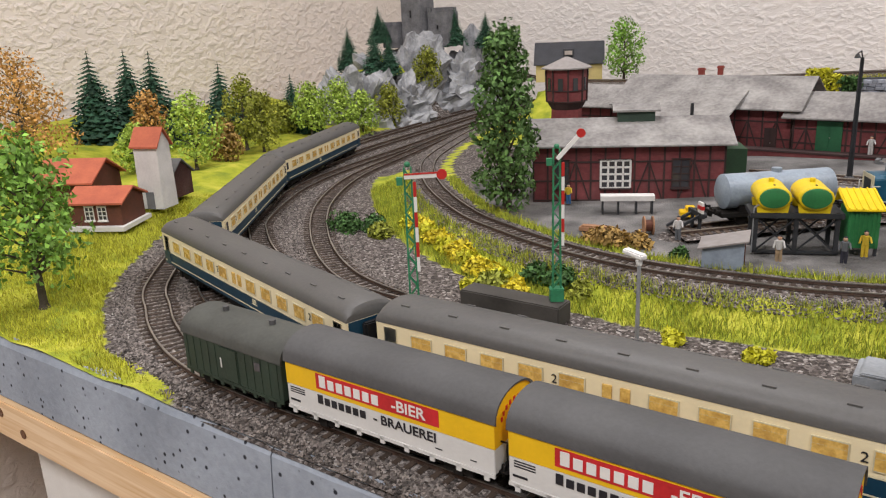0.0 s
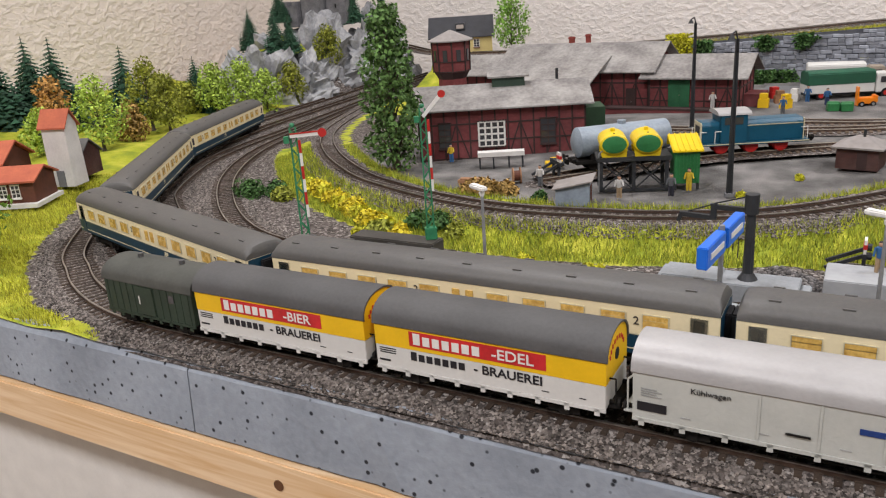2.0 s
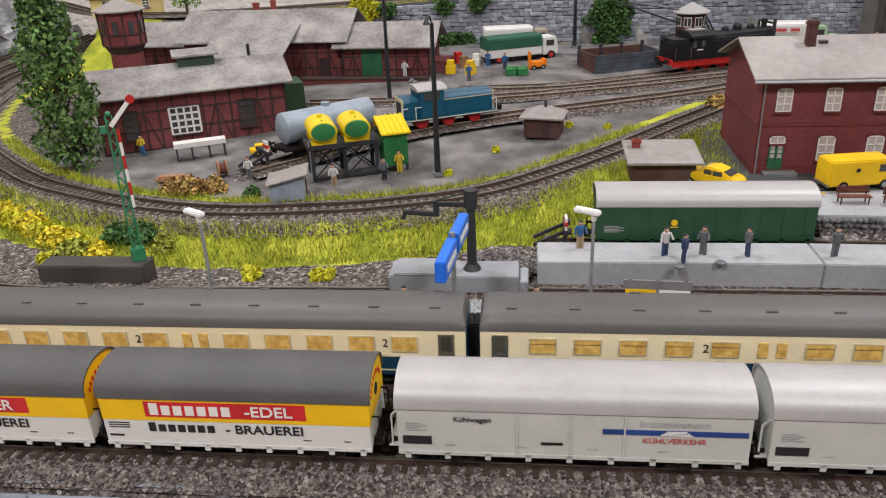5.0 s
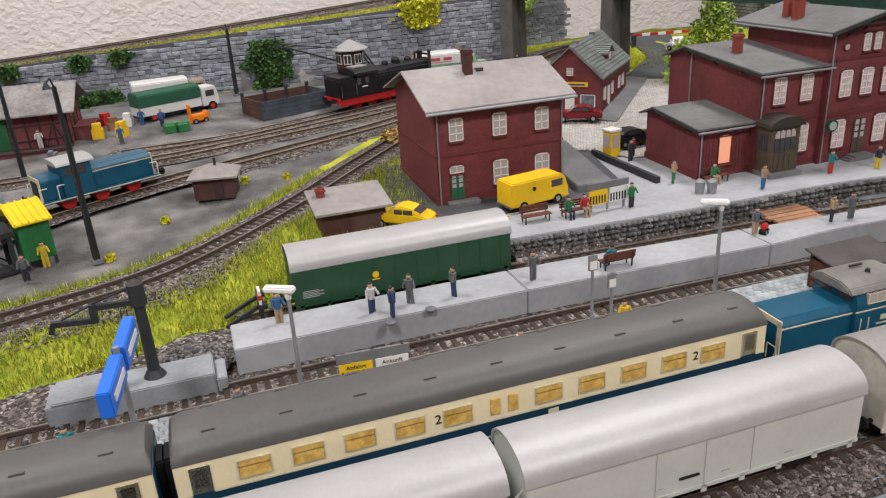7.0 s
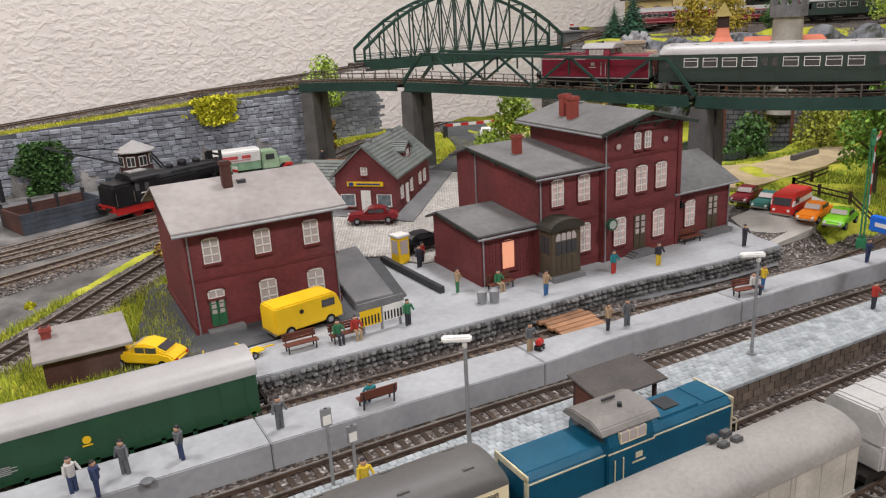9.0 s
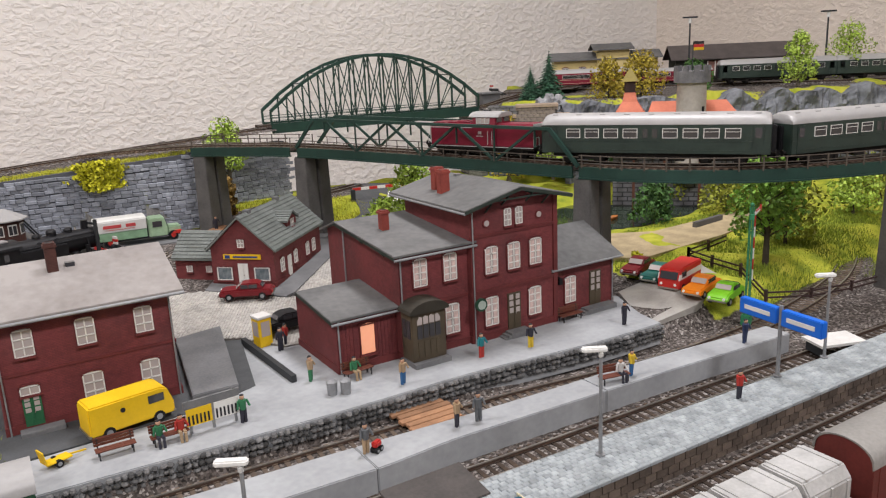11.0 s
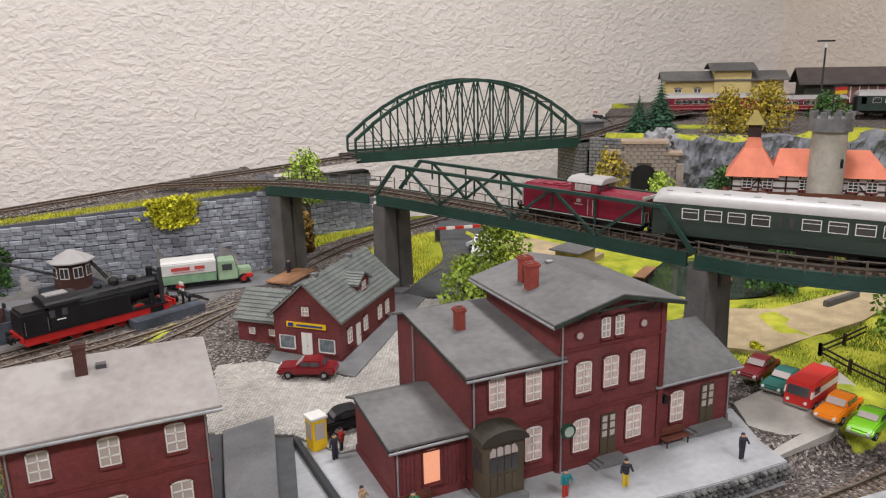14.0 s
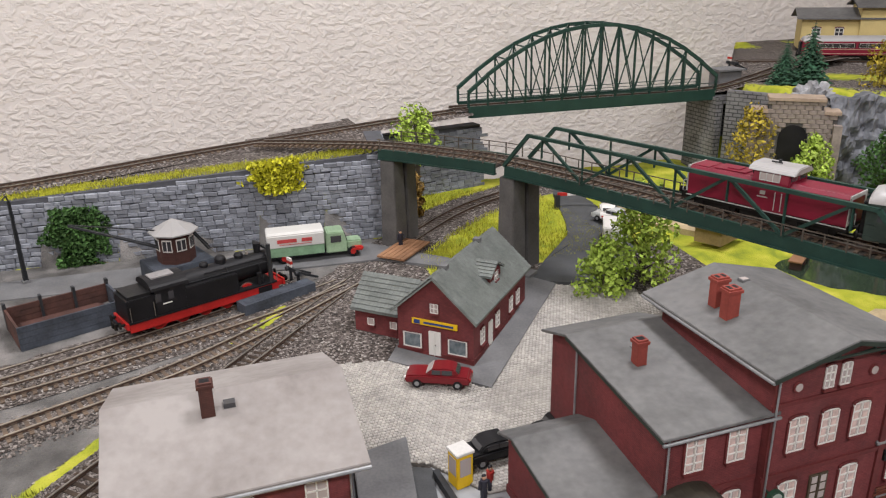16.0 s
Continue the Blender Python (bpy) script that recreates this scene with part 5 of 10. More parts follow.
def coach(m, label, low, high, roofm, L=0.272, glass=None, band=PALE, windows=11, group="express train", numerals=True):
    t = thing("passenger_coach", m, label, "railway coach", group)
    a, h = L / 2, 0.0158
    glass = glass or COACH_GLASS_LIT
    part("underframe", Geo().box(-a + 0.01, -0.0125, 0.0065, a - 0.01, 0.0125, 0.0108), UNDER, t)
    part("lower_body", Geo().box(-a, -h, 0.0105, a, h, 0.0215), low, t, bevel=0.0003)
    part("upper_body", Geo().box(-a, -h, 0.0216, a, h, 0.0365), high, t, bevel=0.0003)
    rings = []
    for x, k in ((-a, 0.55), (-a + 0.0015, 0.82), (-a + 0.006, 0.97), (-a + 0.014, 1.0), (0, 1.0), (a - 0.014, 1.0), (a - 0.006, 0.97), (a - 0.0015, 0.82), (a, 0.55)):
        rings.append([(x, u, 0.0362 + (w - 0.0362) * k) for u, w in arch_profile(h, 0.0362, 0.0462, inset=0.0003)])
    part("roof", Geo().loft(rings), roofm, t, smooth=True)
    g = Geo()
    for k in range(9):
        x = -a + (k + 0.5) * L / 9
        for s in (-1, 1):
            g.bar((x - 0.0026, s * 0.0085, 0.0449), (x + 0.0026, s * 0.0085, 0.0449), 0.0011)
    part("roof_vents", g, roofm, t)
    for s in (-1, 1):
        part("band", Geo().box(-a, s * h - 0.0002, 0.0132, a, s * h + 0.0002, 0.0139).box(-a, s * h - 0.0002, 0.0212, a, s * h + 0.0002, 0.0218), band, t)
        x0 = -a + 0.03
        for k in range(windows):
            x = x0 + k * (L - 0.06) / (windows - 1)
            if k == windows // 2:
                for dx in (-0.0042, 0.0042):
                    part("window", Geo().box(x + dx - 0.0022, s * h - 0.0007, 0.0247, x + dx + 0.0022, s * h + 0.0003, 0.0325), glass, t)
                continue
            w = part("window", Geo().box(x - 0.0062, s * h - 0.0007, 0.0247, x + 0.0062, s * h + 0.0003, 0.0325), glass, t)
            g = Geo()
            g.box(x - 0.0066, s * h - 0.0007, 0.0243, x - 0.006, s * h + 0.0005, 0.0329).box(x + 0.006, s * h - 0.0007, 0.0243, x + 0.0066, s * h + 0.0005, 0.0329)
            g.box(x - 0.006, s * h - 0.0007, 0.0243, x + 0.006, s * h + 0.0005, 0.0248).box(x - 0.006, s * h - 0.0007, 0.0324, x + 0.006, s * h + 0.0005, 0.0329).box(x - 0.006, s * h - 0.0007, 0.0297, x + 0.006, s * h + 0.0004, 0.0301)
            part("window_frame", g, PALE if numerals else WHITE, w)
        for x in (-a + 0.0095, a - 0.0095):
            d = part("door", Geo().box(x - 0.0042, s * h - 0.0004, 0.0112, x + 0.0042, s * h + 0.0004, 0.0345), high if not numerals else low, t, bevel=0.0002)
            part("door_upper", Geo().box(x - 0.0042, s * h - 0.0004, 0.0222, x + 0.0042, s * h + 0.0006, 0.0345), high, d)
            part("door_pane", Geo().box(x - 0.0026, s * h - 0.0004, 0.0248, x + 0.0026, s * h + 0.0009, 0.033), PANE_DARK, d)
        if numerals:
            g2 = Matrix.Translation((0, s * (h + 0.0004), 0.0288)) @ (FRONT if s < 0 else Matrix.Rotation(math.pi, 4, "Z") @ FRONT)
            for x in (a - 0.04 + 0.0005, 0.019, -0.03):
                words("2", 0.0062, INK, t, Matrix.Translation((x, 0, 0)) @ g2, "class_numeral")
            part("data_bars", Geo().box(0.02, s * h - 0.0003, 0.0165, 0.027, s * h + 0.0003, 0.0172).box(0.021, s * h - 0.0003, 0.0178, 0.026, s * h + 0.0003, 0.02), band, t)
    for x, s in ((-a, -1), (a, 1)):
        part("gangway", Geo().box(min(x, x + s * 0.004), -0.0065, 0.0115, max(x, x + s * 0.004), 0.0065, 0.0345), BLACK, t, "black rubber gangway bellows", bevel=0.0008)
        part("end_wall", Geo().box(x - 0.0004, -0.0148, 0.011, x + 0.0004, 0.0148, 0.036), low if numerals else high, t)
        buffers(t, x, s)
        bogie(t, x - s * 0.038, (-0.0145, 0.0145), 0.0054)
    part("battery_box", Geo().box(-0.03, -0.012, 0.0035, -0.008, 0.012, 0.0075).box(0.012, -0.012, 0.0035, 0.026, 0.012, 0.0075), UNDER, t, bevel=0.0005)
    return t


first = coach(chord(T2, s_loco - 0.008 - 0.136, 0.272), "blue and cream express coach with grey roof and yellow-lit windows", mat("coach_blue", (0.006, 0.04, 0.075), 0.4, var=0.12), COACH_CREAM, COACH_ROOF)
for k in range(1, 5):
    s = s_loco - 0.008 - 0.136 - k * 0.279
    if s > 0.1:
        copy_thing(first, chord(T2, s, 0.272))

# red diesel with dark green coaches on the viaduct, heading down the line
UTURN = Matrix.Rotation(math.pi, 4, "Z")
s_red = nearest_s(VIA, 0.694, 0.7)
diesel(chord(VIA, s_red, 0.126) @ UTURN, "dark red diesel locomotive with a silver cab roof on the viaduct", LOCO_RED, SILVER, mat("trim_light_grey", (0.55, 0.55, 0.53), 0.5, bump=0), True)
PANE_COACH = glass_mat("coach_pane_grey", (0.045, 0.045, 0.045), 0.12)
green = coach(chord(VIA, s_red + 0.066 + 0.008 + 0.1, 0.2) @ UTURN, "dark green rebuilt passenger coach with a silver roof", COACH_GREEN, COACH_GREEN, SILVER, L=0.2, glass=PANE_COACH, band=COACH_GREEN, windows=9, group="viaduct train", numerals=False)
for k in (1, 2):
    copy_thing(green, chord(VIA, s_red + 0.174 + k * 0.206, 0.2) @ UTURN)

# ---- buildings ----
def gable(g, x0, x1, y0, y1, ze, zr, over=0.005, th=0.0018, ridge=0.5, along="x"):
    """A pitched roof of two slabs with overhang; ridge: its place across, 0 to 1."""
    if along == "x":
        ym = y0 + (y1 - y0) * ridge
        k0, k1 = (zr - ze) / (ym - y0), (zr - ze) / (y1 - ym)
        prof = [(y0 - over, ze - k0 * over), (ym, zr), (y1 + over, ze - k1 * over), (y1 + over, ze - k1 * over + th), (ym, zr + th), (y0 - over, ze - k0 * over + th)]
        g.prism(prof, "x", x0 - over, x1 + over)
    else:
        xm = x0 + (x1 - x0) * ridge
        k0, k1 = (zr - ze) / (xm - x0), (zr - ze) / (x1 - xm)
        prof = [(x0 - over, ze - k0 * over), (xm, zr), (x1 + over, ze - k1 * over), (x1 + over, ze - k1 * over + th), (xm, zr + th), (x0 - over, ze - k0 * over + th)]
        g.prism(prof, "y", y0 - over, y1 + over)
    return g


def window(parent, x, z, w, h, pane, frame_m, y=0.0, arched=True, cols=2, rows=3, sill=TRIM, turn=None, surround=None):
    """A glazed window on a wall that looks to -y, its foot at z."""
    at = Matrix.Translation((x, y, z)) if turn is None else turn @ Matrix.Translation((x, y, z))
    n = 6
    top = [(w / 2 * math.cos(math.pi * i / n), h - (w * 0.18 if arched else 0) + (w * 0.18 if arched else 0) * math.sin(math.pi * i / n)) for i in range(n + 1)]
    o = part("window", Geo().prism([(-w / 2, 0), (w / 2, 0)] + top, "y", -0.0002, 0.0006), pane, parent, at=at)
    g = Geo()
    b = max(0.0006, w * 0.07)
    for k in range(cols + 1):
        u = -w / 2 + k * w / cols
        g.box(u - b / 2, -0.0009, 0, u + b / 2, 0.0, h - (w * 0.18 if arched else 0))
    for k in range(rows + 1):
        v = k * (h - (w * 0.1 if arched else 0)) / rows
        g.box(-w / 2, -0.0009, v - b / 2, w / 2, 0.0, v + b / 2)
    part("window_frame", g, frame_m, o)
    part("sill", Geo().box(-w / 2 - 0.001, -0.0022, -0.0016, w / 2 + 0.001, 0.0002, -0.0002), sill, o)
    arch = [(u * 1.22, v + 0.0012) for u, v in top]
    part("lintel", Geo().prism(arch + [(u, v) for u, v in top[::-1]], "y", -0.0009, 0.0004), surround or sill, o)
    return o


def door(parent, x, z, w, h, m, y=0.0, glazed=True, turn=None):
    at = Matrix.Translation((x, y, z)) if turn is None else turn @ Matrix.Translation((x, y, z))
    o = part("door", Geo().box(-w / 2, -0.0008, 0, w / 2, 0.0006, h).box(-0.0004, -0.0012, 0, 0.0004, 0, h), m, parent, at=at)
    if glazed:
        g = Geo()
        for u in (-w / 4, w / 4):
            for v in (0.45, 0.64, 0.82):
                g.box(u - w * 0.15, -0.0011, h * v, u + w * 0.15, -0.0006, h * v + h * 0.14)
        part("door_panes", g, PANE, o)
    part("handle", Geo().box(0.0006, -0.0018, h * 0.42, 0.0012, -0.0008, h * 0.47), STEEL, o)
    return o


def chimney(parent, x, y, z0, z1, w=0.007, d=0.007, pots=1, CHIMNEY=CHIMNEY):
    c = part("chimney", Geo().box(x - w / 2, y - d / 2, z0, x + w / 2, y + d / 2, z1 - 0.003), CHIMNEY, parent, bevel=0.0002)
    part("chimney_cap", Geo().box(x - w / 2 - 0.0008, y - d / 2 - 0.0008, z1 - 0.003, x + w / 2 + 0.0008, y + d / 2 + 0.0008, z1 - 0.0012).box(x - w / 2, y - d / 2, z1 - 0.0012, x + w / 2, y + d / 2, z1), CHIMNEY, c)
    g = Geo()
    for k in range(pots):
        g.box(x - w / 2 + 0.001 + k * w / pots, y - d * 0.3, z1 - 0.0002, x - w / 2 + w / pots - 0.001 + k * w / pots, y + d * 0.3, z1 + 0.0001)
    part("flue", g, BLACK, c)


def downpipe(parent, x, y, z0, z1):
    part("downpipe", Geo().cyl((x, y, z0), (x, y, z1), 0.0006, n=6).bar((x, y, z1), (x, y - 0.003, z1 + 0.003), 0.001), GREY_METAL, parent)


# small two-storey railway house
h = thing("railway_house", Matrix(), "two-storey dark red brick house with a light grey roof", "house")
X0, X1, Y0, Y1, ZB, ZE, ZR = 0.229, 0.338, 0.58, 0.688, 0.0475, 0.1285, 0.1475
part("house_wall", Geo().prism([(Y0, ZB), (Y1, ZB), (Y1, ZE), ((Y0 + Y1) / 2, ZR), (Y0, ZE)], "x", X0, X1), BRICK, h)
part("plinth", Geo().box(X0 - 0.001, Y0 - 0.001, ZB, X1 + 0.001, Y1 + 0.001, ZB + 0.008), TRIM, h)
part("string_course", Geo().box(X0 - 0.0008, Y0 - 0.0008, 0.0885, X1 + 0.0008, Y1 + 0.0008, 0.0905).box(X0 - 0.0008, Y0 - 0.0008, 0.1255, X1 + 0.0008, Y0, 0.128), TRIM, h)
part("roof", gable(Geo(), X0, X1, Y0, Y1, ZE, ZR, 0.0085), ROOF_LIGHT, h, bevel=0.0003)
part("gutter", Geo().cyl((X0 - 0.0085, Y0 - 0.009, ZE - 0.0035), (X1 + 0.0085, Y0 - 0.009, ZE - 0.0035), 0.0011, n=8), GREY_METAL, h)
for x in (0.2465, 0.283, 0.3195):
    window(h, x, 0.1005, 0.011, 0.0185, PANE, WHITE, Y0 - 0.0003)
for x in (0.283, 0.3195):
    window(h, x, 0.0605, 0.012, 0.0205, PANE, WHITE, Y0 - 0.0003)
door(h, 0.2455, 0.0535, 0.011, 0.021, GREEN_DOOR, Y0 - 0.0003)
window(h, 0.2455, 0.0748, 0.011, 0.0065, PANE, WHITE, Y0 - 0.0003, rows=1)
part("doorstep", Geo().box(0.236, Y0 - 0.01, ZB, 0.262, Y0, 0.0525), PAVE, h, bevel=0.0004)
chimney(h, 0.273, 0.62, 0.138, 0.163, CHIMNEY=BRICK_BROWN)
part("skylight", Geo().box(0.281, 0.62, 0.143, 0.287, 0.625, 0.1472), PANE_DARK, h)
downpipe(h, X0 + 0.002, Y0 - 0.0015, ZB, ZE - 0.004)
downpipe(h, X1 - 0.001, Y0 - 0.0015, ZB, ZE - 0.004)

# station house in four blocks
h = thing("station_building", Matrix(), "large dark red brick station with grey roofs in four stepped blocks", "station")
ZB = 0.0488


def block(name, x0, x1, y0, y1, ze, zr, over, ridge=0.5, along="x", roof=ROOF_GREY):
    if along == "x":
        ym = y0 + (y1 - y0) * ridge
        w = part(name, Geo().prism([(y0, ZB), (y1, ZB), (y1, ze), (ym, zr), (y0, ze)], "x", x0, x1), BRICK, h)
    else:
        xm = x0 + (x1 - x0) * ridge
        w = part(name, Geo().prism([(x0, ZB), (x1, ZB), (x1, ze), (xm, zr), (x0, ze)], "y", y0, y1), BRICK, h)
    part("plinth", Geo().box(x0 - 0.0008, y0 - 0.0008, ZB, x1 + 0.0008, y1 + 0.0008, ZB + 0.006), TRIM, w)
    part("roof", gable(Geo(), x0, x1, y0, y1, ze, zr, over, ridge=ridge, along=along), roof, w, bevel=0.0003)
    part("gutter", Geo().cyl((x0 - over, y0 - over, ze - 0.0022), (x1 + over, y0 - over, ze - 0.0022), 0.001, n=8) if along == "x" else Geo().cyl((x0 - over, y0 - over, ze - 0.003), (x0 - over, y1 + over, ze - 0.003), 0.001, n=8), GREY_METAL, w)
    return w


FA, FM, FT, FR = 0.541, 0.5335, 0.53, 0.5355
XA, XM, XT, XR, XE = 0.4425, 0.4925, 0.5545, 0.6415, 0.711
annex = block("annex", XA, XM - 0.0005, FA, 0.618, 0.0915, 0.0975, 0.0055, ridge=0.8)
middle = block("middle_block", XM, XT - 0.0005, FM, 0.66, 0.1322, 0.1415, 0.0058, ridge=0.787)
tall = block("tall_block", XT, XR, FT, 0.63, 0.1605, 0.1708, 0.0098, along="y")
wing = block("side_wing", XR + 0.0005, XE, FR, 0.625, 0.0962, 0.1167, 0.0065)
for k in (0, 1, 2, 3, 4, 11, 12, 13, 14, 15, 16):
    x = XA + 0.0015 + k * 0.0029
    part("cover_strip", Geo().box(x, FA - 0.0005, ZB + 0.006, x + 0.0006, FA, 0.0905), BRICK, annex)
part("string_course", Geo().box(XT - 0.0008, FT - 0.0009, 0.0888, XR + 0.0008, FT, 0.0905).box(XT - 0.0008, FT - 0.0012, 0.0905, XR + 0.0008, FT, 0.0918), TRIM, h)
part("string_course", Geo().box(XT - 0.0008, FT - 0.0009, 0.1348, XR + 0.0008, FT, 0.1362).box(XT - 0.0008, FT - 0.0012, 0.1362, XR + 0.0008, FT, 0.1374), TRIM, h)
part("string_course", Geo().box(XM - 0.0004, FM - 0.0009, 0.0895, XT - 0.0012, FM, 0.0918), TRIM, h)
for x in (XT, XR - 0.0042):
    part("pilaster", Geo().box(x, FT - 0.0014, ZB, x + 0.0042, FT, 0.1615), TRIM, h)
GREEN_WOOD = mat("bargeboard_green", (0.03, 0.045, 0.035), 0.6)
xm = (XT + XR) / 2
part("bargeboard", Geo().bar((XT - 0.0095, FT - 0.0094, 0.158), (xm, FT - 0.0094, 0.1705), 0.0012, 0.0026).bar((xm, FT - 0.0094, 0.1705), (XR + 0.0095, FT - 0.0094, 0.158), 0.0012, 0.0026), GREEN_WOOD, h)
for s in (-1, 1):
    for u in (0.012, 0.028):
        part("roof_bracket", Geo().bar((xm + s * u, FT - 0.0092, 0.1685 - u * 0.235), (xm + s * u, FT, 0.1605 - u * 0.235), 0.001).bar((xm + s * u, FT - 0.0092, 0.1685 - u * 0.235), (xm + s * u, FT, 0.1685 - u * 0.235), 0.001), GREEN_WOOD, h)
part("tie_beam", Geo().bar((xm - 0.026, FT - 0.0085, 0.1635), (xm + 0.026, FT - 0.0085, 0.1635), 0.0012), GREEN_WOOD, h)
for x0, y0, y1, ze, zr, fr in ((XM - 0.0052, FM - 0.005, 0.633, 0.131, 0.1412, 1), (XA - 0.005, FA - 0.005, 0.602, 0.0905, 0.0972, 1)):
    part("bargeboard", Geo().bar((x0, y0, ze), (x0, y1, zr), 0.0012, 0.0024), GREEN_WOOD, h)
    for f in (0.25, 0.6, 0.95):
        y, z = y0 + (y1 - y0) * f, ze + (zr - ze) * f
        part("roof_bracket", Geo().bar((x0, y, z - 0.001), (x0 + 0.005, y, z - 0.006), 0.001), GREEN_WOOD, h)


def lit_window(x, z, w, hh, y):
    """A white sash window in a shallow brick reveal, with a drawn curtain behind the panes."""
    o = window(h, x, z, w, hh, PANE, WHITE, y - 0.0003, rows=4)
    part("curtain", Geo().box(-w * 0.44, -0.0004, hh * 0.05, -w * 0.12, -0.00025, hh * 0.9).box(w * 0.14, -0.0004, hh * 0.05, w * 0.44, -0.00025, hh * 0.9), CURTAIN, o)
    for s in (-1, 1):
        part("jamb", Geo().box(s * (w / 2 + 0.0008) - 0.0008, -0.0008, 0, s * (w / 2 + 0.0008) + 0.0008, 0.0002, hh * 0.86), TRIM, o)
    return o


CURTAIN = mat("curtain_rose_white", (0.72, 0.55, 0.5), 0.8, var=0.2, scale=200)
window(h, 0.4672, 0.0595, 0.0125, 0.0245, PANE_WARM, TRIM, FA - 0.0003, rows=1, cols=1)
for x in (0.5107, 0.5375):
    lit_window(x, 0.1052, 0.0112, 0.0222, FM)
lit_window(0.5378, 0.0618, 0.012, 0.0248, FM)
for x in (0.5742, 0.5963, 0.6185):
    lit_window(x, 0.1045, 0.0115, 0.0225, FT)
for x in (0.5732, 0.6172):
    lit_window(x, 0.0612, 0.0122, 0.0245, FT)
for x in (0.591, 0.6022):
    window(h, x, 0.1408, 0.0064, 0.0142, PANE, WHITE, FT - 0.0003)
for x in (0.5702, 0.6222):
    w = part("round_window", Geo().cyl((x, FT - 0.0012, 0.1455), (x, FT + 0.0006, 0.1455), 0.0033, n=20), TRIM, h)
    part("pane", Geo().cyl((x, FT - 0.0015, 0.1455), (x, FT - 0.001, 0.1455), 0.0024, n=20), PANE, w)
door(h, 0.5957, 0.0535, 0.0128, 0.0305, BROWN_DOOR, FT - 0.0003)
lit_window(0.6607, 0.0608, 0.0112, 0.0242, FR)
door(h, 0.6895, 0.0525, 0.0128, 0.032, BROWN_DOOR, FR - 0.0003)
PX0, PX1, PY = 0.4925, 0.5215, FM - 0.0165
p = part("porch", Geo().box(PX0, PY, 0.0525, PX1, FM - 0.0002, 0.0905), BROWN_DOOR, h, "olive-brown timber porch", bevel=0.0004)
px = (PX0 + PX1) / 2
rr = [(px + 0.0172 * math.cos(math.pi * i / 10), 0.0905 + 0.0085 * math.sin(math.pi * i / 10)) for i in range(11)]
part("porch_roof", Geo().prism(rr, "y", PY - 0.0025, FM - 0.0003), mat("porch_roof_dark", (0.04, 0.035, 0.025), 0.6), p, "dark arched roof")
for k in range(4):
    x = px - 0.0103 + k * 0.0052
    part("porch_pane", Geo().box(x, PY - 0.0006, 0.0705, x + 0.0042, PY + 0.0002, 0.0805), PANE_DARK, p)
    part("porch_pane", Geo().prism([(x, 0.0815), (x + 0.0042, 0.0815), (x + 0.0042, 0.0868 - 0.0022 * (k == 3)), (x + 0.0021, 0.0878), (x, 0.0868 - 0.0022 * (k == 0))], "y", PY - 0.0006, PY + 0.0002), PANE, p)
    part("door_panel", Geo().box(x + 0.0003, PY - 0.0005, 0.0555, x + 0.0039, PY + 0.0002, 0.0682), BROWN_DOOR, p, bevel=0.0002)
for k in range(2):
    part("side_pane", Geo().box(PX0 - 0.0006, PY + 0.0028 + k * 0.0062, 0.0705, PX0 + 0.0002, PY + 0.0074 + k * 0.0062, 0.0845), PANE_DARK, p)
part("porch_step", Geo().box(PX0 - 0.001, PY - 0.005, ZB, PX1 + 0.001, FM, 0.0527), PAVE, p)
for x, y, w2 in ((0.5957, FT, 0.02), (0.6895, FR, 0.034)):
    part("doorstep", Geo().box(x - w2 / 2, y - 0.011, ZB, x + w2 / 2, y - 0.0009, 0.0533), PAVE, h, bevel=0.0003)
    for k in range(2):
        part("step", Geo().box(x - w2 / 2 - 0.003 * (k + 1), y - 0.0105, ZB, x - w2 / 2 - 0.003 * k, y - 0.001, 0.0533 - 0.0015 * (k + 1)), PAVE, h)
c = part("station_clock", Geo().cyl((0.5575, FT - 0.0075, 0.0835), (0.5575, FT - 0.01, 0.0835), 0.0052, n=24).box(0.557, FT - 0.0076, 0.083, 0.558, FT, 0.084), mat("clock_green", (0.02, 0.07, 0.04), 0.5), h, "dark green station clock")
part("clock_face", Geo().cyl((0.5575, FT - 0.0099, 0.0835), (0.5575, FT - 0.0103, 0.0835), 0.0036, n=24), mat("clock_face_pale", (0.45, 0.52, 0.46), 0.4), c)
part("wall_lantern", Geo().bar((0.6445, FR, 0.0868), (0.6445, FR - 0.006, 0.0868), 0.0008).box(0.6428, FR - 0.0078, 0.081, 0.6462, FR - 0.0044, 0.0862), BLACK, h)
chimney(h, 0.513, 0.592, 0.134, 0.1555, 0.0066, 0.0066)
chimney(h, 0.565, 0.582, 0.158, 0.1832, 0.0085, 0.0068, 2)
chimney(h, 0.5685, 0.597, 0.158, 0.1838, 0.0085, 0.0068, 2)
for x, y, z in ((0.5935, 0.606, 0.1712), (0.5175, 0.604, 0.1395)):
    s = part("skylight", Geo().box(x, y, z, x + 0.006, y + 0.005, z + 0.0022), PAVE, h, bevel=0.0002)
    part("pane", Geo().box(x + 0.0008, y + 0.0007, z + 0.002, x + 0.0052, y + 0.0043, z + 0.0024), PANE, s)
for x, y, z1 in ((XA + 0.0012, FA, 0.0885), (XM + 0.0012, FM, 0.1295), (XT + 0.0015, FT - 0.001, 0.157), (XE - 0.0015, FR, 0.0925)):
    downpipe(h, x, y - 0.0015, ZB, z1)
part("downpipe", Geo().cyl((XM - 0.0016, 0.625, ZB), (XM - 0.0016, 0.625, 0.137), 0.0007, n=6), GREY_METAL, h)


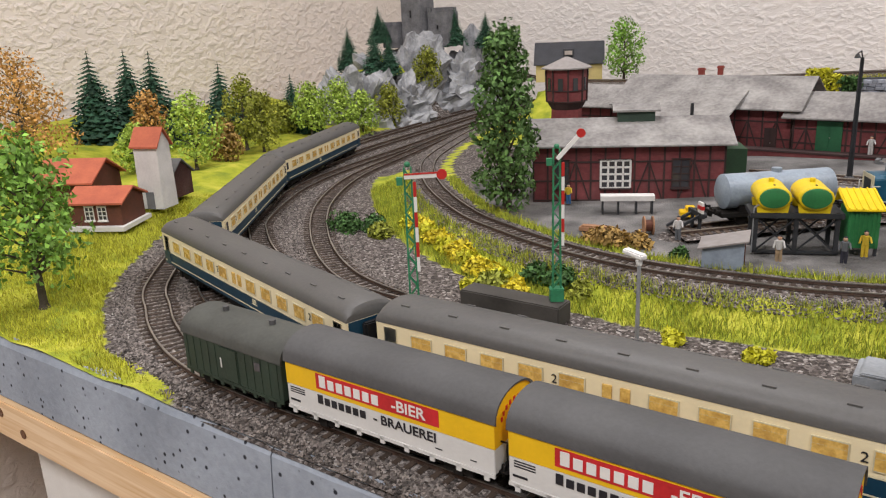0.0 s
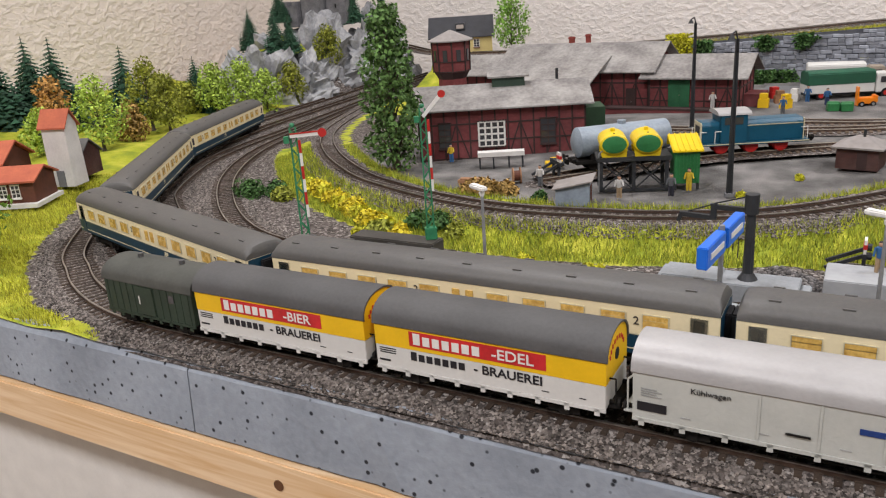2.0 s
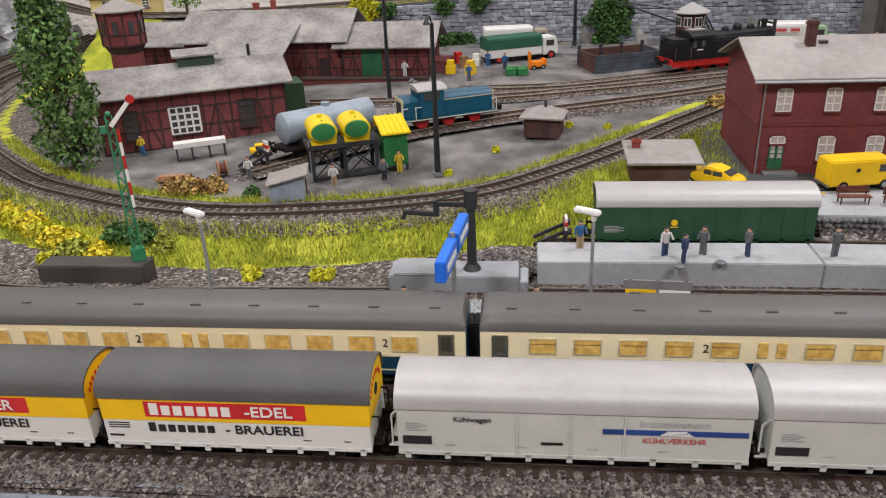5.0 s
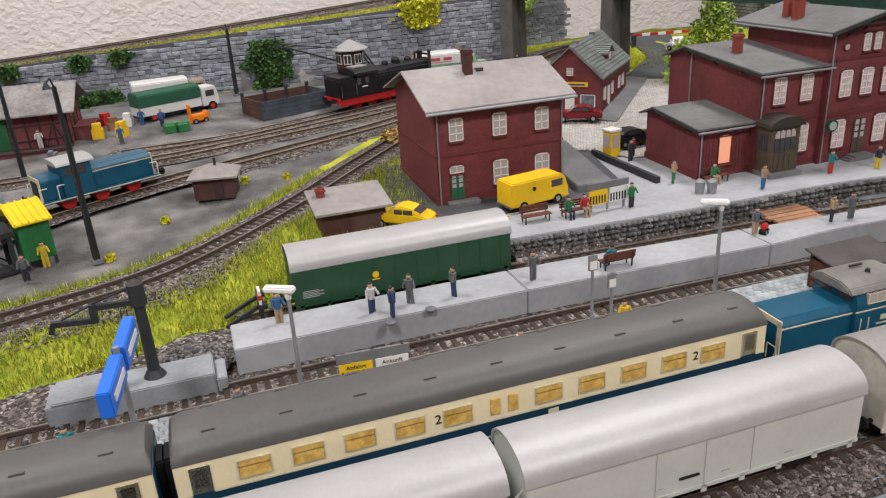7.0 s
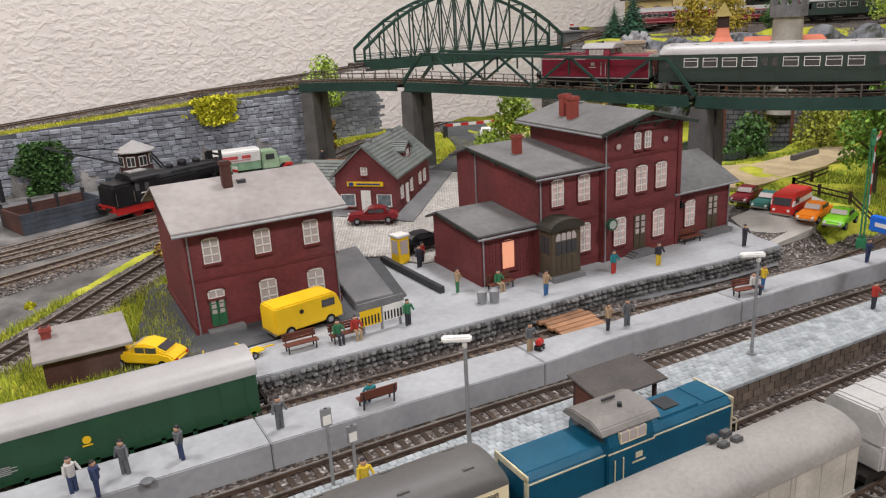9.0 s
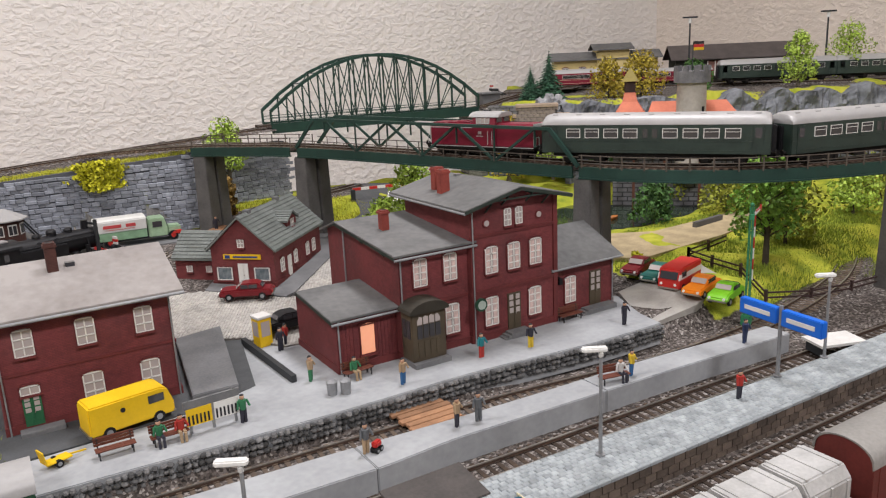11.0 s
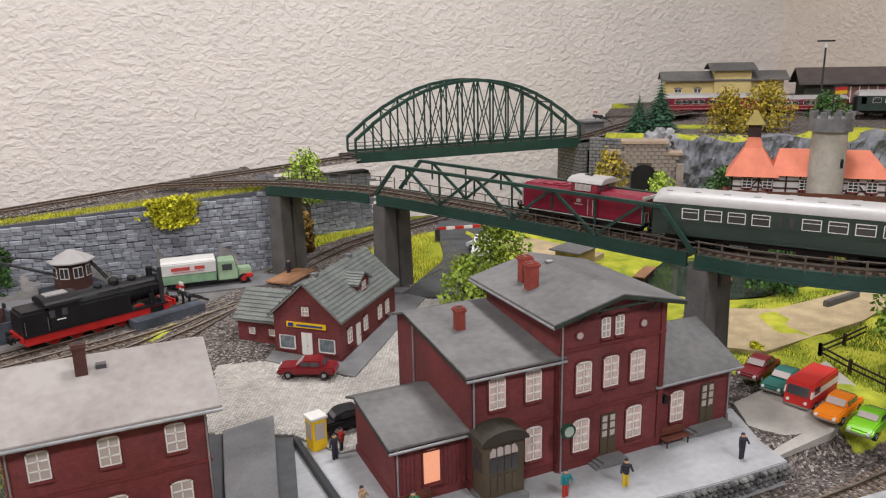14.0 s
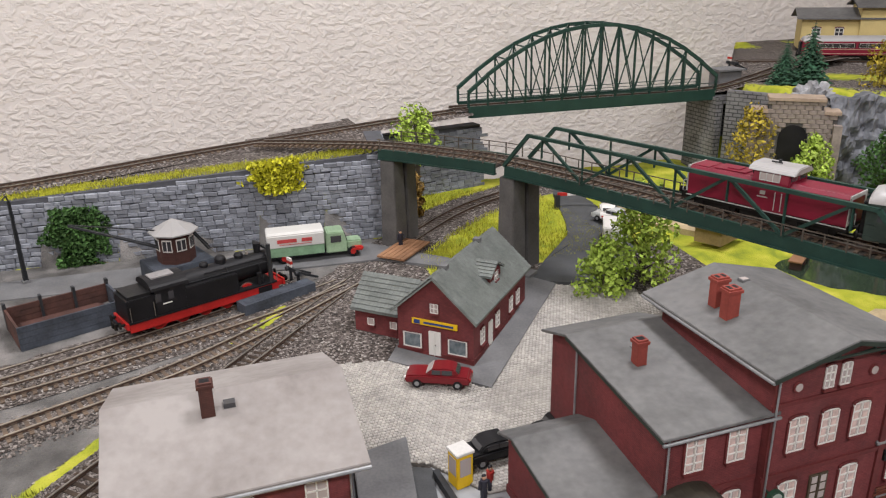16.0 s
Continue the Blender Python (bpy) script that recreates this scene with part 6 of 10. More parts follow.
# shop, turned on its corner
def shingled(parent, rect, m=SHINGLE, rows=9, n=24):
    """Rows of shingles on a roof slope given by its lower left, lower right, upper right, upper left corners."""
    a, b, c, d = (Vector(v) for v in rect)
    nrm = (b - a).cross(d - a).normalized()
    if nrm.z < 0:
        nrm = -nrm
    g = Geo()
    for r in range(rows):
        p0, p1 = a.lerp(d, r / rows), a.lerp(d, (r + 1.12) / rows)
        q0, q1 = b.lerp(c, r / rows), b.lerp(c, (r + 1.12) / rows)
        for k in range(n):
            u0, u1 = k / n + 0.004, (k + 1) / n - 0.004
            lo0, lo1, hi0, hi1 = p0.lerp(q0, u0), p0.lerp(q0, u1), p1.lerp(q1, u0), p1.lerp(q1, u1)
            e = nrm * random.uniform(0.0009, 0.0013)
            g.add([lo0 + e, lo1 + e, hi1 + nrm * 0.0002, hi0 + nrm * 0.0002, lo0, lo1], [(0, 1, 2, 3), (0, 4, 5, 1)])
    tagged(part("shingles", g, m, parent), kind="stuff")


h = thing("shop_building", pose(0.427, 0.806, 0.0585, 0, 0, -44), "dark red brick village shop with grey shingle roofs and a dormer", "house")
W, D = 0.067, 0.125
part("house_wall", Geo().prism([(0, 0), (W, 0), (W, 0.04), (W / 2, 0.07), (0, 0.04)], "y", 0, D), BRICK, h)
part("plinth", Geo().box(-0.0008, -0.0008, 0, W + 0.0008, D + 0.0008, 0.005), TRIM, h)
part("side_wing", Geo().prism([(0.018, 0), (0.062, 0), (0.062, 0.026), (0.04, 0.045), (0.018, 0.026)], "x", -0.052, 0.0), BRICK, h)
part("roof", gable(Geo(), 0, W, 0, D, 0.04, 0.07, 0.004, along="y"), SHINGLE, h)
part("wing_roof", gable(Geo(), -0.05, 0.0, 0.018, 0.062, 0.026, 0.046, 0.004), SHINGLE, h)
k = 0.03 / (W / 2)
for s in (0, 1):
    xe, xr = (-0.004, W / 2) if s == 0 else (W + 0.004, W / 2)
    shingled(h, ((xe, -0.004, 0.0422 - k * 0.004), (xe, D + 0.004, 0.0422 - k * 0.004), (xr, D + 0.004, 0.0722), (xr, -0.004, 0.0722)), rows=11, n=30)
shingled(h, ((-0.054, 0.014, 0.0245), (0.002, 0.014, 0.0245), (0.002, 0.04, 0.0482), (-0.054, 0.04, 0.0482)), rows=8, n=16)
d = part("dormer", Geo().prism([(0.054, 0.044), (0.078, 0.044), (0.078, 0.056), (0.066, 0.0625), (0.054, 0.056)], "x", W - 0.028, W - 0.007), BRICK, h, "small gabled dormer")
for ya, yb in ((0.0505, 0.066), (0.0815, 0.066)):
    rect = ((W - 0.0045, ya, 0.0552), (W - 0.036, ya, 0.0552), (W - 0.036, yb, 0.0642), (W - 0.0045, yb, 0.0642))
    part("dormer_roof", Geo().add([Vector(v) + Vector((0, 0, dz)) for dz in (-0.0008, 0.0004) for v in rect], [(0, 1, 2, 3), (4, 5, 6, 7), (0, 1, 5, 4), (1, 2, 6, 5), (2, 3, 7, 6), (3, 0, 4, 7)]), SHINGLE, d)
    shingled(d, [tuple(Vector(v) + Vector((0, 0, 0.0004))) for v in rect], rows=5, n=8)
window(h, 0.066, 0.048, 0.0075, 0.008, PANE, WHITE, -0.0003, arched=False, cols=2, rows=2, turn=Matrix.Translation((W - 0.007, 0, 0)) @ Matrix.Rotation(math.pi / 2, 4, "Z"))
door(h, W / 2, 0.003, 0.0105, 0.021, WHITE, -0.0003, glazed=False)
SHOPWIN = mat("shop_display", (0.25, 0.28, 0.3), 0.3, col2=(0.06, 0.09, 0.1), scale=160, fine=420)
for x in (W * 0.2, W * 0.8):
    window(h, x, 0.007, 0.0155, 0.013, SHOPWIN, WHITE, -0.0003, arched=False, cols=1, rows=1)
window(h, W / 2, 0.0405, 0.0065, 0.008, PANE, WHITE, -0.0003, arched=False, cols=2, rows=2)
sg = part("shop_sign", Geo().box(W * 0.2, -0.0012, 0.0285, W * 0.8, 0.0, 0.0335), YELLOW, h, "yellow name board", bevel=0.0002)
part("sign_bars", Geo().box(W * 0.36, -0.0015, 0.0301, W * 0.75, -0.001, 0.0318).box(W * 0.23, -0.0015, 0.0293, W * 0.31, -0.001, 0.0327), INK_BLUE, sg)
side = Matrix.Translation((W, 0, 0)) @ Matrix.Rotation(math.pi / 2, 4, "Z")
for y in (0.018, 0.052, 0.085, 0.103):
    window(h, y, 0.012, 0.008, 0.0145, PANE, WHITE, -0.0003, turn=side)
door(h, 0.036, 0.003, 0.008, 0.021, WHITE, -0.0003, glazed=False, turn=side)
for x in (-0.036, -0.014):
    window(h, x, 0.0095, 0.006, 0.0065, PANE, WHITE, 0.0177, arched=False, cols=1, rows=1)
for y in (0.02, 0.09):
    part("ridge_vent", Geo().box(W / 2 - 0.003, y - 0.003, 0.068, W / 2 + 0.003, y + 0.003, 0.0745), PAVE, h)


# half-timbered sheds
def timbered(parent, L, H, m=TIMBER, turn=Matrix(), bays=9, braces=(1, 4, 7), skip=()):
    """Timber posts, rails and braces on a wall that looks to -y."""
    p = L / bays
    for k in range(bays + 1):
        part("post", Geo().box(k * p - 0.0009, -0.0009, 0, k * p + 0.0009, 0.0002, H), m, parent, at=turn)
    for z in (0.0015, H * 0.36, H * 0.68, H - 0.0015):
        part("rail_beam", Geo().box(0, -0.0008, z - 0.0008, L, 0.0002, z + 0.0008), m, parent, at=turn)
    for k in braces:
        part("brace", Geo().bar((k * p, -0.0003, 0.002), (k * p + p * 0.9, -0.0003, H * 0.66), 0.0014, 0.001, (0, 1, 0)).bar((k * p + p * 1.9, -0.0003, 0.002), (k * p + p, -0.0003, H * 0.66), 0.0014, 0.001, (0, 1, 0)), m, parent, at=turn)


RIGHT = lambda L: Matrix.Translation((L, 0, 0)) @ Matrix.Rotation(math.pi / 2, 4, "Z")
h = thing("engine_shed", pose(-0.362, 0.658, 0.0435, 0, 0, 26), "red half-timbered engine shed with a weathered grey roof", "shed")
L, D, H = 0.18, 0.088, 0.058
part("house_wall", Geo().prism([(0, 0), (D, 0), (D, H), (D / 2, H + 0.016), (0, H)], "x", 0, L), BRICK_SHED, h)
timbered(h, L, H, bays=13, braces=(2, 7, 10))
timbered(h, D, H, turn=RIGHT(L), bays=5, braces=(1, 3))
part("roof", gable(Geo(), 0, L, 0, D, H, H + 0.017, 0.009), ROOF_SHED, h, bevel=0.0004)
for x, w in ((0.028, 0.013), (0.079, 0.028), (0.14, 0.016)):
    window(h, x, 0.014, w, 0.027, PANE_DARK, WHITE if w > 0.02 else TIMBER, -0.001, arched=False, cols=max(2, int(w / 0.006)), rows=4, sill=TIMBER)
lv = part("roof_vent", Geo().box(0.082, 0.034, H + 0.012, 0.118, 0.054, H + 0.026), mat("vent_green", (0.04, 0.07, 0.05), 0.7), h, "green louvre on the ridge")
part("vent_roof", gable(Geo(), 0.08, 0.12, 0.034, 0.054, H + 0.026, H + 0.03, 0.003), ROOF_SHED, lv)
part("stove_pipe", Geo().cyl((0.155, 0.05, H + 0.01), (0.155, 0.05, H + 0.03), 0.0017), DARK_METAL, h)
part("green_annex", Geo().box(L + 0.001, 0.03, 0, L + 0.026, 0.07, 0.045), mat("annex_green", (0.03, 0.075, 0.035), 0.7), h, "dark green lean-to")

h = thing("goods_shed", pose(-0.178, 0.918, 0.0555, 0, 0, -3), "red half-timbered goods shed with green doors and loading dock", "shed")
L, D, H = 0.108, 0.08, 0.05
part("dock", Geo().box(-0.055, -0.016, 0, L, 0.0, 0.009), BRICK_SHED, h)
part("dock_top", Geo().box(-0.056, -0.0175, 0.009, L + 0.001, 0.0, 0.011), TIMBER, h)
part("house_wall", Geo().prism([(0, 0), (D, 0), (D, H), (D / 2, H + 0.018), (0, H)], "x", 0, L), BRICK_SHED, h)
timbered(h, L, H, bays=8, braces=(0, 6))
timbered(h, D, H, turn=RIGHT(L), bays=4, braces=(1,))
door(h, 0.037, 0.011, 0.026, 0.032, GREEN_DOOR, -0.001, glazed=False)
part("roof", gable(Geo(), 0, L, 0, D, H, H + 0.019, 0.011), ROOF_SHED, h, bevel=0.0004)
for k in range(5):
    part("step", Geo().box(L - 0.02 + k * 0.004, -0.03, 0, L - 0.016 + k * 0.004, -0.018, 0.0105 - k * 0.002), PAVE, h)
part("side_shed", Geo().box(L + 0.001, 0.02, 0, L + 0.022, 0.06, 0.024), BRICK_SHED, h)

h = thing("warehouse", pose(-0.386, 0.935, 0.0535, 0, 0, -3), "long red half-timbered warehouse with broad weathered grey roofs", "shed")
L, D, H = 0.205, 0.105, 0.06
part("house_wall", Geo().prism([(0, 0), (D, 0), (D, H), (D / 2, H + 0.024), (0, H)], "x", 0, L), BRICK_SHED, h)
timbered(h, L, H, bays=13, braces=(9, 11))
timbered(h, D, H, turn=RIGHT(L), bays=6, braces=(1, 3))
part("roof", gable(Geo(), 0, L, 0, D, H, H + 0.026, 0.012), ROOF_SHED, h, bevel=0.0004)
part("canopy", Geo().prism([(-0.062, H * 0.74), (0.02, H + 0.012), (0.02, H + 0.014), (-0.062, H * 0.74 + 0.002)], "x", 0.045, 0.15), ROOF_SHED, h, bevel=0.0003)
part("side_wing", Geo().prism([(0.03, 0), (0.12, 0), (0.12, 0.05), (0.075, 0.068), (0.03, 0.05)], "x", -0.09, 0), BRICK_SHED, h)
timbered(h, 0.09, 0.05, turn=Matrix.Translation((-0.09, 0.03, 0)), bays=6, braces=(1, 4))
part("wing_roof", gable(Geo(), -0.09, 0, 0.03, 0.12, 0.05, 0.07, 0.01), ROOF_SHED, h, bevel=0.0004)
door(h, 0.183, 0.004, 0.013, 0.03, TIMBER, -0.001, glazed=False)
chimney(h, 0.08, 0.055, H + 0.02, H + 0.036, 0.007, 0.005)
chimney(h, 0.1, 0.065, H + 0.02, H + 0.038, 0.006, 0.005)

h = thing("water_tower", pose(-0.434, 0.875, 0.05, 0, 0, 8), "red half-timbered water tower with a grey pyramid roof", "tower")


def octa(r, n=8, z=0.0):
    return [(r * math.cos(2 * math.pi * (i + 0.5) / n), r * math.sin(2 * math.pi * (i + 0.5) / n), z) for i in range(n)]


part("tower_base", Geo().loft([octa(0.022), octa(0.019, z=0.045), octa(0.0185, z=0.06)]), BRICK_TOWER, h)
part("corbel", Geo().loft([octa(0.0185, z=0.058), octa(0.0245, z=0.068)]), TIMBER, h)
part("tank_room", Geo().loft([octa(0.024, z=0.067), octa(0.025, z=0.108)]), BRICK_TOWER, h)
for i in range(8):
    a, b = Vector(octa(0.0246, z=0.067)[i]), Vector(octa(0.0256, z=0.108)[i])
    part("post", Geo().bar(a, b, 0.0018), TIMBER, h)
    a2, b2 = Vector(octa(0.0248, z=0.067)[(i + 1) % 8]), Vector(octa(0.0258, z=0.108)[(i + 1) % 8])
    for f in (0.03, 0.35, 0.97):
        part("rail_beam", Geo().bar(a.lerp(b, f), a2.lerp(b2, f), 0.0013), TIMBER, h)
    m0 = (a + a2 + b + b2) / 4
    out = Vector((m0.x, m0.y, 0)).normalized()
    sd = Vector((-out.y, out.x, 0))
    part("window", Geo().bar(m0 - Vector((0, 0, 0.006)), m0 + Vector((0, 0, 0.009)), 0.006, 0.0014, out), PANE_DARK, h)
part("roof", Geo().loft([octa(0.031, z=0.107), octa(0.031, z=0.1085), octa(0.002, z=0.121)]), ROOF_LIGHT, h)

# house on the hill behind the tower
h = thing("hill_house", pose(-0.7, 1.285, 0.1, 0, 0, 25), "cream house with a dark slate hipped roof", "house")
part("house_wall", Geo().prism([(0, 0), (0.075, 0), (0.075, 0.034), (0.0375, 0.066), (0, 0.034)], "x", 0, 0.12), CREAMWALL, h)
part("roof", gable(Geo(), 0, 0.12, 0, 0.075, 0.034, 0.068, 0.004), SLATE, h)
part("dormer", Geo().box(0.05, 0.006, 0.046, 0.068, 0.03, 0.058), SLATE, h)
part("dormer_pane", Geo().box(0.052, 0.0052, 0.048, 0.066, 0.0062, 0.055), PANE, h)
for x in (0.025, 0.09):
    window(h, x, 0.012, 0.011, 0.014, PANE_DARK, WHITE, -0.0003, arched=False)


# transformer tower, barn and garden huts on the lawn
h = thing("transformer_tower", pose(-0.715, 0.475, 0.043, 0, 0, 20), "slim white transformer tower with a red tiled roof", "tower")
part("tower_wall", Geo().prism([(-0.013, 0), (0.013, 0), (0.011, 0.068), (0, 0.082), (-0.011, 0.068)], "x", -0.014, 0.014), WHITEWALL, h)
part("roof", gable(Geo(), -0.014, 0.014, -0.011, 0.011, 0.068, 0.083, 0.003), ROOF_RED, h, "red tiled gable roof")
part("door", Geo().box(-0.005, -0.0138, 0, 0.004, -0.0128, 0.018), PAVE, h)
part("insulator", Geo().bar((-0.0145, -0.004, 0.058), (-0.021, -0.004, 0.058), 0.0014).bar((-0.021, -0.008, 0.058), (-0.021, 0.008, 0.058), 0.0012), DARK_METAL, h)
h = thing("barn", pose(-0.76, 0.49, 0.043, 0, 0, 20), "small grey-brown barn beside the transformer tower", "shed")
part("house_wall", Geo().prism([(0, 0), (0.04, 0), (0.04, 0.026), (0.02, 0.04), (0, 0.026)], "x", 0, 0.034), BRICK_BROWN, h)
part("roof", gable(Geo(), 0, 0.034, 0, 0.04, 0.026, 0.041, 0.003), ROOF_GREY, h)
BROWNWOOD = mat("hut_brown_boards", (0.13, 0.045, 0.025), 0.75, col2=(0.08, 0.03, 0.018), fine=300)
h = thing("garden_hut", pose(-0.712, 0.375, 0.0445, 0, 0, 29), "brown boarded garden hut with a red roof and white windows", "hut")
part("house_wall", Geo().prism([(0, 0), (0.045, 0), (0.045, 0.024), (0.0225, 0.033), (0, 0.024)], "x", 0, 0.052), BROWNWOOD, h)
part("plinth", Geo().box(-0.006, -0.007, -0.003, 0.056, 0.049, 0.0012), WHITEWALL, h)
part("roof", gable(Geo(), 0, 0.052, 0, 0.045, 0.024, 0.034, 0.004), ROOF_RED, h)
for x in (0.02, 0.033):
    window(h, x, 0.007, 0.0085, 0.0125, PANE_DARK, WHITE, -0.0003, arched=False, cols=2, rows=3, sill=WHITE)
h = thing("garden_hut", pose(-0.79, 0.385, 0.05, 0, 0, 29), "larger brown garden house with a red roof behind", "hut")
part("house_wall", Geo().prism([(0, 0), (0.06, 0), (0.06, 0.03), (0.03, 0.046), (0, 0.03)], "x", 0, 0.06), BROWNWOOD, h)
part("roof", gable(Geo(), 0, 0.06, 0, 0.06, 0.03, 0.047, 0.005), ROOF_RED, h)

# huts
h = thing("brick_hut", pose(0.065, 0.7, 0.05, 0, 0, -12), "small brown brick relay hut with a grey roof and stove pipe", "hut")
part("house_wall", Geo().box(-0.017, -0.013, 0, 0.017, 0.015, 0.019), BRICK_BROWN, h)
part("roof", Geo().loft([[(-0.021, -0.017, 0.0185), (0.021, -0.017, 0.0185), (0.021, 0.019, 0.0185), (-0.021, 0.019, 0.0185)], [(-0.021, -0.017, 0.02), (0.021, -0.017, 0.02), (0.021, 0.019, 0.02), (-0.021, 0.019, 0.02)], [(-0.004, -0.002, 0.028), (0.004, -0.002, 0.028), (0.004, 0.003, 0.028), (-0.004, 0.003, 0.028)]]), ROOF_LIGHT, h)
part("stove_pipe", Geo().cyl((0.002, -0.002, 0.024), (0.002, -0.002, 0.034), 0.0012), DARK_METAL, h)
part("door", Geo().box(0.0, -0.0136, 0.001, 0.008, -0.0128, 0.0155), TIMBER, h)
h = thing("grey_hut", pose(-0.145, 0.545, 0.0445, 0, 0, 12), "small grey workmen's hut with a sloping pale roof", "hut")
part("house_wall", Geo().prism([(-0.014, 0), (0.014, 0), (0.014, 0.0205), (-0.014, 0.0145)], "y", -0.013, 0.013), TANK_GREY, h)
part("roof", Geo().prism([(-0.017, 0.0135), (0.017, 0.021), (0.017, 0.0223), (-0.017, 0.0148)], "y", -0.016, 0.016), ROOF_LIGHT, h, bevel=0.0002)
part("door", Geo().box(0.0138, -0.005, 0.001, 0.0146, 0.004, 0.0155), BROWNWOOD, h)
h = thing("low_hut", pose(0.155, 0.575, 0.048, 0, 0, 0), "low brown brick hut with grey roof and red chimney", "hut")
part("house_wall", Geo().box(-0.024, -0.022, 0, 0.024, 0.016, 0.02), BRICK_BROWN, h)
part("roof", Geo().prism([(-0.027, 0.019), (0.019, 0.025), (0.019, 0.0268), (-0.027, 0.021)], "x", -0.029, 0.029), ROOF_LIGHT, h, bevel=0.0003)
chimney(h, -0.019, 0.004, 0.021, 0.032, 0.006, 0.005)

# ---- bridges ----
def offset_at(line, s, u, dz=0.0):
    p, q = on_line(line, s - 0.003), on_line(line, s + 0.003)
    d = q - p
    d = d / np.linalg.norm(d[:2])
    m = (p + q) / 2
    return (m[0] - d[1] * u, m[1] + d[0] * u, m[2] + dz)


s0, s1 = nearest_s(VIA, 0.487, 1.05), VIA[1][-1] - 0.01
sa, sb = nearest_s(VIA, 0.589, 0.93), nearest_s(VIA, 0.738, 0.593)
v = thing("railway_viaduct", Matrix(), "dark green steel girder viaduct with a truss span", "bridge")
for a, b in ((s0, sa), (sa, sb), (sb, sb + 0.33), (sb + 0.33, s1)):
    ss = np.arange(a + 0.0006, b - 0.0006, 0.012)
    part("deck", Geo().loft([[offset_at(VIA, s, u, w) for u, w in ((-0.02, -0.0035), (0.02, -0.0035), (0.02, -0.0065), (-0.02, -0.0065))] for s in ss]), mat("deck_brown", (0.1, 0.085, 0.075), 0.8), v)
    for u in (-0.0205, 0.0205):
        part("girder", Geo().loft([[offset_at(VIA, s, u + du, w) for du, w in ((-0.0012, -0.002), (0.0012, -0.002), (0.0012, -0.0125), (-0.0012, -0.0125))] for s in ss]), BRIDGE, v, bevel=0)
        part("girder_flange", Geo().loft([[offset_at(VIA, s, u + du, w) for du, w in ((-0.0025, -0.0118), (0.0025, -0.0118), (0.0025, -0.0132), (-0.0025, -0.0132))] for s in ss]), BRIDGE, v)
    if a == sa:
        continue
    for u in (-0.0225, 0.0225):
        part("handrail", Geo().loft([[offset_at(VIA, s, u + du, w) for du, w in ((-0.0004, 0.0092), (0.0004, 0.0092), (0.0004, 0.0084), (-0.0004, 0.0084))] for s in ss]), mat("rail_bronze", (0.12, 0.1, 0.08), 0.6), v)
        part("handrail", Geo().loft([[offset_at(VIA, s, u + du, w) for du, w in ((-0.0003, 0.0045), (0.0003, 0.0045), (0.0003, 0.0039), (-0.0003, 0.0039))] for s in ss]), MATS["rail_bronze"], v)
        for s in np.arange(a + 0.004, b, 0.018):
            part("railing_post", Geo().bar(offset_at(VIA, s, u, -0.003), offset_at(VIA, s, u, 0.0095), 0.0011), MATS["rail_bronze"], v)
HT = 0.034
n = 8
for u in (-0.0215, 0.0215):
    lo = [Vector(offset_at(VIA, sa + (sb - sa) * k / n, u, -0.002)) for k in range(n + 1)]
    hi = [p + Vector((0, 0, HT)) for p in lo]
    part("top_chord", Geo().bar(hi[1].lerp(hi[0], 0.35), hi[n - 1].lerp(hi[n], 0.35), 0.0034, 0.003), BRIDGE, v)
    part("end_post", Geo().bar(lo[0], hi[1].lerp(hi[0], 0.35), 0.0034), BRIDGE, v)
    part("end_post", Geo().bar(lo[n], hi[n - 1].lerp(hi[n], 0.35), 0.0034), BRIDGE, v)
    for k in range(1, n):
        part("upright", Geo().bar(lo[k].lerp(hi[k], 0.45 if k % 2 else 0.0), hi[k], 0.0015), BRIDGE, v)
    for k in range(0, n):
        p, q = (lo[k], hi[k + 1]) if k % 2 == 0 else (hi[k], lo[k + 1])
        if k not in (0, n - 1):
            part("diagonal", Geo().bar(p, q, 0.0024), BRIDGE, v)
    mid = [p + Vector((0, 0, 0.009)) for p in lo]
    part("side_rail", Geo().bar(mid[0], mid[n], 0.0008), MATS["rail_bronze"], v)
    for k in range(1, 24):
        p = lo[0].lerp(lo[n], k / 24)
        part("railing_post", Geo().bar(p, p + Vector((0, 0, 0.009)), 0.0008), MATS["rail_bronze"], v)
via_track = (np.array([offset_at(VIA, s, 0) for s in np.arange(0.01, s1, 0.006)]), np.arange(0.01, s1, 0.006) - 0.01)
track(via_track, "track across the green viaduct", bed=0, near=(0.3, 1.2), slm=SLEEPER_LIGHT)


def pier(s, label):
    p = Vector(offset_at(VIA, s, 0))
    q = Vector(offset_at(VIA, s, 1)) - p
    a = math.atan2(q.y, q.x)
    zt = p.z - 0.0132
    t = thing("bridge_pier", pose(p.x, p.y, 0.02, 0, 0, math.degrees(a)), label, "pier", "piers of the viaduct")
    for u in (-0.0125, 0.0125):
        part("pier_shaft", Geo().loft([[(u - 0.0115, -0.011, 0), (u + 0.0115, -0.011, 0), (u + 0.0115, 0.011, 0), (u - 0.0115, 0.011, 0)], [(u - 0.0098, -0.0085, zt - 0.02), (u + 0.0098, -0.0085, zt - 0.02), (u + 0.0098, 0.0085, zt - 0.02), (u - 0.0098, 0.0085, zt - 0.02)]]), PIER, t, bevel=0.0008)


pier(sa + 0.004, "twin dark grey concrete bridge pier beside the road")
pier(sb + 0.004, "twin dark grey concrete bridge pier behind the station")
pier(sb + 0.33, "twin dark grey concrete bridge pier in the meadow")
pier(s0 + 0.012, "dark grey abutment pier against the stone wall")

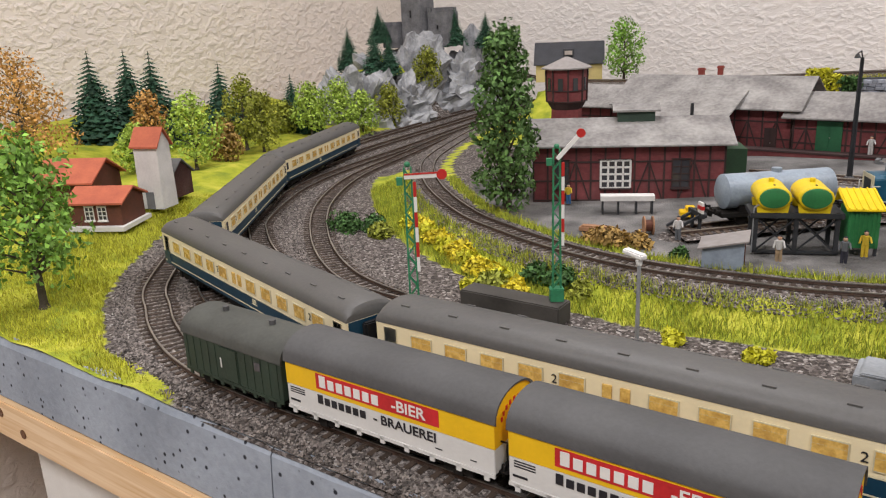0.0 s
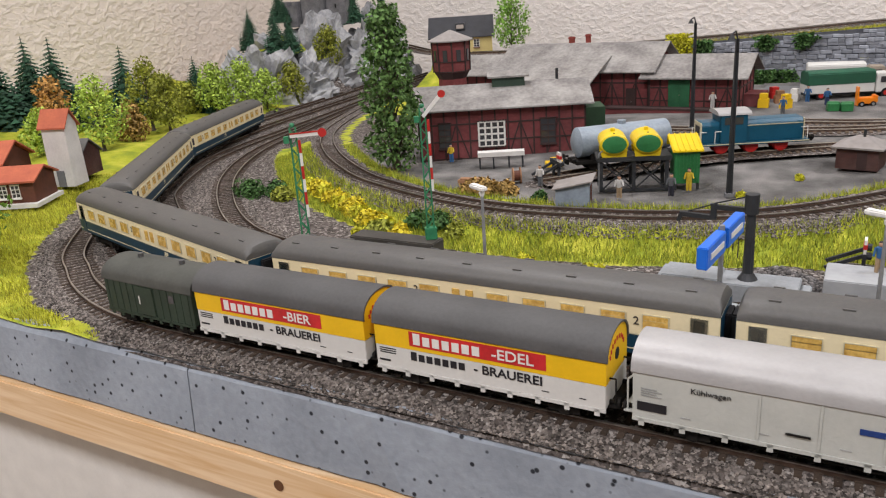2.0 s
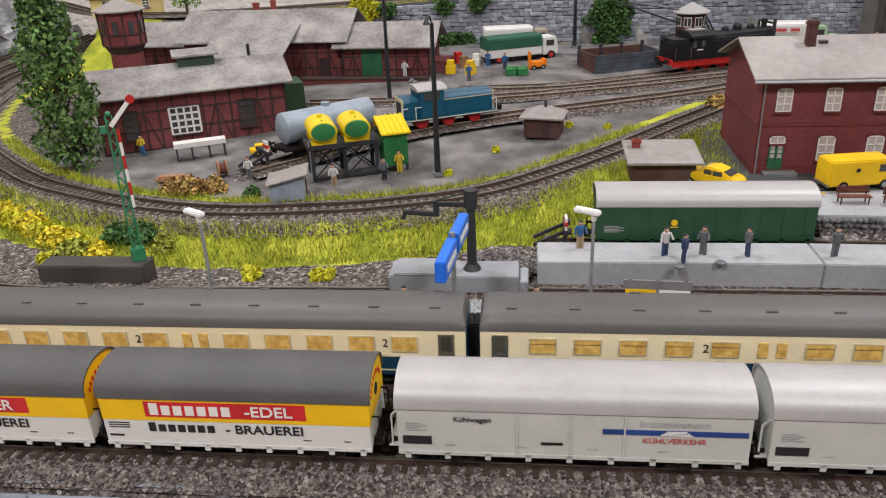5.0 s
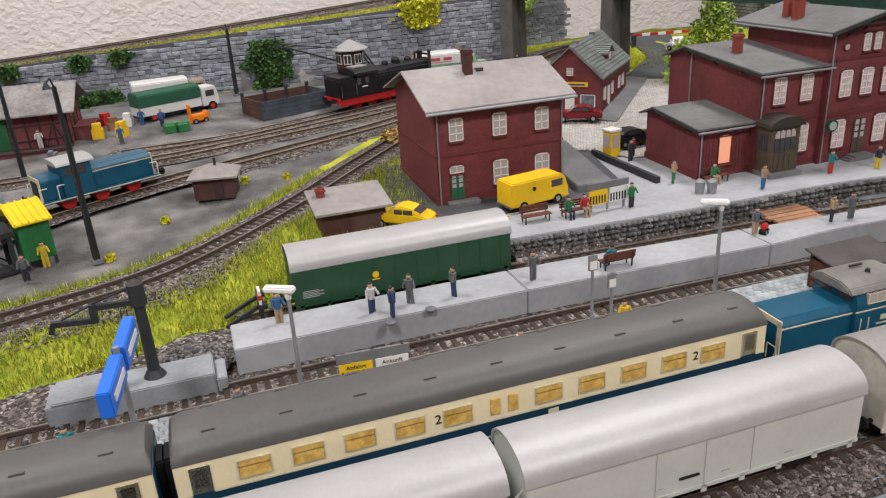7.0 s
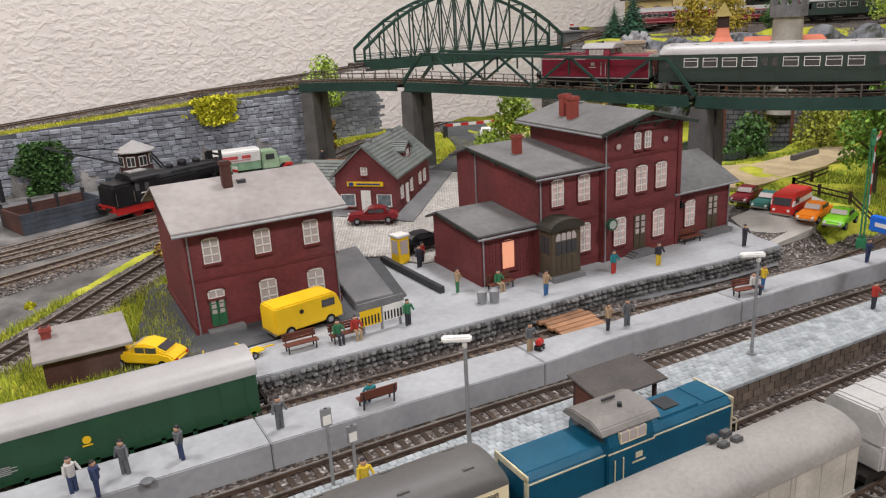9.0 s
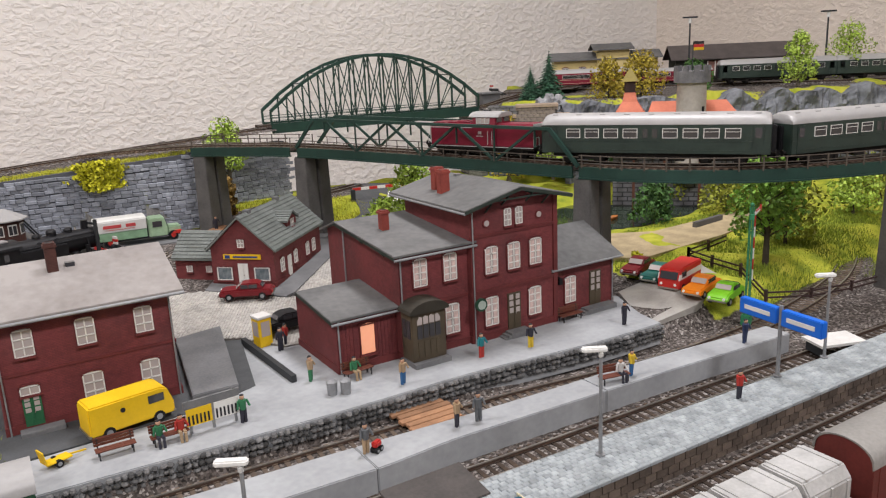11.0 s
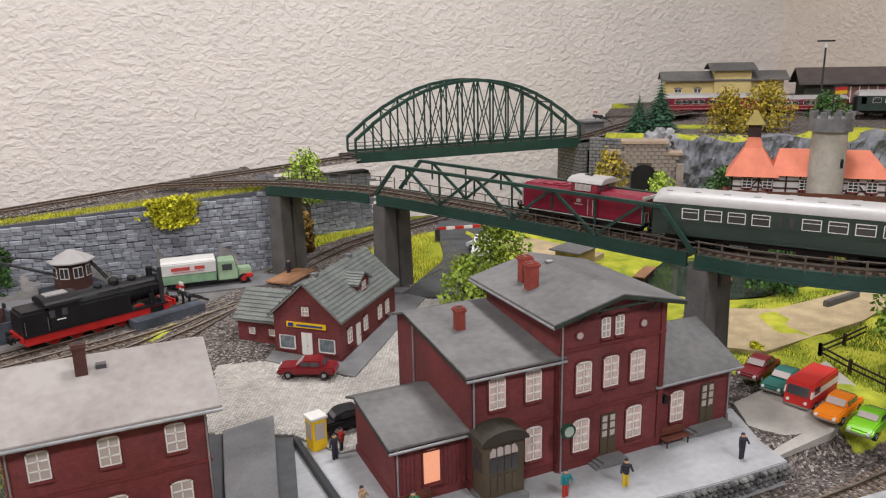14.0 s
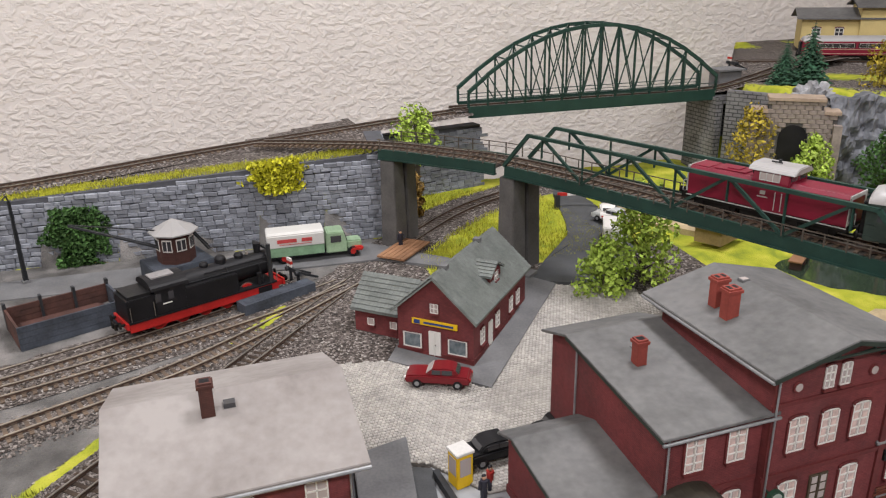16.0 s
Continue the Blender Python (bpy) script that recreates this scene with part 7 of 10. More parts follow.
ab = thing("arch_bridge", pose(0.637, 1.205, 0.0, 0, 0, -2.5), "green steel bowstring arch railway bridge along the wall", "bridge")
LA, ZD = 0.37, 0.184
for y in (-0.022, 0.022):
    part("tie_girder", Geo().box(0, y - 0.0016, ZD - 0.013, LA, y + 0.0016, ZD + 0.002), BRIDGE, ab, bevel=0.0003)
    arc = [(LA * k / 14, ZD + 0.02 + 0.077 * (1 - abs(2 * k / 14 - 1) ** 2.1)) for k in range(15)]
    for (xa, za), (xb, zb) in zip(arc, arc[1:]):
        part("arch_segment", Geo().bar((xa - 0.0005, y, za), (xb + 0.0005, y, zb), 0.004, 0.0046), BRIDGE, ab)
    for k, (xa, za) in enumerate(arc):
        part("hanger", Geo().bar((xa, y, ZD), (xa, y, za), 0.003 if k in (0, 14) else 0.0021), BRIDGE, ab)
    for k in range(1, 13):
        part("diagonal", Geo().bar((arc[k][0], y, arc[k][1]), (arc[k + 1][0], y, ZD + 0.001), 0.0013) if k < 7 else Geo().bar((arc[k][0], y, ZD + 0.001), (arc[k + 1][0], y, arc[k + 1][1]), 0.0013), BRIDGE, ab)
        if 3 < k < 10:
            part("diagonal", Geo().bar((arc[k][0], y, ZD + 0.001), (arc[k + 1][0], y, arc[k + 1][1]), 0.0013) if k < 7 else Geo().bar((arc[k][0], y, arc[k][1]), (arc[k + 1][0], y, ZD + 0.001), 0.0013), BRIDGE, ab)
    part("handrail", Geo().box(0, y * 1.1 - 0.0005, ZD + 0.0105, LA, y * 1.1 + 0.0005, ZD + 0.0115).box(0, y * 1.1 - 0.0004, ZD + 0.006, LA, y * 1.1 + 0.0004, ZD + 0.0067), BRIDGE, ab)
for k in range(2, 13):
    xa, za = arc[k]
    part("cross_strut", Geo().bar((xa, -0.022, za), (xa, 0.022, za), 0.0016), BRIDGE, ab)
    if k < 12:
        part("wind_brace", Geo().bar((xa, -0.022, za), (arc[k + 1][0], 0.022, arc[k + 1][1]), 0.0012), BRIDGE, ab)
part("deck", Geo().box(0, -0.02, ZD - 0.008, LA, 0.02, ZD - 0.004), MATS["deck_brown"], ab)
ARCHT = spline([(0.62, 1.206, ZD), (0.8, 1.198, ZD), (1.0, 1.19, ZD), (1.1, 1.195, .197), (1.25, 1.26, .204), (1.5, 1.3, .206), (1.8, 1.2, .206), (1.95, 1.0, .206)])
track(ARCHT, "track over the arch bridge to the upper station", bed=0.013, near=(0.6, 1.0), depth=0.004)
RUBBLE = brick_mat("rubble_grey", (0.22, 0.22, 0.23), (0.06, 0.06, 0.065), bw=0.012, bh=0.0055, amount=0.3)
at = thing("bridge_abutment", pose(1.03, 1.19, 0), "dark rough stone abutment with an archway", "abutment")
part("pier_wall", Geo().box(-0.028, -0.035, 0.05, -0.016, 0.035, 0.176), RUBBLE, at, bevel=0.001)
part("pier_wall", Geo().box(0.012, -0.035, 0.05, 0.026, 0.035, 0.176), RUBBLE, at, bevel=0.001)
part("arch_head", Geo().box(-0.016, -0.035, 0.166, 0.012, 0.035, 0.176), RUBBLE, at)
# black block stands in for the shade inside the archway
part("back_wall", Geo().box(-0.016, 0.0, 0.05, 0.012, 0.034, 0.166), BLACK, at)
solo("retaining_wall", Geo().box(-0.055, -0.005, 0.0, 0.055, 0.005, 0.13), RUBBLE, pose(1.04, 1.1, 0.057, 0, 0, -62), "grey rubble retaining wall beside the portal", "wall", bevel=0.001)
ps = thing("tunnel_portal", pose(1.025, 1.03, 0.09, 0, 0, -38), "stepped sandstone tunnel portal with a dark arched mouth", "portal")
g = Geo()
SAND = mat("portal_sandstone", (0.36, 0.31, 0.27), 0.85, col2=(0.2, 0.17, 0.15), scale=60, fine=300)
bk = mesh_of("ashlar", chamfered(0.0094, 0.0056, 0.0022, 0.0006), SAND)
part("portal_core", Geo().box(-0.032, 0, 0, 0.032, 0.03, 0.098).box(-0.05, 0, 0, -0.032, 0.03, 0.082).box(0.032, 0, 0, 0.05, 0.03, 0.082), PIER, ps)
pl = []
for r in range(17):
    for k in range(-5, 6):
        x, z = k * 0.0098 + (0.0049 if r % 2 else 0), 0.003 + r * 0.0058
        if z > (0.096 if abs(x) < 0.03 else 0.08) or abs(x) > 0.047:
            continue
        if math.hypot(x, max(0, z - 0.05)) < 0.02:
            continue
        pl.append(Matrix.Translation((x, 0, z)) @ Matrix.Rotation(math.pi / 2, 4, "X"))
pieces("ashlar", pl, bk, ps)
part("mouth", Geo().prism([(-0.0175, 0), (0.0175, 0)] + [(0.0175 * math.cos(math.pi * i / 10), 0.05 + 0.0175 * math.sin(math.pi * i / 10)) for i in range(11)], "y", -0.0012, 0.002), BLACK, ps)
part("coping", Geo().box(-0.034, -0.004, 0.098, 0.034, 0.032, 0.102).box(-0.053, -0.004, 0.082, -0.033, 0.032, 0.086).box(0.033, -0.004, 0.082, 0.053, 0.032, 0.086), mat("coping_tan", (0.42, 0.33, 0.25), 0.85), ps)
for x in (-0.05, 0.05):
    part("buttress", Geo().box(x - 0.005, -0.012, 0, x + 0.005, 0.0, 0.07), SAND, ps)


# ---- rocks ----
def rock(name, m, size, label, mt, seed, jag=0.32):
    """A craggy rock: a displaced block with flat facets."""
    sx, sy, sz = size
    g = Geo()
    nu, nv = 44, 22
    for j in range(nv + 1):
        for i in range(nu):
            a, b = 2 * math.pi * i / nu, (math.pi / 2) * j / nv
            d = Vector((math.cos(a) * math.cos(b), math.sin(a) * math.cos(b), math.sin(b)))
            k = 1 + jag * (noise.noise(d * 2.1 + Vector((seed, 0, 0))) + 0.7 * noise.cell(Vector((d.x * 4, d.y * 4, d.z * 5 + seed))) - 0.35 + 0.5 * noise.noise(d * 7 + Vector((0, seed, 0))))
            g.v.append((d.x * sx * k, d.y * sy * k, d.z ** 0.8 * sz * k if d.z > 0 else 0))
    for j in range(nv):
        for i in range(nu):
            g.f.append((j * nu + i, j * nu + (i + 1) % nu, (j + 1) * nu + (i + 1) % nu, (j + 1) * nu + i))
    g.m = [0] * len(g.f)
    return solo(name, g, mt, m, label, "rock", "rocks")


LEAF_AUTUMN = mat("leaf_autumn_gold", (0.42, 0.33, 0.035), 0.75, rnd=0.5, bump=0)
rock("rock", pose(-1.02, 1.3, 0.03), (0.13, 0.14, 0.145), "craggy light grey castle rock", ROCK, 3)
rock("rock", pose(-0.945, 1.2, 0.03), (0.07, 0.09, 0.085), "craggy light grey rock beside the track", ROCK, 8)
rock("rock", pose(-1.0, 1.12, 0.03), (0.09, 0.07, 0.11), "craggy grey rock slope", ROCK, 14)
rock("rock", pose(-0.93, 1.42, 0.03), (0.08, 0.12, 0.14), "craggy light grey rock wall", ROCK, 17)
def cliff(name, line, lo, hi, label, seed):
    """A craggy upright rock face along a line, with a lip that leans back."""
    pts, ss = spline(line, 0.0035)
    g = Geo()
    nv = 30
    for p in pts:
        for j in range(nv + 1):
            f = j / nv
            z = lo + (hi - lo) * min(1, f * 1.2)
            back = 0.03 * f + (0.1 * (f - 0.83) if f > 0.83 else 0)
            q = Vector((p[0] * 16, p[1] * 16, z * 9 + seed))
            k = 0.03 * abs(noise.noise(q)) + 0.016 * abs(noise.noise(q * 2.7)) + 0.008 * noise.noise(q * 6.5) + 0.004 * noise.noise(q * 15)
            g.v.append((p[0] + 0.45 * (back - k + 0.012), p[1] + 0.89 * (back - k + 0.012), z + 0.018 * noise.noise(q * 1.7) * f))
    for i in range(len(pts) - 1):
        for j in range(nv):
            a = i * (nv + 1) + j
            g.f.append((a, a + nv + 1, a + nv + 2, a + 1))
    g.m = [0] * len(g.f)
    return solo(name, g, ROCK_DARK, Matrix(), label, "rock", "rocks", fix=False)


cliff("cliff", [(1.065, 1.005, 0), (1.12, 0.985, 0), (1.2, 0.945, 0), (1.33, 0.885, 0), (1.45, 0.83, 0), (1.57, 0.77, 0), (1.7, 0.705, 0), (1.9, 0.6, 0)], 0.045, 0.188, "dark blue-grey craggy cliff below the upper station", 3)
rock("rock", pose(1.085, 1.07, 0.16), (0.042, 0.035, 0.042), "light grey boulder above the portal", ROCK, 41, 0.18)

c = thing("castle_ruin", pose(-1.0, 1.345, 0.165), "dark grey ruined castle with a square keep", "castle")
for x, y, w, d, z in ((-0.012, 0, 0.05, 0.05, 0.12), (0.045, 0.01, 0.05, 0.04, 0.07), (-0.06, -0.02, 0.04, 0.035, 0.045)):
    w1 = part("castle_wall", Geo().box(x - w / 2, y - d / 2, 0, x + w / 2, y + d / 2, z), CASTLE, c, bevel=0.001)
    for k in range(4):
        if (k + int(z * 100)) % 3:
            part("merlon", Geo().box(x - w / 2 + k * w / 4, y - d / 2, z, x - w / 2 + (k + 0.7) * w / 4, y + d / 2, z + 0.008), CASTLE, w1)
    part("loophole", Geo().box(x - 0.002, y - d / 2 - 0.0006, z * 0.5, x + 0.002, y - d / 2, z * 0.62), BLACK, w1)

# ---- plants ----


def leaves(g, c, r, n, size, flat=1.0):
    """n small leaves round c within r, thicker towards the outside."""
    for _ in range(n):
        d = Vector((random.gauss(0, 1), random.gauss(0, 1), random.gauss(0, 1) * flat)).normalized()
        p = c + d * r * random.uniform(0.55, 1.0) ** 0.6
        u = Vector((random.gauss(0, 1), random.gauss(0, 1), random.gauss(0, 1))).normalized() * size * random.uniform(0.6, 1.3)
        w = u.cross(d + Vector((0.01, 0.3, 0.2))).normalized() * size * random.uniform(0.4, 0.9)
        k = len(g.v)
        g.v += [tuple(p - u - w * 0.4), tuple(p + w), tuple(p + u - w * 0.4), tuple(p - w)]
        g.f += [(k, k + 1, k + 2), (k, k + 2, k + 3)]
        g.m += [0, 0]


def tree(x, y, z, hgt, spread, leaf, label, trunk=0.25, seed=0, blobs=22, group="trees", lean=0.0, dens=1.0):
    """A broadleaf tree: tapered trunk, limbs and clumps of small leaves."""
    random.seed(seed)
    t = thing("tree", pose(x, y, z), label, "tree", group)
    g = Geo().cyl((0, 0, -0.004), (lean * 0.3, 0, hgt * trunk), hgt * 0.028, hgt * 0.02, 7).cyl((lean * 0.3, 0, hgt * trunk), (lean, 0, hgt * 0.75), hgt * 0.02, hgt * 0.006, 6).cyl((0, 0, -0.004), (0, 0, hgt * 0.02), hgt * 0.05, hgt * 0.028, 7)
    lf = Geo()
    for k in range(blobs):
        f = (k + 0.5) / blobs
        zz = hgt * (trunk * 0.85 + (1 - trunk * 0.85) * f)
        rad = spread * math.sin(math.pi * min(1, 0.18 + 0.82 * f ** 0.9)) ** 0.75 * random.uniform(0.45, 1.0)
        a = k * 2.4 + random.uniform(-0.4, 0.4)
        c = Vector((rad * 0.75 * math.cos(a) + lean * f, rad * 0.75 * math.sin(a), zz))
        g.cyl((lean * 0.5, 0, max(hgt * trunk * 0.7, zz - hgt * 0.15)), c, hgt * 0.009, hgt * 0.003, 5)
        leaves(lf, c, spread * random.uniform(0.28, 0.46), int(85 * dens), 0.0027, 0.75)
    part("trunk", g, BARK, t)
    part("crown", lf, leaf, t, fix=False)
    return t


def fir(x, y, z, hgt, label="dark green model spruce tree", seed=0, leaf=LEAF_SPRUCE, w=0.34):
    random.seed(seed)
    t = thing("spruce", pose(x, y, z), label, "tree", "spruces")
    part("trunk", Geo().cyl((0, 0, -0.004), (0, 0, hgt * 0.96), hgt * 0.022, hgt * 0.004, 6), BARK, t)
    g = Geo()
    tiers = 20
    for k in range(tiers):
        f = k / tiers
        zz = hgt * (0.1 + 0.88 * f)
        r = hgt * w * (1 - f) ** 0.9 + hgt * 0.012
        nb = max(6, int(15 * (1 - f)) + 5)
        for i in range(nb):
            a = 2 * math.pi * (i + random.uniform(-0.3, 0.3)) / nb + k
            rr = r * random.uniform(0.75, 1.1)
            d = Vector((math.cos(a), math.sin(a), 0))
            s = Vector((-d.y, d.x, 0))
            p0, p1 = Vector((0, 0, zz)), d * rr + Vector((0, 0, zz - rr * 0.42))
            for j in range(4):
                b = p0.lerp(p1, (j + 0.6) / 4)
                e = p0.lerp(p1, (j + 1.5) / 4)
                wd = rr * 0.36 * (1 - j * 0.14)
                kk = len(g.v)
                dz = Vector((0, 0, random.uniform(-0.25, 0.1) * wd))
                g.v += [tuple(b - s * wd + dz - Vector((0, 0, wd * 0.4))), tuple(b + Vector((0, 0, wd * 0.15))), tuple(b + s * wd + dz - Vector((0, 0, wd * 0.4))), tuple(e)]
                g.f += [(kk, kk + 1, kk + 3), (kk + 1, kk + 2, kk + 3)]
                g.m += [0, 0]
    part("crown", g, leaf, t, fix=False)
    return t


def bush(x, y, z, r, leaf, label, seed=0, hz=0.8, n=7, name="bush"):
    random.seed(seed + 500)
    g = Geo()
    for k in range(n):
        a = k * 2.4
        c = Vector((r * 0.55 * math.cos(a) * (k / n) ** 0.5, r * 0.55 * math.sin(a) * (k / n) ** 0.5, r * hz * random.uniform(0.2, 0.75)))
        leaves(g, c, r * 0.55, 110, 0.0023, hz)
    return solo(name, g, leaf, pose(x, y, z), label, "bush", "bushes", fix=False)


H_ = lambda x, y: height(x, y)
for k, (x, y, hh) in enumerate(((-1.13, 0.665, 0.135), (-1.16, 0.745, 0.132), (-1.1, 0.75, 0.142), (-1.06, 0.85, 0.13), (-1.06, 0.9, 0.09), (-1.05, 1.0, 0.1), (-1.0, 0.99, 0.09))):
    fir(x, y, H_(x, y), hh, "dark green spruce tree on the slope", 10 + k)
for k, (x, y, z, hh) in enumerate(((-1.11, 1.23, 0.13, 0.085), (-1.1, 1.32, 0.18, 0.075), (-1.07, 1.3, 0.18, 0.05), (-0.99, 1.17, 0.125, 0.085), (-0.97, 1.19, 0.125, 0.07), (-0.93, 1.36, 0.17, 0.075), (-0.88, 1.4, 0.165, 0.07), (-0.93, 1.27, 0.12, 0.055))):
    fir(x, y, z, hh, "small dark spruce on the castle rock", 40 + k)
fir(1.13, 1.125, 0.185, 0.095, "dark spruce above the cliff", 71)
fir(1.1, 1.14, 0.185, 0.07, "smaller dark spruce above the cliff", 72)
tree(-0.548, 0.257, 0.033, 0.118, 0.047, LEAF_GREEN, "broad light green tree on the lawn", 0.3, 1, 30)
for k, (x, y, hh, sp, lf, lb) in enumerate((
        (-0.88, 0.65, 0.095, 0.045, LEAF_BRIGHT, "round yellow-green tree on the hillside"), (-0.915, 0.585, 0.06, 0.035, LEAF_BRIGHT, "small round yellow-green tree on the hillside"),
        (-0.95, 0.8, 0.105, 0.04, LEAF_OLIVE, "olive green tree on the hillside"), (-0.9, 0.79, 0.085, 0.038, LEAF_OLIVE, "olive green tree in the grove"),
        (-0.965, 0.96, 0.08, 0.04, LEAF_BRIGHT, "bright green tree on the hillside"), (-0.93, 0.995, 0.085, 0.042, LEAF_BRIGHT, "bright green tree in the grove"),
        (-0.9, 1.02, 0.07, 0.035, LEAF_BRIGHT, "bright green small tree on the hillside"), (-0.92, 1.12, 0.07, 0.035, LEAF_OLIVE, "olive tree before the rock"),
        (-0.925, 1.25, 0.075, 0.035, LEAF_OLIVE, "olive tree beside the track"), (-0.545, 1.325, 0.1, 0.045, LEAF_GREEN, "round green tree on the ledge"))):
    tree(x, y, H_(x, y), hh, sp, lf, lb, 0.22, 30 + k, 20)
for k, (x, y, hh, sp, lf) in enumerate(((-1.03, 0.5, 0.11, 0.075, LEAF_RUST), (-1.13, 0.55, 0.12, 0.06, LEAF_RUST), (-1.05, 0.7, 0.08, 0.035, LEAF_RUST), (-0.9, 0.72, 0.05, 0.028, LEAF_BROWN), (-1.02, 0.95, 0.05, 0.03, LEAF_OLIVE))):
    tree(x, y, H_(x, y), hh, sp, lf, "rust-coloured autumn bush on the hillside" if hh > 0.07 else "brownish shrub on the hillside", 0.1, 60 + k, 18)
# tall poplar-like conifer beside the engine shed
t = tree(-0.368, 0.617, 0.043, 0.166, 0.036, LEAF_POPLAR, "tall slim dark green tree beside the engine shed", 0.1, 7, 44, dens=1.3)
tree(0.688, 0.852, 0.058, 0.098, 0.04, LEAF_BRIGHT, "light green tree behind the station", 0.15, 81, 26)
tree(0.64, 0.84, 0.056, 0.055, 0.03, LEAF_BRIGHT, "low light green shrub tree behind the station", 0.08, 82, 16)
tree(0.55, 1.135, 0.066, 0.13, 0.036, LEAF_BRIGHT, "slim light green tree beside the viaduct", 0.62, 83, 16)
tree(0.535, 1.115, 0.066, 0.055, 0.022, LEAF_BROWN, "rusty brown shrub under the viaduct", 0.1, 84, 14)
tree(0.912, 0.522, 0.05, 0.128, 0.043, LEAF_GREEN, "broad green tree on the meadow", 0.34, 85, 34)
tree(1.0, 0.56, 0.05, 0.085, 0.045, LEAF_OLIVE, "olive green tree on the meadow", 0.2, 86, 20)
for k, (x, y, z, hh, sp, lf) in enumerate(((0.985, 0.74, 0.05, 0.05, 0.035, LEAF_DARK), (1.09, 0.71, 0.055, 0.05, 0.045, LEAF_OLIVE), (1.12, 0.82, 0.055, 0.055, 0.05, LEAF_OLIVE), (0.985, 1.055, 0.075, 0.1, 0.04, LEAF_AUTUMN), (1.02, 0.985, 0.08, 0.07, 0.03, LEAF_BRIGHT), (1.1, 0.95, 0.08, 0.075, 0.035, LEAF_DARK), (1.16, 0.7, 0.055, 0.06, 0.05, LEAF_OLIVE), (1.3, 0.62, 0.055, 0.07, 0.05, LEAF_OLIVE), (1.2, 0.6, 0.055, 0.06, 0.04, LEAF_BRIGHT))):
    tree(x, y, z, hh, sp, lf, "dense shrub tree near the water", 0.08, 90 + k, 18)
for k, (x, y, z, hh, sp, lf) in enumerate(((1.21, 1.06, 0.185, 0.065, 0.045, LEAF_AUTUMN), (1.27, 1.04, 0.185, 0.075, 0.045, LEAF_AUTUMN), (1.38, 1.02, 0.19, 0.05, 0.035, LEAF_DARK), (1.56, 0.93, 0.195, 0.09, 0.035, LEAF_BRIGHT), (1.75, 0.95, 0.195, 0.1, 0.05, LEAF_BRIGHT))):
    tree(x, y, z, hh, sp, lf, "garden shrub on the upper level", 0.15, 110 + k, 20)
# hedges, ivy and tufts
for k in range(13):
    f = k / 12
    x, y = -0.445 + 0.155 * f, 0.565 - 0.1 * f + 0.004 * (k % 2)
    bush(x, y, H_(x, y) - 0.002, 0.013, LEAF_YELLOW if k % 3 else LEAF_LIME, "yellow flowering hedge bush on the bank", k, 0.9, 5)
for k, (x, y, r, lf) in enumerate(((-0.5, 0.53, 0.02, LEAF_DARK), (-0.475, 0.545, 0.017, LEAF_DARK), (-0.455, 0.53, 0.014, LEAF_OLIVE), (-0.285, 0.455, 0.016, LEAF_OLIVE), (-0.265, 0.45, 0.014, LEAF_YELLOW), (-0.262, 0.48, 0.013, LEAF_DARK), (-0.24, 0.476, 0.013, LEAF_DARK), (-0.221, 0.467, 0.011, LEAF_OLIVE),
                                   (-0.233, 0.553, 0.017, LEAF_BROWN), (-0.215, 0.56, 0.014, LEAF_BROWN), (-0.25, 0.555, 0.012, LEAF_BROWN), (0.245, 0.775, 0.014, LEAF_BROWN), (0.262, 0.782, 0.011, LEAF_OLIVE), (-0.178, 0.548, 0.008, LEAF_DARK))):
    bush(x, y, H_(x, y) - 0.002, r, lf, "low shrub beside the track", 30 + k)
for k, (x, y, r) in enumerate(((-0.14, 0.424, 0.0085), (-0.093, 0.424, 0.0085), (-0.087, 0.426, 0.006), (-0.3, 0.445, 0.009), (0.09, 0.72, 0.004), (0.127, 0.714, 0.004), (0.02, 0.66, 0.004), (-0.02, 0.6, 0.004), (0.83, 0.62, 0.008))):
    bush(x, y, H_(x, y) - 0.001, r, LEAF_LIME, "yellow-green tuft of model grass", 60 + k, 1.0, 4, "grass_tuft")


def hanging(x, z, w, hgt, leaf, label, seed):
    random.seed(seed)
    g = Geo()
    for _ in range(int(w * hgt * 1100000)):
        u, v2 = random.gauss(0, 0.42), random.random()
        if abs(u) > (0.5 - 0.2 * abs(2 * v2 - 0.8) ** 2) * (0.8 + 0.7 * noise.noise((v2 * 4, seed, u * 3))):
            continue
        c = Vector((u * w, -random.uniform(0.002, 0.011), -v2 * hgt))
        leaves(g, c, 0.0015, 1, 0.0026)
    return solo("ivy", g, leaf, pose(x, wall_y(x), z), label, "ivy", "plants on the wall", fix=False)


hanging(0.372, 0.168, 0.075, 0.036, LEAF_LIME, "yellow-green bush hanging over the wall", 1)
hanging(0.165, 0.132, 0.075, 0.072, LEAF_DARK, "dark green ivy climbing the stone wall", 2)
for k, x in enumerate((-0.155, -0.07, -0.02)):
    hanging(x, 0.128 + 0.05 * (x + 0.15), 0.035, 0.02, LEAF_DARK, "dark green ivy patch on the wall top", 3 + k)
hanging(-0.06, 0.085, 0.1, 0.03, LEAF_DARK, "dark hedge at the foot of the wall", 8)
hanging(-0.19, 0.137, 0.06, 0.035, LEAF_LIME, "yellow bush on the wall behind the sheds", 9)


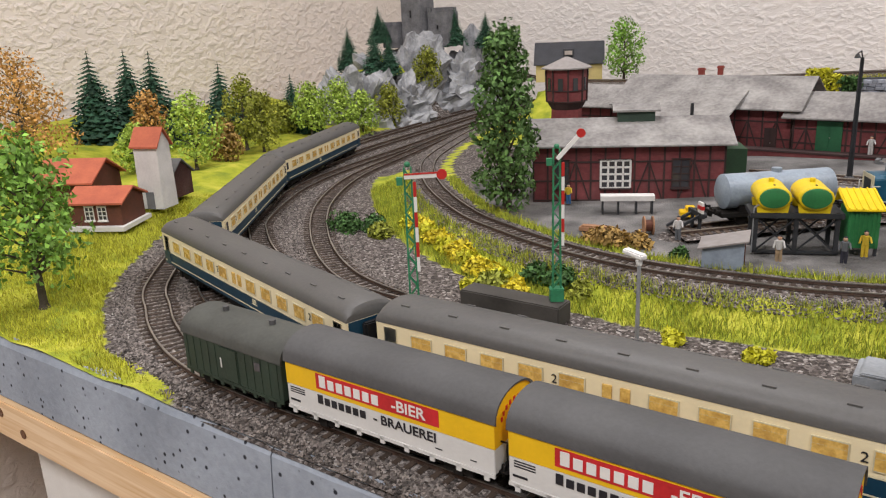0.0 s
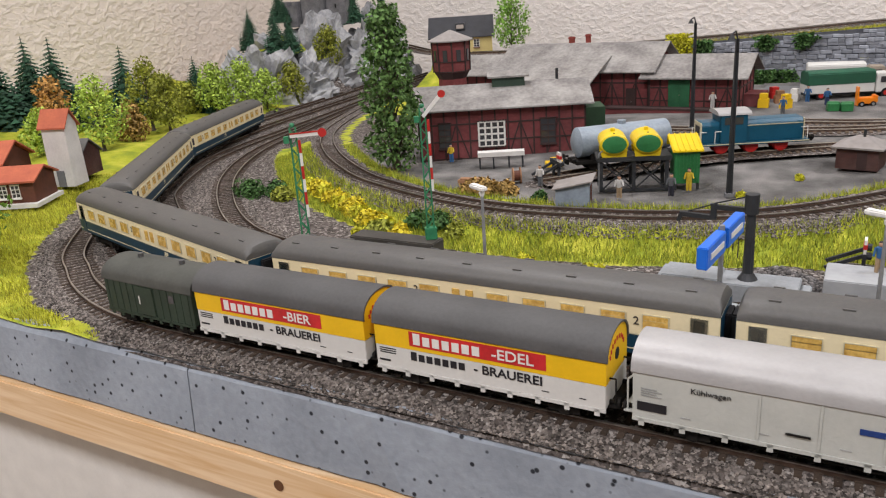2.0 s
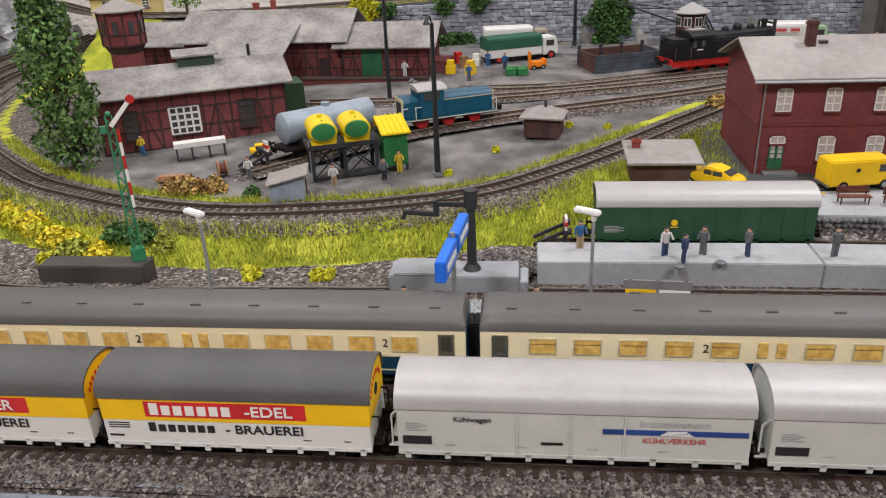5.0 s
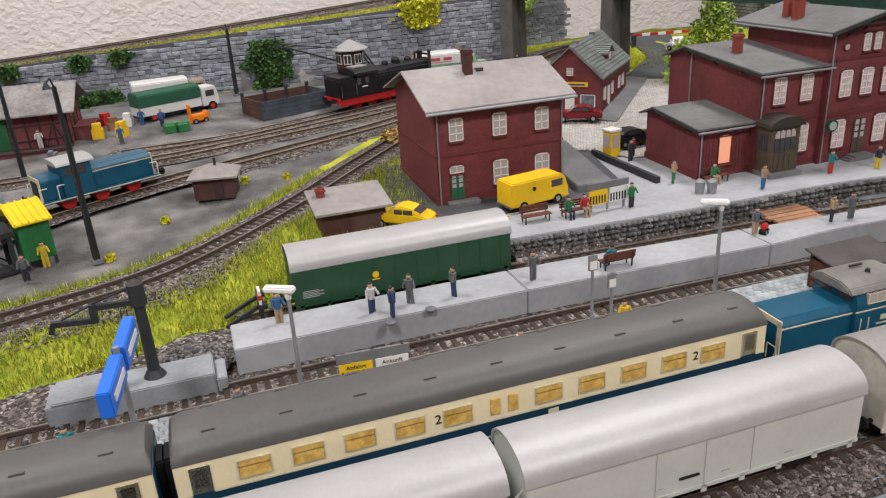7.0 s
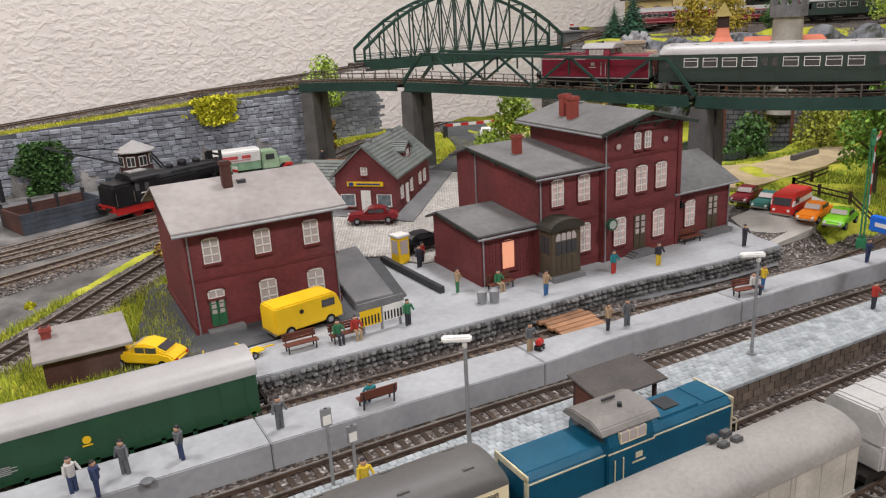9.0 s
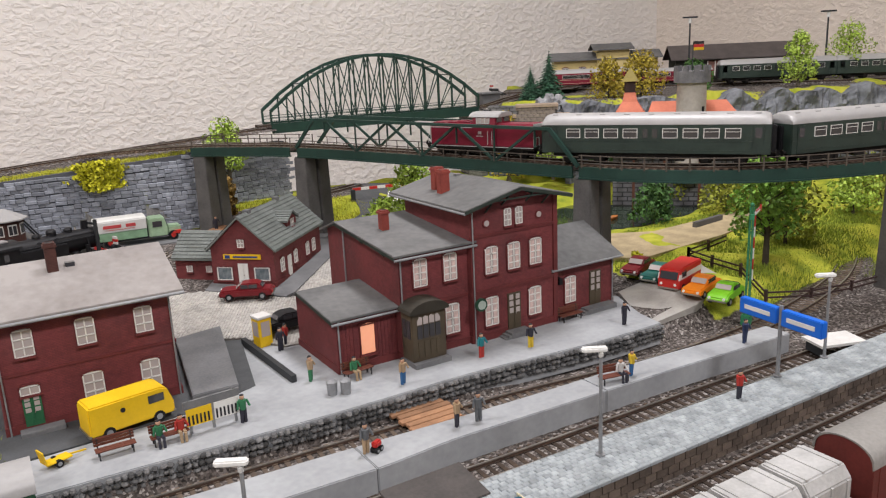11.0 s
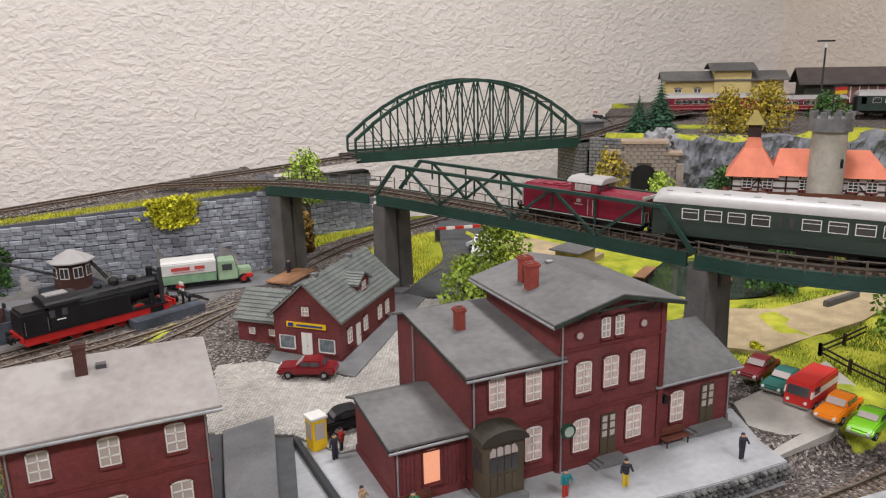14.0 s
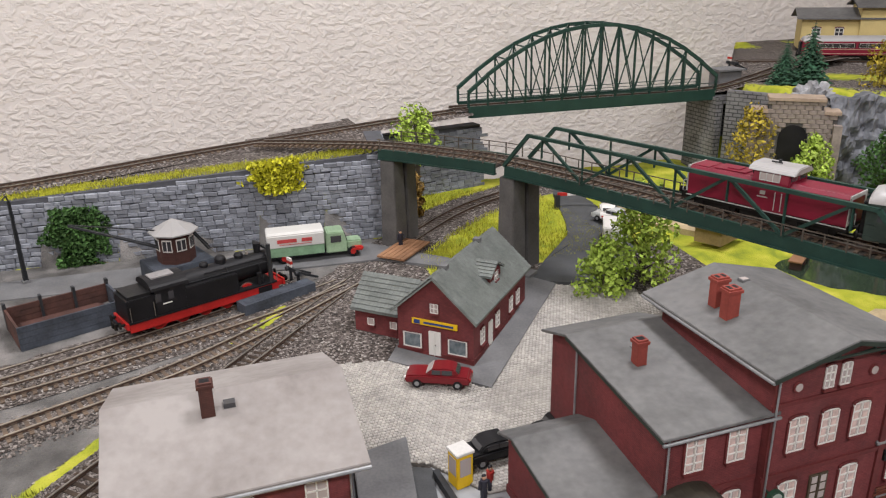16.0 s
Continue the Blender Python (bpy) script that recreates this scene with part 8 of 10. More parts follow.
def blades(name, spots, m, label, size=0.005):
    g = Geo()
    for x, y in spots:
        z = height(x, y)
        a = random.uniform(0, 6.28)
        hh = size * random.uniform(0.5, 1.2)
        w = 0.00045
        lx, ly = random.gauss(0, 0.35) * hh, random.gauss(0, 0.35) * hh
        k = len(g.v)
        g.v += [(x - w * math.cos(a), y - w * math.sin(a), z - 0.001), (x + w * math.cos(a), y + w * math.sin(a), z - 0.001), (x + lx, y + ly, z + hh)]
        g.f.append((k, k + 1, k + 2))
        g.m.append(0)
    return solo(name, g, m, Matrix(), label, "grass", kind="stuff", fix=False)


random.seed(11)
spots, fine, strip = [], [], []
while len(spots) < 26000:
    x, y = random.uniform(-0.75, -0.33), random.uniform(0.218, 0.6)
    if greens(x, y, 0) > 0.5 and -away(T1, x, y) > 0.03:
        spots.append((x, y))
while len(fine) < 34000:
    x, y = random.uniform(-0.6, 0.24), random.uniform(0.4, 0.72)
    if greens(x, y, 0) > random.uniform(0.3, 0.7):
        fine.append((x, y))
while len(strip) < 16000:
    x = random.uniform(-0.3, 0.5)
    y = wall_y(x) + random.uniform(0.0, 0.035)
    strip.append((x, y))
blades("grass", spots, GRASS, "short yellow-green static grass on the lawn", 0.0035)
blades("grass", fine[::2], GRASS_MID, "longer green grass on the track bank", 0.006)
blades("grass", fine[1::4], GRASS, "yellow-green tips of grass on the track bank", 0.0065)
blades("grass", fine[3::4], GRASS_DARK, "darker green grass low on the track bank", 0.005)
blades("grass", strip, GRASS, "yellow-green grass along the wall top", 0.004)
park_spots = []
while len(park_spots) < 22000:
    x, y = random.uniform(0.78, 1.2), random.uniform(0.47, 0.72)
    if greens(x, y, 0) > 0.5 and not inside([(0.706, 0.487), (0.735, 0.552), (0.86, 0.57), (0.8, 0.466)], x, y) and not inside([(0.8, 0.64), (0.83, 0.61), (0.98, 0.625), (1.1, 0.66), (1.1, 0.7), (0.93, 0.69), (0.86, 0.73), (0.83, 0.72)], x, y):
        park_spots.append((x, y))
blades("grass", park_spots, GRASS_DARK, "green meadow grass beside the car park", 0.004)
patch = []
while len(patch) < 9000:
    x, y = random.uniform(0.5, 0.72), random.uniform(0.93, 1.2)
    if abs(away(T5, x, y)) > 0.035 and y < 1.2 and (x - 0.73) + 0.0 < -0.55 * (0.95 - y) + 0.03:
        patch.append((x, y))
blades("grass", patch, GRASS, "bright grass patch under the viaduct", 0.004)


def stones(line, s_from, s_to, n, lo, hi, label, size=0.0013):
    g = Geo()
    for _ in range(n):
        s, u = random.uniform(s_from, s_to), random.uniform(lo, hi)
        if abs(abs(u) - 0.00825) < 0.0018:
            continue
        p = offset_at(line, s, u, 0)
        drop = -0.0034 if abs(u) < 0.02 else -0.0034 - (abs(u) - 0.02) * 0.4
        z = max(p[2] + drop, height(p[0], p[1]) - 0.0002) if abs(u) > 0.021 else p[2] + drop
        r = size * random.uniform(0.55, 1.25)
        k = len(g.v)
        rot = Euler((random.uniform(0, 6), random.uniform(0, 6), random.uniform(0, 6))).to_matrix()
        for q in ((1, 0, 0), (-1, 0, 0), (0, 1, 0), (0, -1, 0), (0, 0, 1), (0, 0, -1)):
            w = rot @ Vector(q) * r * random.uniform(0.7, 1.1)
            g.v.append((p[0] + w.x, p[1] + w.y, z + w.z * 0.75))
        g.f += [(k, k + 2, k + 4), (k + 2, k + 1, k + 4), (k + 1, k + 3, k + 4), (k + 3, k, k + 4), (k + 2, k, k + 5), (k + 1, k + 2, k + 5), (k + 3, k + 1, k + 5), (k, k + 3, k + 5)]
        g.m += [0] * 8
    return solo("ballast", g, STONE, Matrix(), label, "ballast", kind="stuff", fix=False)


random.seed(5)
sq = nearest_s(T1, -0.62, 0.45)
stones(T1, sq, nearest_s(T1, 0.5, 0.245), 34000, -0.0295, 0.03, "brown-grey ballast stones of the outer track", 0.00125)
stones(T2, nearest_s(T2, -0.65, 0.57), nearest_s(T2, -0.2, 0.3), 9000, -0.028, 0.03, "brown-grey ballast stones of the second track", 0.00125)
stones(T4, nearest_s(T4, -0.6, 0.6), nearest_s(T4, 0.06, 0.396), 15000, -0.03, 0.026, "grey ballast stones of the inner track", 0.0012)
stones(T3, nearest_s(T3, -0.68, 0.64), nearest_s(T3, -0.38, 0.4), 7000, -0.03, 0.024, "grey ballast stones of the siding", 0.0012)
stones(T5, nearest_s(T5, -0.5, 0.68), nearest_s(T5, 0.27, 0.79), 18000, -0.036, 0.022, "grey ballast stones of the branch track", 0.0012)
stones(YL, 0.0, YL[1][-1], 8000, -0.03, 0.02, "ballast and spilled coal in the yard", 0.0014)
stones(Y2, Y2[1][-1] * 0.4, Y2[1][-1], 6000, -0.03, 0.02, "coarse ballast between the yard tracks", 0.0014)
heap = Geo()
for _ in range(900):
    a, r = random.uniform(0, 6.28), random.random() ** 0.6 * 0.02
    heap.ball((r * math.cos(a) * 1.3, r * math.sin(a), max(0.0005, 0.011 * (1 - r / 0.02) + random.uniform(-0.001, 0.001))), random.uniform(0.0009, 0.0017), 5, 4)
solo("coal_heap", heap, mat("heap_grey", (0.16, 0.15, 0.145), 0.85, rnd=0.5), pose(0.03, 0.437, 0.032), "heap of grey-brown ash beside the water crane", "heap", kind="stuff", fix=False)

# ---- yard machines ----
def yard_pose(line, x, y, length):
    return chord(line, nearest_s(line, x, y), length)


t = thing("steam_locomotive", yard_pose(YL, 0.281, 0.931, 0.15) @ Matrix.Diagonal((1.0, 1.08, 1.12, 1)), "black tank steam locomotive with red frame and wheels", "locomotive")
RED_FRAME = mat("frame_red", (0.5, 0.018, 0.016), 0.5)
part("frame", Geo().box(-0.074, -0.013, 0.008, 0.074, 0.013, 0.0125), RED_FRAME, t, bevel=0.0004)
for s in (-1, 1):
    part("side_frame", Geo().box(-0.072, s * 0.0138 - 0.0006, 0.0052, 0.068, s * 0.0138 + 0.0006, 0.0125), RED_FRAME, t, bevel=0.0003)
    part("steam_pipe", Geo().bar((0.052, s * 0.0098, 0.03), (0.054, s * 0.0125, 0.012), 0.0018), BLACK, t)
    for x in (-0.07, -0.05, 0.066):
        part("grab_rail", Geo().bar((x, s * 0.0157, 0.0145), (x, s * 0.0157, 0.026), 0.0005), STEEL, t)
    part("sand_pipe", Geo().bar((0.02, s * 0.009, 0.036), (0.024, s * 0.0124, 0.02), 0.0007), DARK_METAL, t)
for x in (-0.0745, 0.0725):
    part("buffer_beam", Geo().box(x, -0.015, 0.0085, x + 0.002, 0.015, 0.0138), RED_FRAME, t, "red buffer beam")
part("air_pump", Geo().cyl((0.05, -0.0125, 0.0142), (0.05, -0.0125, 0.024), 0.0022, n=10), BLACK, t)
part("bell", Geo().cyl((0.046, 0, 0.038), (0.046, 0, 0.0405), 0.0016, 0.0008, n=10), STEEL, t)
part("running_board", Geo().box(-0.072, -0.0155, 0.0125, 0.066, 0.0155, 0.0138), BLACK, t)
part("boiler", Geo().cyl((-0.02, 0, 0.0275), (0.066, 0, 0.0275), 0.0102, n=20), BLACK, t, smooth=True)
part("smokebox_door", Geo().cyl((0.066, 0, 0.0275), (0.0685, 0, 0.0275), 0.0092, 0.005, n=20), BLACK, t)
part("chimney", Geo().cyl((0.057, 0, 0.036), (0.057, 0, 0.0455), 0.003, 0.0034, n=12), BLACK, t)
for x, r, hh in ((0.038, 0.0042, 0.0415), (0.02, 0.005, 0.0425), (0.004, 0.004, 0.041)):
    part("dome", Geo().cyl((x, 0, 0.034), (x, 0, hh - 0.002), r, n=12).ball((x, 0, hh - 0.002), r, 12, 6, 0.6), BLACK, t, smooth=True)
for s in (-1, 1):
    part("side_tank", Geo().box(-0.022, s * 0.0118 - 0.0035, 0.0138, 0.028, s * 0.0118 + 0.0035, 0.0295), BLACK, t, bevel=0.0005)
    part("piping", Geo().bar((-0.015, s * 0.0104, 0.031), (0.06, s * 0.0104, 0.031), 0.0008).bar((0.0, s * 0.0085, 0.0345), (0.06, s * 0.0085, 0.0345), 0.0006), DARK_METAL, t)
    part("number_bars", Geo().box(-0.042, s * 0.0152 - 0.0002, 0.0215, -0.034, s * 0.0152 + 0.0002, 0.0225), WHITE, t)
    for x in (-0.045, -0.024, -0.003, 0.018, 0.039):
        w = part("driving_wheel", Geo().cyl((x, s * 0.0072, 0.0078), (x, s * 0.0095, 0.0078), 0.0078, n=18), RED_FRAME, t)
        part("tyre", Geo().cyl((x, s * 0.0068, 0.0078), (x, s * 0.0073, 0.0078), 0.0088, n=18), STEEL, w)
    part("coupling_rod", Geo().box(-0.046, s * 0.0102 - 0.0004, 0.0058, 0.04, s * 0.0102 + 0.0004, 0.0072), STEEL, t)
    part("cylinder", Geo().box(0.046, s * 0.0115 - 0.003, 0.0045, 0.062, s * 0.0115 + 0.003, 0.0125), BLACK, t, bevel=0.001)
part("cab", Geo().box(-0.048, -0.0152, 0.0138, -0.021, 0.0152, 0.034), BLACK, t, bevel=0.0004)
part("cab_roof", Geo().prism(arch_profile(0.0162, 0.034, 0.0405), "x", -0.051, -0.018), BLACK, t)
part("roof_panel", Geo().box(-0.046, -0.006, 0.0398, -0.026, 0.006, 0.0412), mat("roof_dull_silver", (0.3, 0.29, 0.29), 0.6), t)
part("coal_bunker", Geo().box(-0.072, -0.0145, 0.0138, -0.048, 0.0145, 0.031), BLACK, t, bevel=0.0004)
part("coal_load", Geo().box(-0.07, -0.0125, 0.0305, -0.05, 0.0125, 0.0335), COALM, t)
for s in (-1, 1):
    for y in (-0.0035, 0.0035):
        part("cab_window", Geo().box(-0.04 + y * 1.6 - 0.0025, s * 0.0152 - 0.0003, 0.0245, -0.04 + y * 1.6 + 0.0025, s * 0.0152 + 0.0003, 0.031), PANE_DARK, t)
buffers(t, 0.074, 1)
buffers(t, -0.074, -1)

b = thing("coal_bunker", pose(0.131, 0.907, 0.06, 0, 0, 20), "long open coal bunker of dark blue-grey and rusty planks", "bunker")
BUNK = mat("bunker_blue_grey", (0.08, 0.095, 0.12), 0.8, col2=(0.03, 0.035, 0.045), scale=60)
BUNK_IN = mat("bunker_rusty", (0.11, 0.05, 0.04), 0.85, col2=(0.05, 0.025, 0.02), scale=60)
for k in range(5):
    z = 0.0004 + k * 0.0052
    part("front_plank", Geo().box(0, 0, z, 0.088, 0.002, z + 0.0049), BUNK, b)
    part("rear_plank", Geo().box(0, 0.05, z, 0.088, 0.052, z + 0.0049), BUNK_IN, b)
    part("end_plank", Geo().box(0, 0.002, z, 0.002, 0.05, z + 0.0049), BUNK_IN, b)
    part("end_plank", Geo().box(0.086, 0.002, z, 0.088, 0.05, z + 0.0049), BUNK, b)
for x in (0.001, 0.03, 0.058, 0.087):
    part("post", Geo().box(x - 0.0012, 0.0485, 0, x + 0.0012, 0.0535, 0.031), DARK_METAL, b)
part("coal", Geo().loft([[(0.003, 0.003, 0.004), (0.085, 0.003, 0.004), (0.085, 0.049, 0.006), (0.003, 0.049, 0.006)], [(0.01, 0.02, 0.009), (0.075, 0.02, 0.008), (0.075, 0.045, 0.012), (0.01, 0.045, 0.012)]]), BUNK_IN, b)

c = thing("coaling_crane", pose(0.26, 1.016, 0.0655, 0, 0, 20) @ Matrix.Scale(1.36, 4), "octagonal brick coaling crane cabin with silver roof on a plinth", "crane")
part("plinth", Geo().box(-0.022, -0.017, 0, 0.022, 0.017, 0.018), BUNK, c, bevel=0.0006)
part("cabin", Geo().loft([octa(0.0135, z=0.018), octa(0.0135, z=0.04)]), BRICK_BROWN, c)
for i in range(8):
    p = Vector(octa(0.0135, z=0.032)[i]).lerp(Vector(octa(0.0135, z=0.032)[(i + 1) % 8]), 0.5)
    o = Vector((p.x, p.y, 0)).normalized()
    w = part("window", Geo().bar(p - Vector((0, 0, 0.0045)), p + Vector((0, 0, 0.0045)), 0.0072, 0.0008, o), WHITE, c)
    for du in (-0.0017, 0.0017):
        q = p + Vector((-o.y, o.x, 0)) * du + o * 0.0003
        part("pane", Geo().bar(q - Vector((0, 0, 0.0036)), q + Vector((0, 0, 0.0036)), 0.0026, 0.0008, o), PANE_DARK, w)
part("roof", Geo().loft([octa(0.0175, z=0.0395), octa(0.0175, z=0.0405), octa(0.0015, z=0.0485)]), SILVER, c)
part("jib", Geo().bar((-0.012, 0.003, 0.03), (-0.062, 0.03, 0.05), 0.0013).bar((-0.012, -0.003, 0.03), (-0.062, 0.029, 0.05), 0.0013).bar((-0.01, 0, 0.042), (-0.062, 0.03, 0.0505), 0.0008), DARK_METAL, c)
part("counter_stay", Geo().bar((0.012, 0, 0.04), (0.026, 0, 0.02), 0.0012).bar((0.014, 0.005, 0.036), (0.026, 0.004, 0.018), 0.0012), DARK_METAL, c)
tr = solo("ash_trough", Geo().box(-0.038, -0.008, 0, 0.038, 0.008, 0.0105).box(-0.034, -0.005, 0.0105, 0.034, 0.005, 0.0108), BUNK, pose(0.345, 0.932, 0.064, 0, 0, 24), "grey concrete ash trough beside the locomotive", "trough", bevel=0.0006)
w = thing("water_crane", pose(0.342, 0.942, 0.074, 0, 0, 110), "black slim water crane over the locomotive", "water crane", "water cranes")
part("column", Geo().cyl((0, 0, 0), (0, 0, 0.045), 0.0024, 0.002, n=10), DARK_METAL, w)
part("arm", Geo().bar((0, 0, 0.04), (0.03, 0, 0.04), 0.0022).bar((0.03, 0, 0.04), (0.03, 0, 0.032), 0.002), DARK_METAL, w)


def buffer_stop(m, label):
    t = thing("buffer_stop", m, label, "buffer stop", "buffer stops")
    for s in (-1, 1):
        part("strut", Geo().bar((0, s * 0.007, 0.011), (-0.022, s * 0.007, 0.0005), 0.0022).bar((0, s * 0.007, 0.011), (0, s * 0.007, -0.002), 0.0022), DARK_METAL, t)
        part("buffer", Geo().cyl((0, s * 0.009, 0.0115), (0.004, s * 0.009, 0.0115), 0.0024), DARK_METAL, t)
    part("cross_beam", Geo().box(-0.0012, -0.013, 0.0095, 0.0012, 0.013, 0.0135), DARK_METAL, t)
    part("marker_disc", Geo().box(-0.0008, -0.012, 0.0135, 0.0008, -0.004, 0.0225), WHITE, t, "white marker board")
    part("marker_band", Geo().box(-0.0012, -0.0122, 0.0165, 0.0012, -0.0038, 0.0195), RED, t, "red band")


buffer_stop(pose(0.075, 0.4725, 0.036), "black buffer stop with red and white board by the mail van")
buffer_stop(yard_pose(Y2, -0.185, 0.612, 0.02), "black buffer stop with red and white board in the yard")
buffer_stop(yard_pose(YL, 0.372, 0.972, 0.02) @ UTURN, "black buffer stop with red and white board behind the steam engine")

# yard shunter: cab near one end
t = thing("diesel_shunter", yard_pose(Y2, -0.03, 0.727, 0.11), "blue three-axle diesel shunter with cream ends and red wheels", "locomotive")
part("frame", Geo().box(-0.052, -0.0145, 0.0085, 0.052, 0.0145, 0.0112), LOCO_BLUE, t, bevel=0.0003)
part("cab", Geo().box(-0.031, -0.0145, 0.0112, -0.006, 0.0145, 0.0375), LOCO_BLUE, t, bevel=0.0005)
part("cab_roof", Geo().prism(arch_profile(0.0158, 0.0375, 0.042), "x", -0.034, -0.003), SILVER, t)
part("bonnet", Geo().prism(hood_profile(0.0115, 0.0112, 0.0315), "x", -0.006, 0.047), LOCO_BLUE, t, bevel=0.0005)
part("rear_bonnet", Geo().prism(hood_profile(0.0115, 0.0112, 0.031), "x", -0.048, -0.031), LOCO_BLUE, t, bevel=0.0005)
for x in (-0.0483, 0.0473):
    part("end_panel", Geo().box(x - 0.0004, -0.0118, 0.0112, x + 0.0004, 0.0118, 0.0305), PALE, t, "cream end panel")
    part("grille", Geo().box(x - 0.0008, -0.007, 0.014, x + 0.0008, 0.007, 0.027), DARK_METAL, t)
for s in (-1, 1):
    part("cab_window", Geo().box(-0.0275, s * 0.0145 - 0.0004, 0.0285, -0.0105, s * 0.0145 + 0.0004, 0.0355), PANE_DARK, t)
    part("trim_line", Geo().box(-0.006, s * 0.0116 - 0.0003, 0.0262, 0.047, s * 0.0116 + 0.0003, 0.0269).box(-0.052, s * 0.0145 - 0.0003, 0.0095, 0.052, s * 0.0145 + 0.0004, 0.0104), PALE, t)
    for x in (-0.05, -0.036, 0.05):
        part("handrail", Geo().bar((x, s * 0.0142, 0.011), (x, s * 0.0142, 0.0225), 0.0006).bar((x, s * 0.0142, 0.0225), (x + 0.006 * (-1 if x > 0 else 1), s * 0.0142, 0.0225), 0.0006), WHITE, t)
for x in (-0.028, 0.0, 0.028):
    wheelset(t, x, 0.0065, RED_FRAME)
buffers(t, 0.052, 1)
buffers(t, -0.052, -1)

t = thing("tank_wagon", yard_pose(Y2, -0.135, 0.655, 0.1), "pale blue-grey tank wagon standing under the filling rack", "goods wagon")
part("underframe", Geo().box(-0.05, -0.012, 0.007, 0.05, 0.012, 0.0105), UNDER, t)
part("tank", Geo().cyl((-0.045, 0, 0.026), (0.045, 0, 0.026), 0.0142, n=24).cyl((-0.048, 0, 0.026), (-0.045, 0, 0.026), 0.009, 0.0142, n=24).cyl((0.045, 0, 0.026), (0.048, 0, 0.026), 0.0142, 0.009, n=24), TANK_GREY, t, smooth=True)
part("manhole", Geo().cyl((0, 0, 0.039), (0, 0, 0.043), 0.004, n=12), TANK_GREY, t)
for x in (-0.032, 0.032):
    wheelset(t, x)
    part("saddle", Geo().box(x - 0.003, -0.011, 0.0105, x + 0.003, 0.011, 0.016), UNDER, t)
buffers(t, 0.05, 1)
buffers(t, -0.05, -1)

t = thing("tank_rack", pose(-0.108, 0.605, 0.0445, 0, 0, 22), "black timber rack carrying two yellow and green oil tanks", "rack")
ZK = 0.031
for x in (-0.032, -0.004, 0.024):
    for y in (-0.012, 0.012):
        part("leg", Geo().box(x - 0.0015, y - 0.0015, 0, x + 0.0015, y + 0.0015, ZK), DARK_METAL, t)
for y in (-0.012, 0.012):
    for xa, xb in ((-0.032, -0.004), (-0.004, 0.024)):
        part("brace", Geo().bar((xa, y, 0.001), (xb, y, ZK - 0.004), 0.0012).bar((xb, y, 0.001), (xa, y, ZK - 0.004), 0.0012), DARK_METAL, t)
part("ground_beam", Geo().box(-0.034, -0.0135, 0, 0.026, -0.0105, 0.0018), DARK_METAL, t)
part("rack_top", Geo().box(-0.036, -0.015, ZK - 0.004, 0.028, 0.015, ZK), DARK_METAL, t, bevel=0.0003)
for x in (-0.021, 0.0075):
    rings = [[(x + kx * 0.0122 * math.cos(2 * math.pi * i / 24), y, ZK + 0.0115 + kx * 0.0088 * math.sin(2 * math.pi * i / 24)) for i in range(24)] for y, kx in ((-0.0165, 0.9), (-0.0155, 1.0), (0.0155, 1.0), (0.0165, 0.9))]
    k = part("oil_tank", Geo().loft(rings), TANK_YELLOW, t, "yellow oval tank", smooth=True)
    part("tank_end", Geo().loft([[(x + kx * 0.0122 * math.cos(2 * math.pi * i / 24), y, ZK + 0.0115 + kx * 0.0088 * math.sin(2 * math.pi * i / 24)) for i in range(24)] for y, kx in ((-0.0164, 0.86), (-0.0172, 0.82), (-0.0178, 0.6))]), TANK_GREEN, k, "green tank end", smooth=True)
    part("filler_cap", Geo().cyl((x, 0.002, ZK + 0.0195), (x, 0.002, ZK + 0.023), 0.002, n=10), TANK_YELLOW, k)
    part("strap", Geo().box(x - 0.0006, -0.0125, ZK + 0.02, x + 0.0006, -0.0105, ZK + 0.0208), DARK_METAL, k)
    for y in (-0.012, 0.011):
        part("cradle", Geo().prism([(x - 0.0105, ZK), (x + 0.0105, ZK), (x + 0.0115, ZK + 0.0065), (x + 0.006, ZK + 0.0038), (x - 0.006, ZK + 0.0038), (x - 0.0115, ZK + 0.0065)], "y", y - 0.0014, y + 0.0014), TANK_YELLOW, k)
part("filling_pipe", Geo().bar((-0.034, -0.014, 0.0), (-0.034, -0.014, ZK + 0.004), 0.0008).bar((-0.034, -0.014, ZK + 0.004), (-0.028, -0.014, ZK + 0.008), 0.0008), GREY_METAL, t)
part("pump_house", Geo().box(0.03, -0.016, 0.006, 0.051, 0.008, 0.034), TANK_GREEN, t, "green corrugated pump house", bevel=0.0003)
for k in range(7):
    part("rib", Geo().box(0.0312 + k * 0.0029, -0.0166, 0.0065, 0.0324 + k * 0.0029, -0.0158, 0.0335), TANK_GREEN, t)
for x in (0.031, 0.05):
    part("leg", Geo().box(x - 0.001, -0.015, 0, x + 0.001, -0.013, 0.0065), DARK_METAL, t)
tarp = part("tarpaulin", Geo().prism([(-0.0195, 0.034), (0.012, 0.0425), (0.0165, 0.034), (0.0165, 0.0355), (0.012, 0.0445), (-0.0195, 0.0356)], "x", 0.0275, 0.0535), TANK_YELLOW, t, "yellow tarpaulin roof", bevel=0.0004)
for k in range(6):
    part("fold", Geo().bar((0.029 + k * 0.0046, -0.019, 0.036), (0.029 + k * 0.0046, 0.012, 0.0447), 0.001), TANK_YELLOW, tarp)
r = thing("storage_rack", pose(-0.262, 0.652, 0.0445, 0, 0, 26), "low white-topped open rack before the shed", "rack")
part("rack_top", Geo().box(-0.024, -0.006, 0.0125, 0.024, 0.006, 0.017), WHITEWALL, r)
for x in (-0.022, -0.008, 0.008, 0.022):
    part("leg", Geo().box(x - 0.0008, -0.005, 0, x + 0.0008, 0.005, 0.0125), DARK_METAL, r)
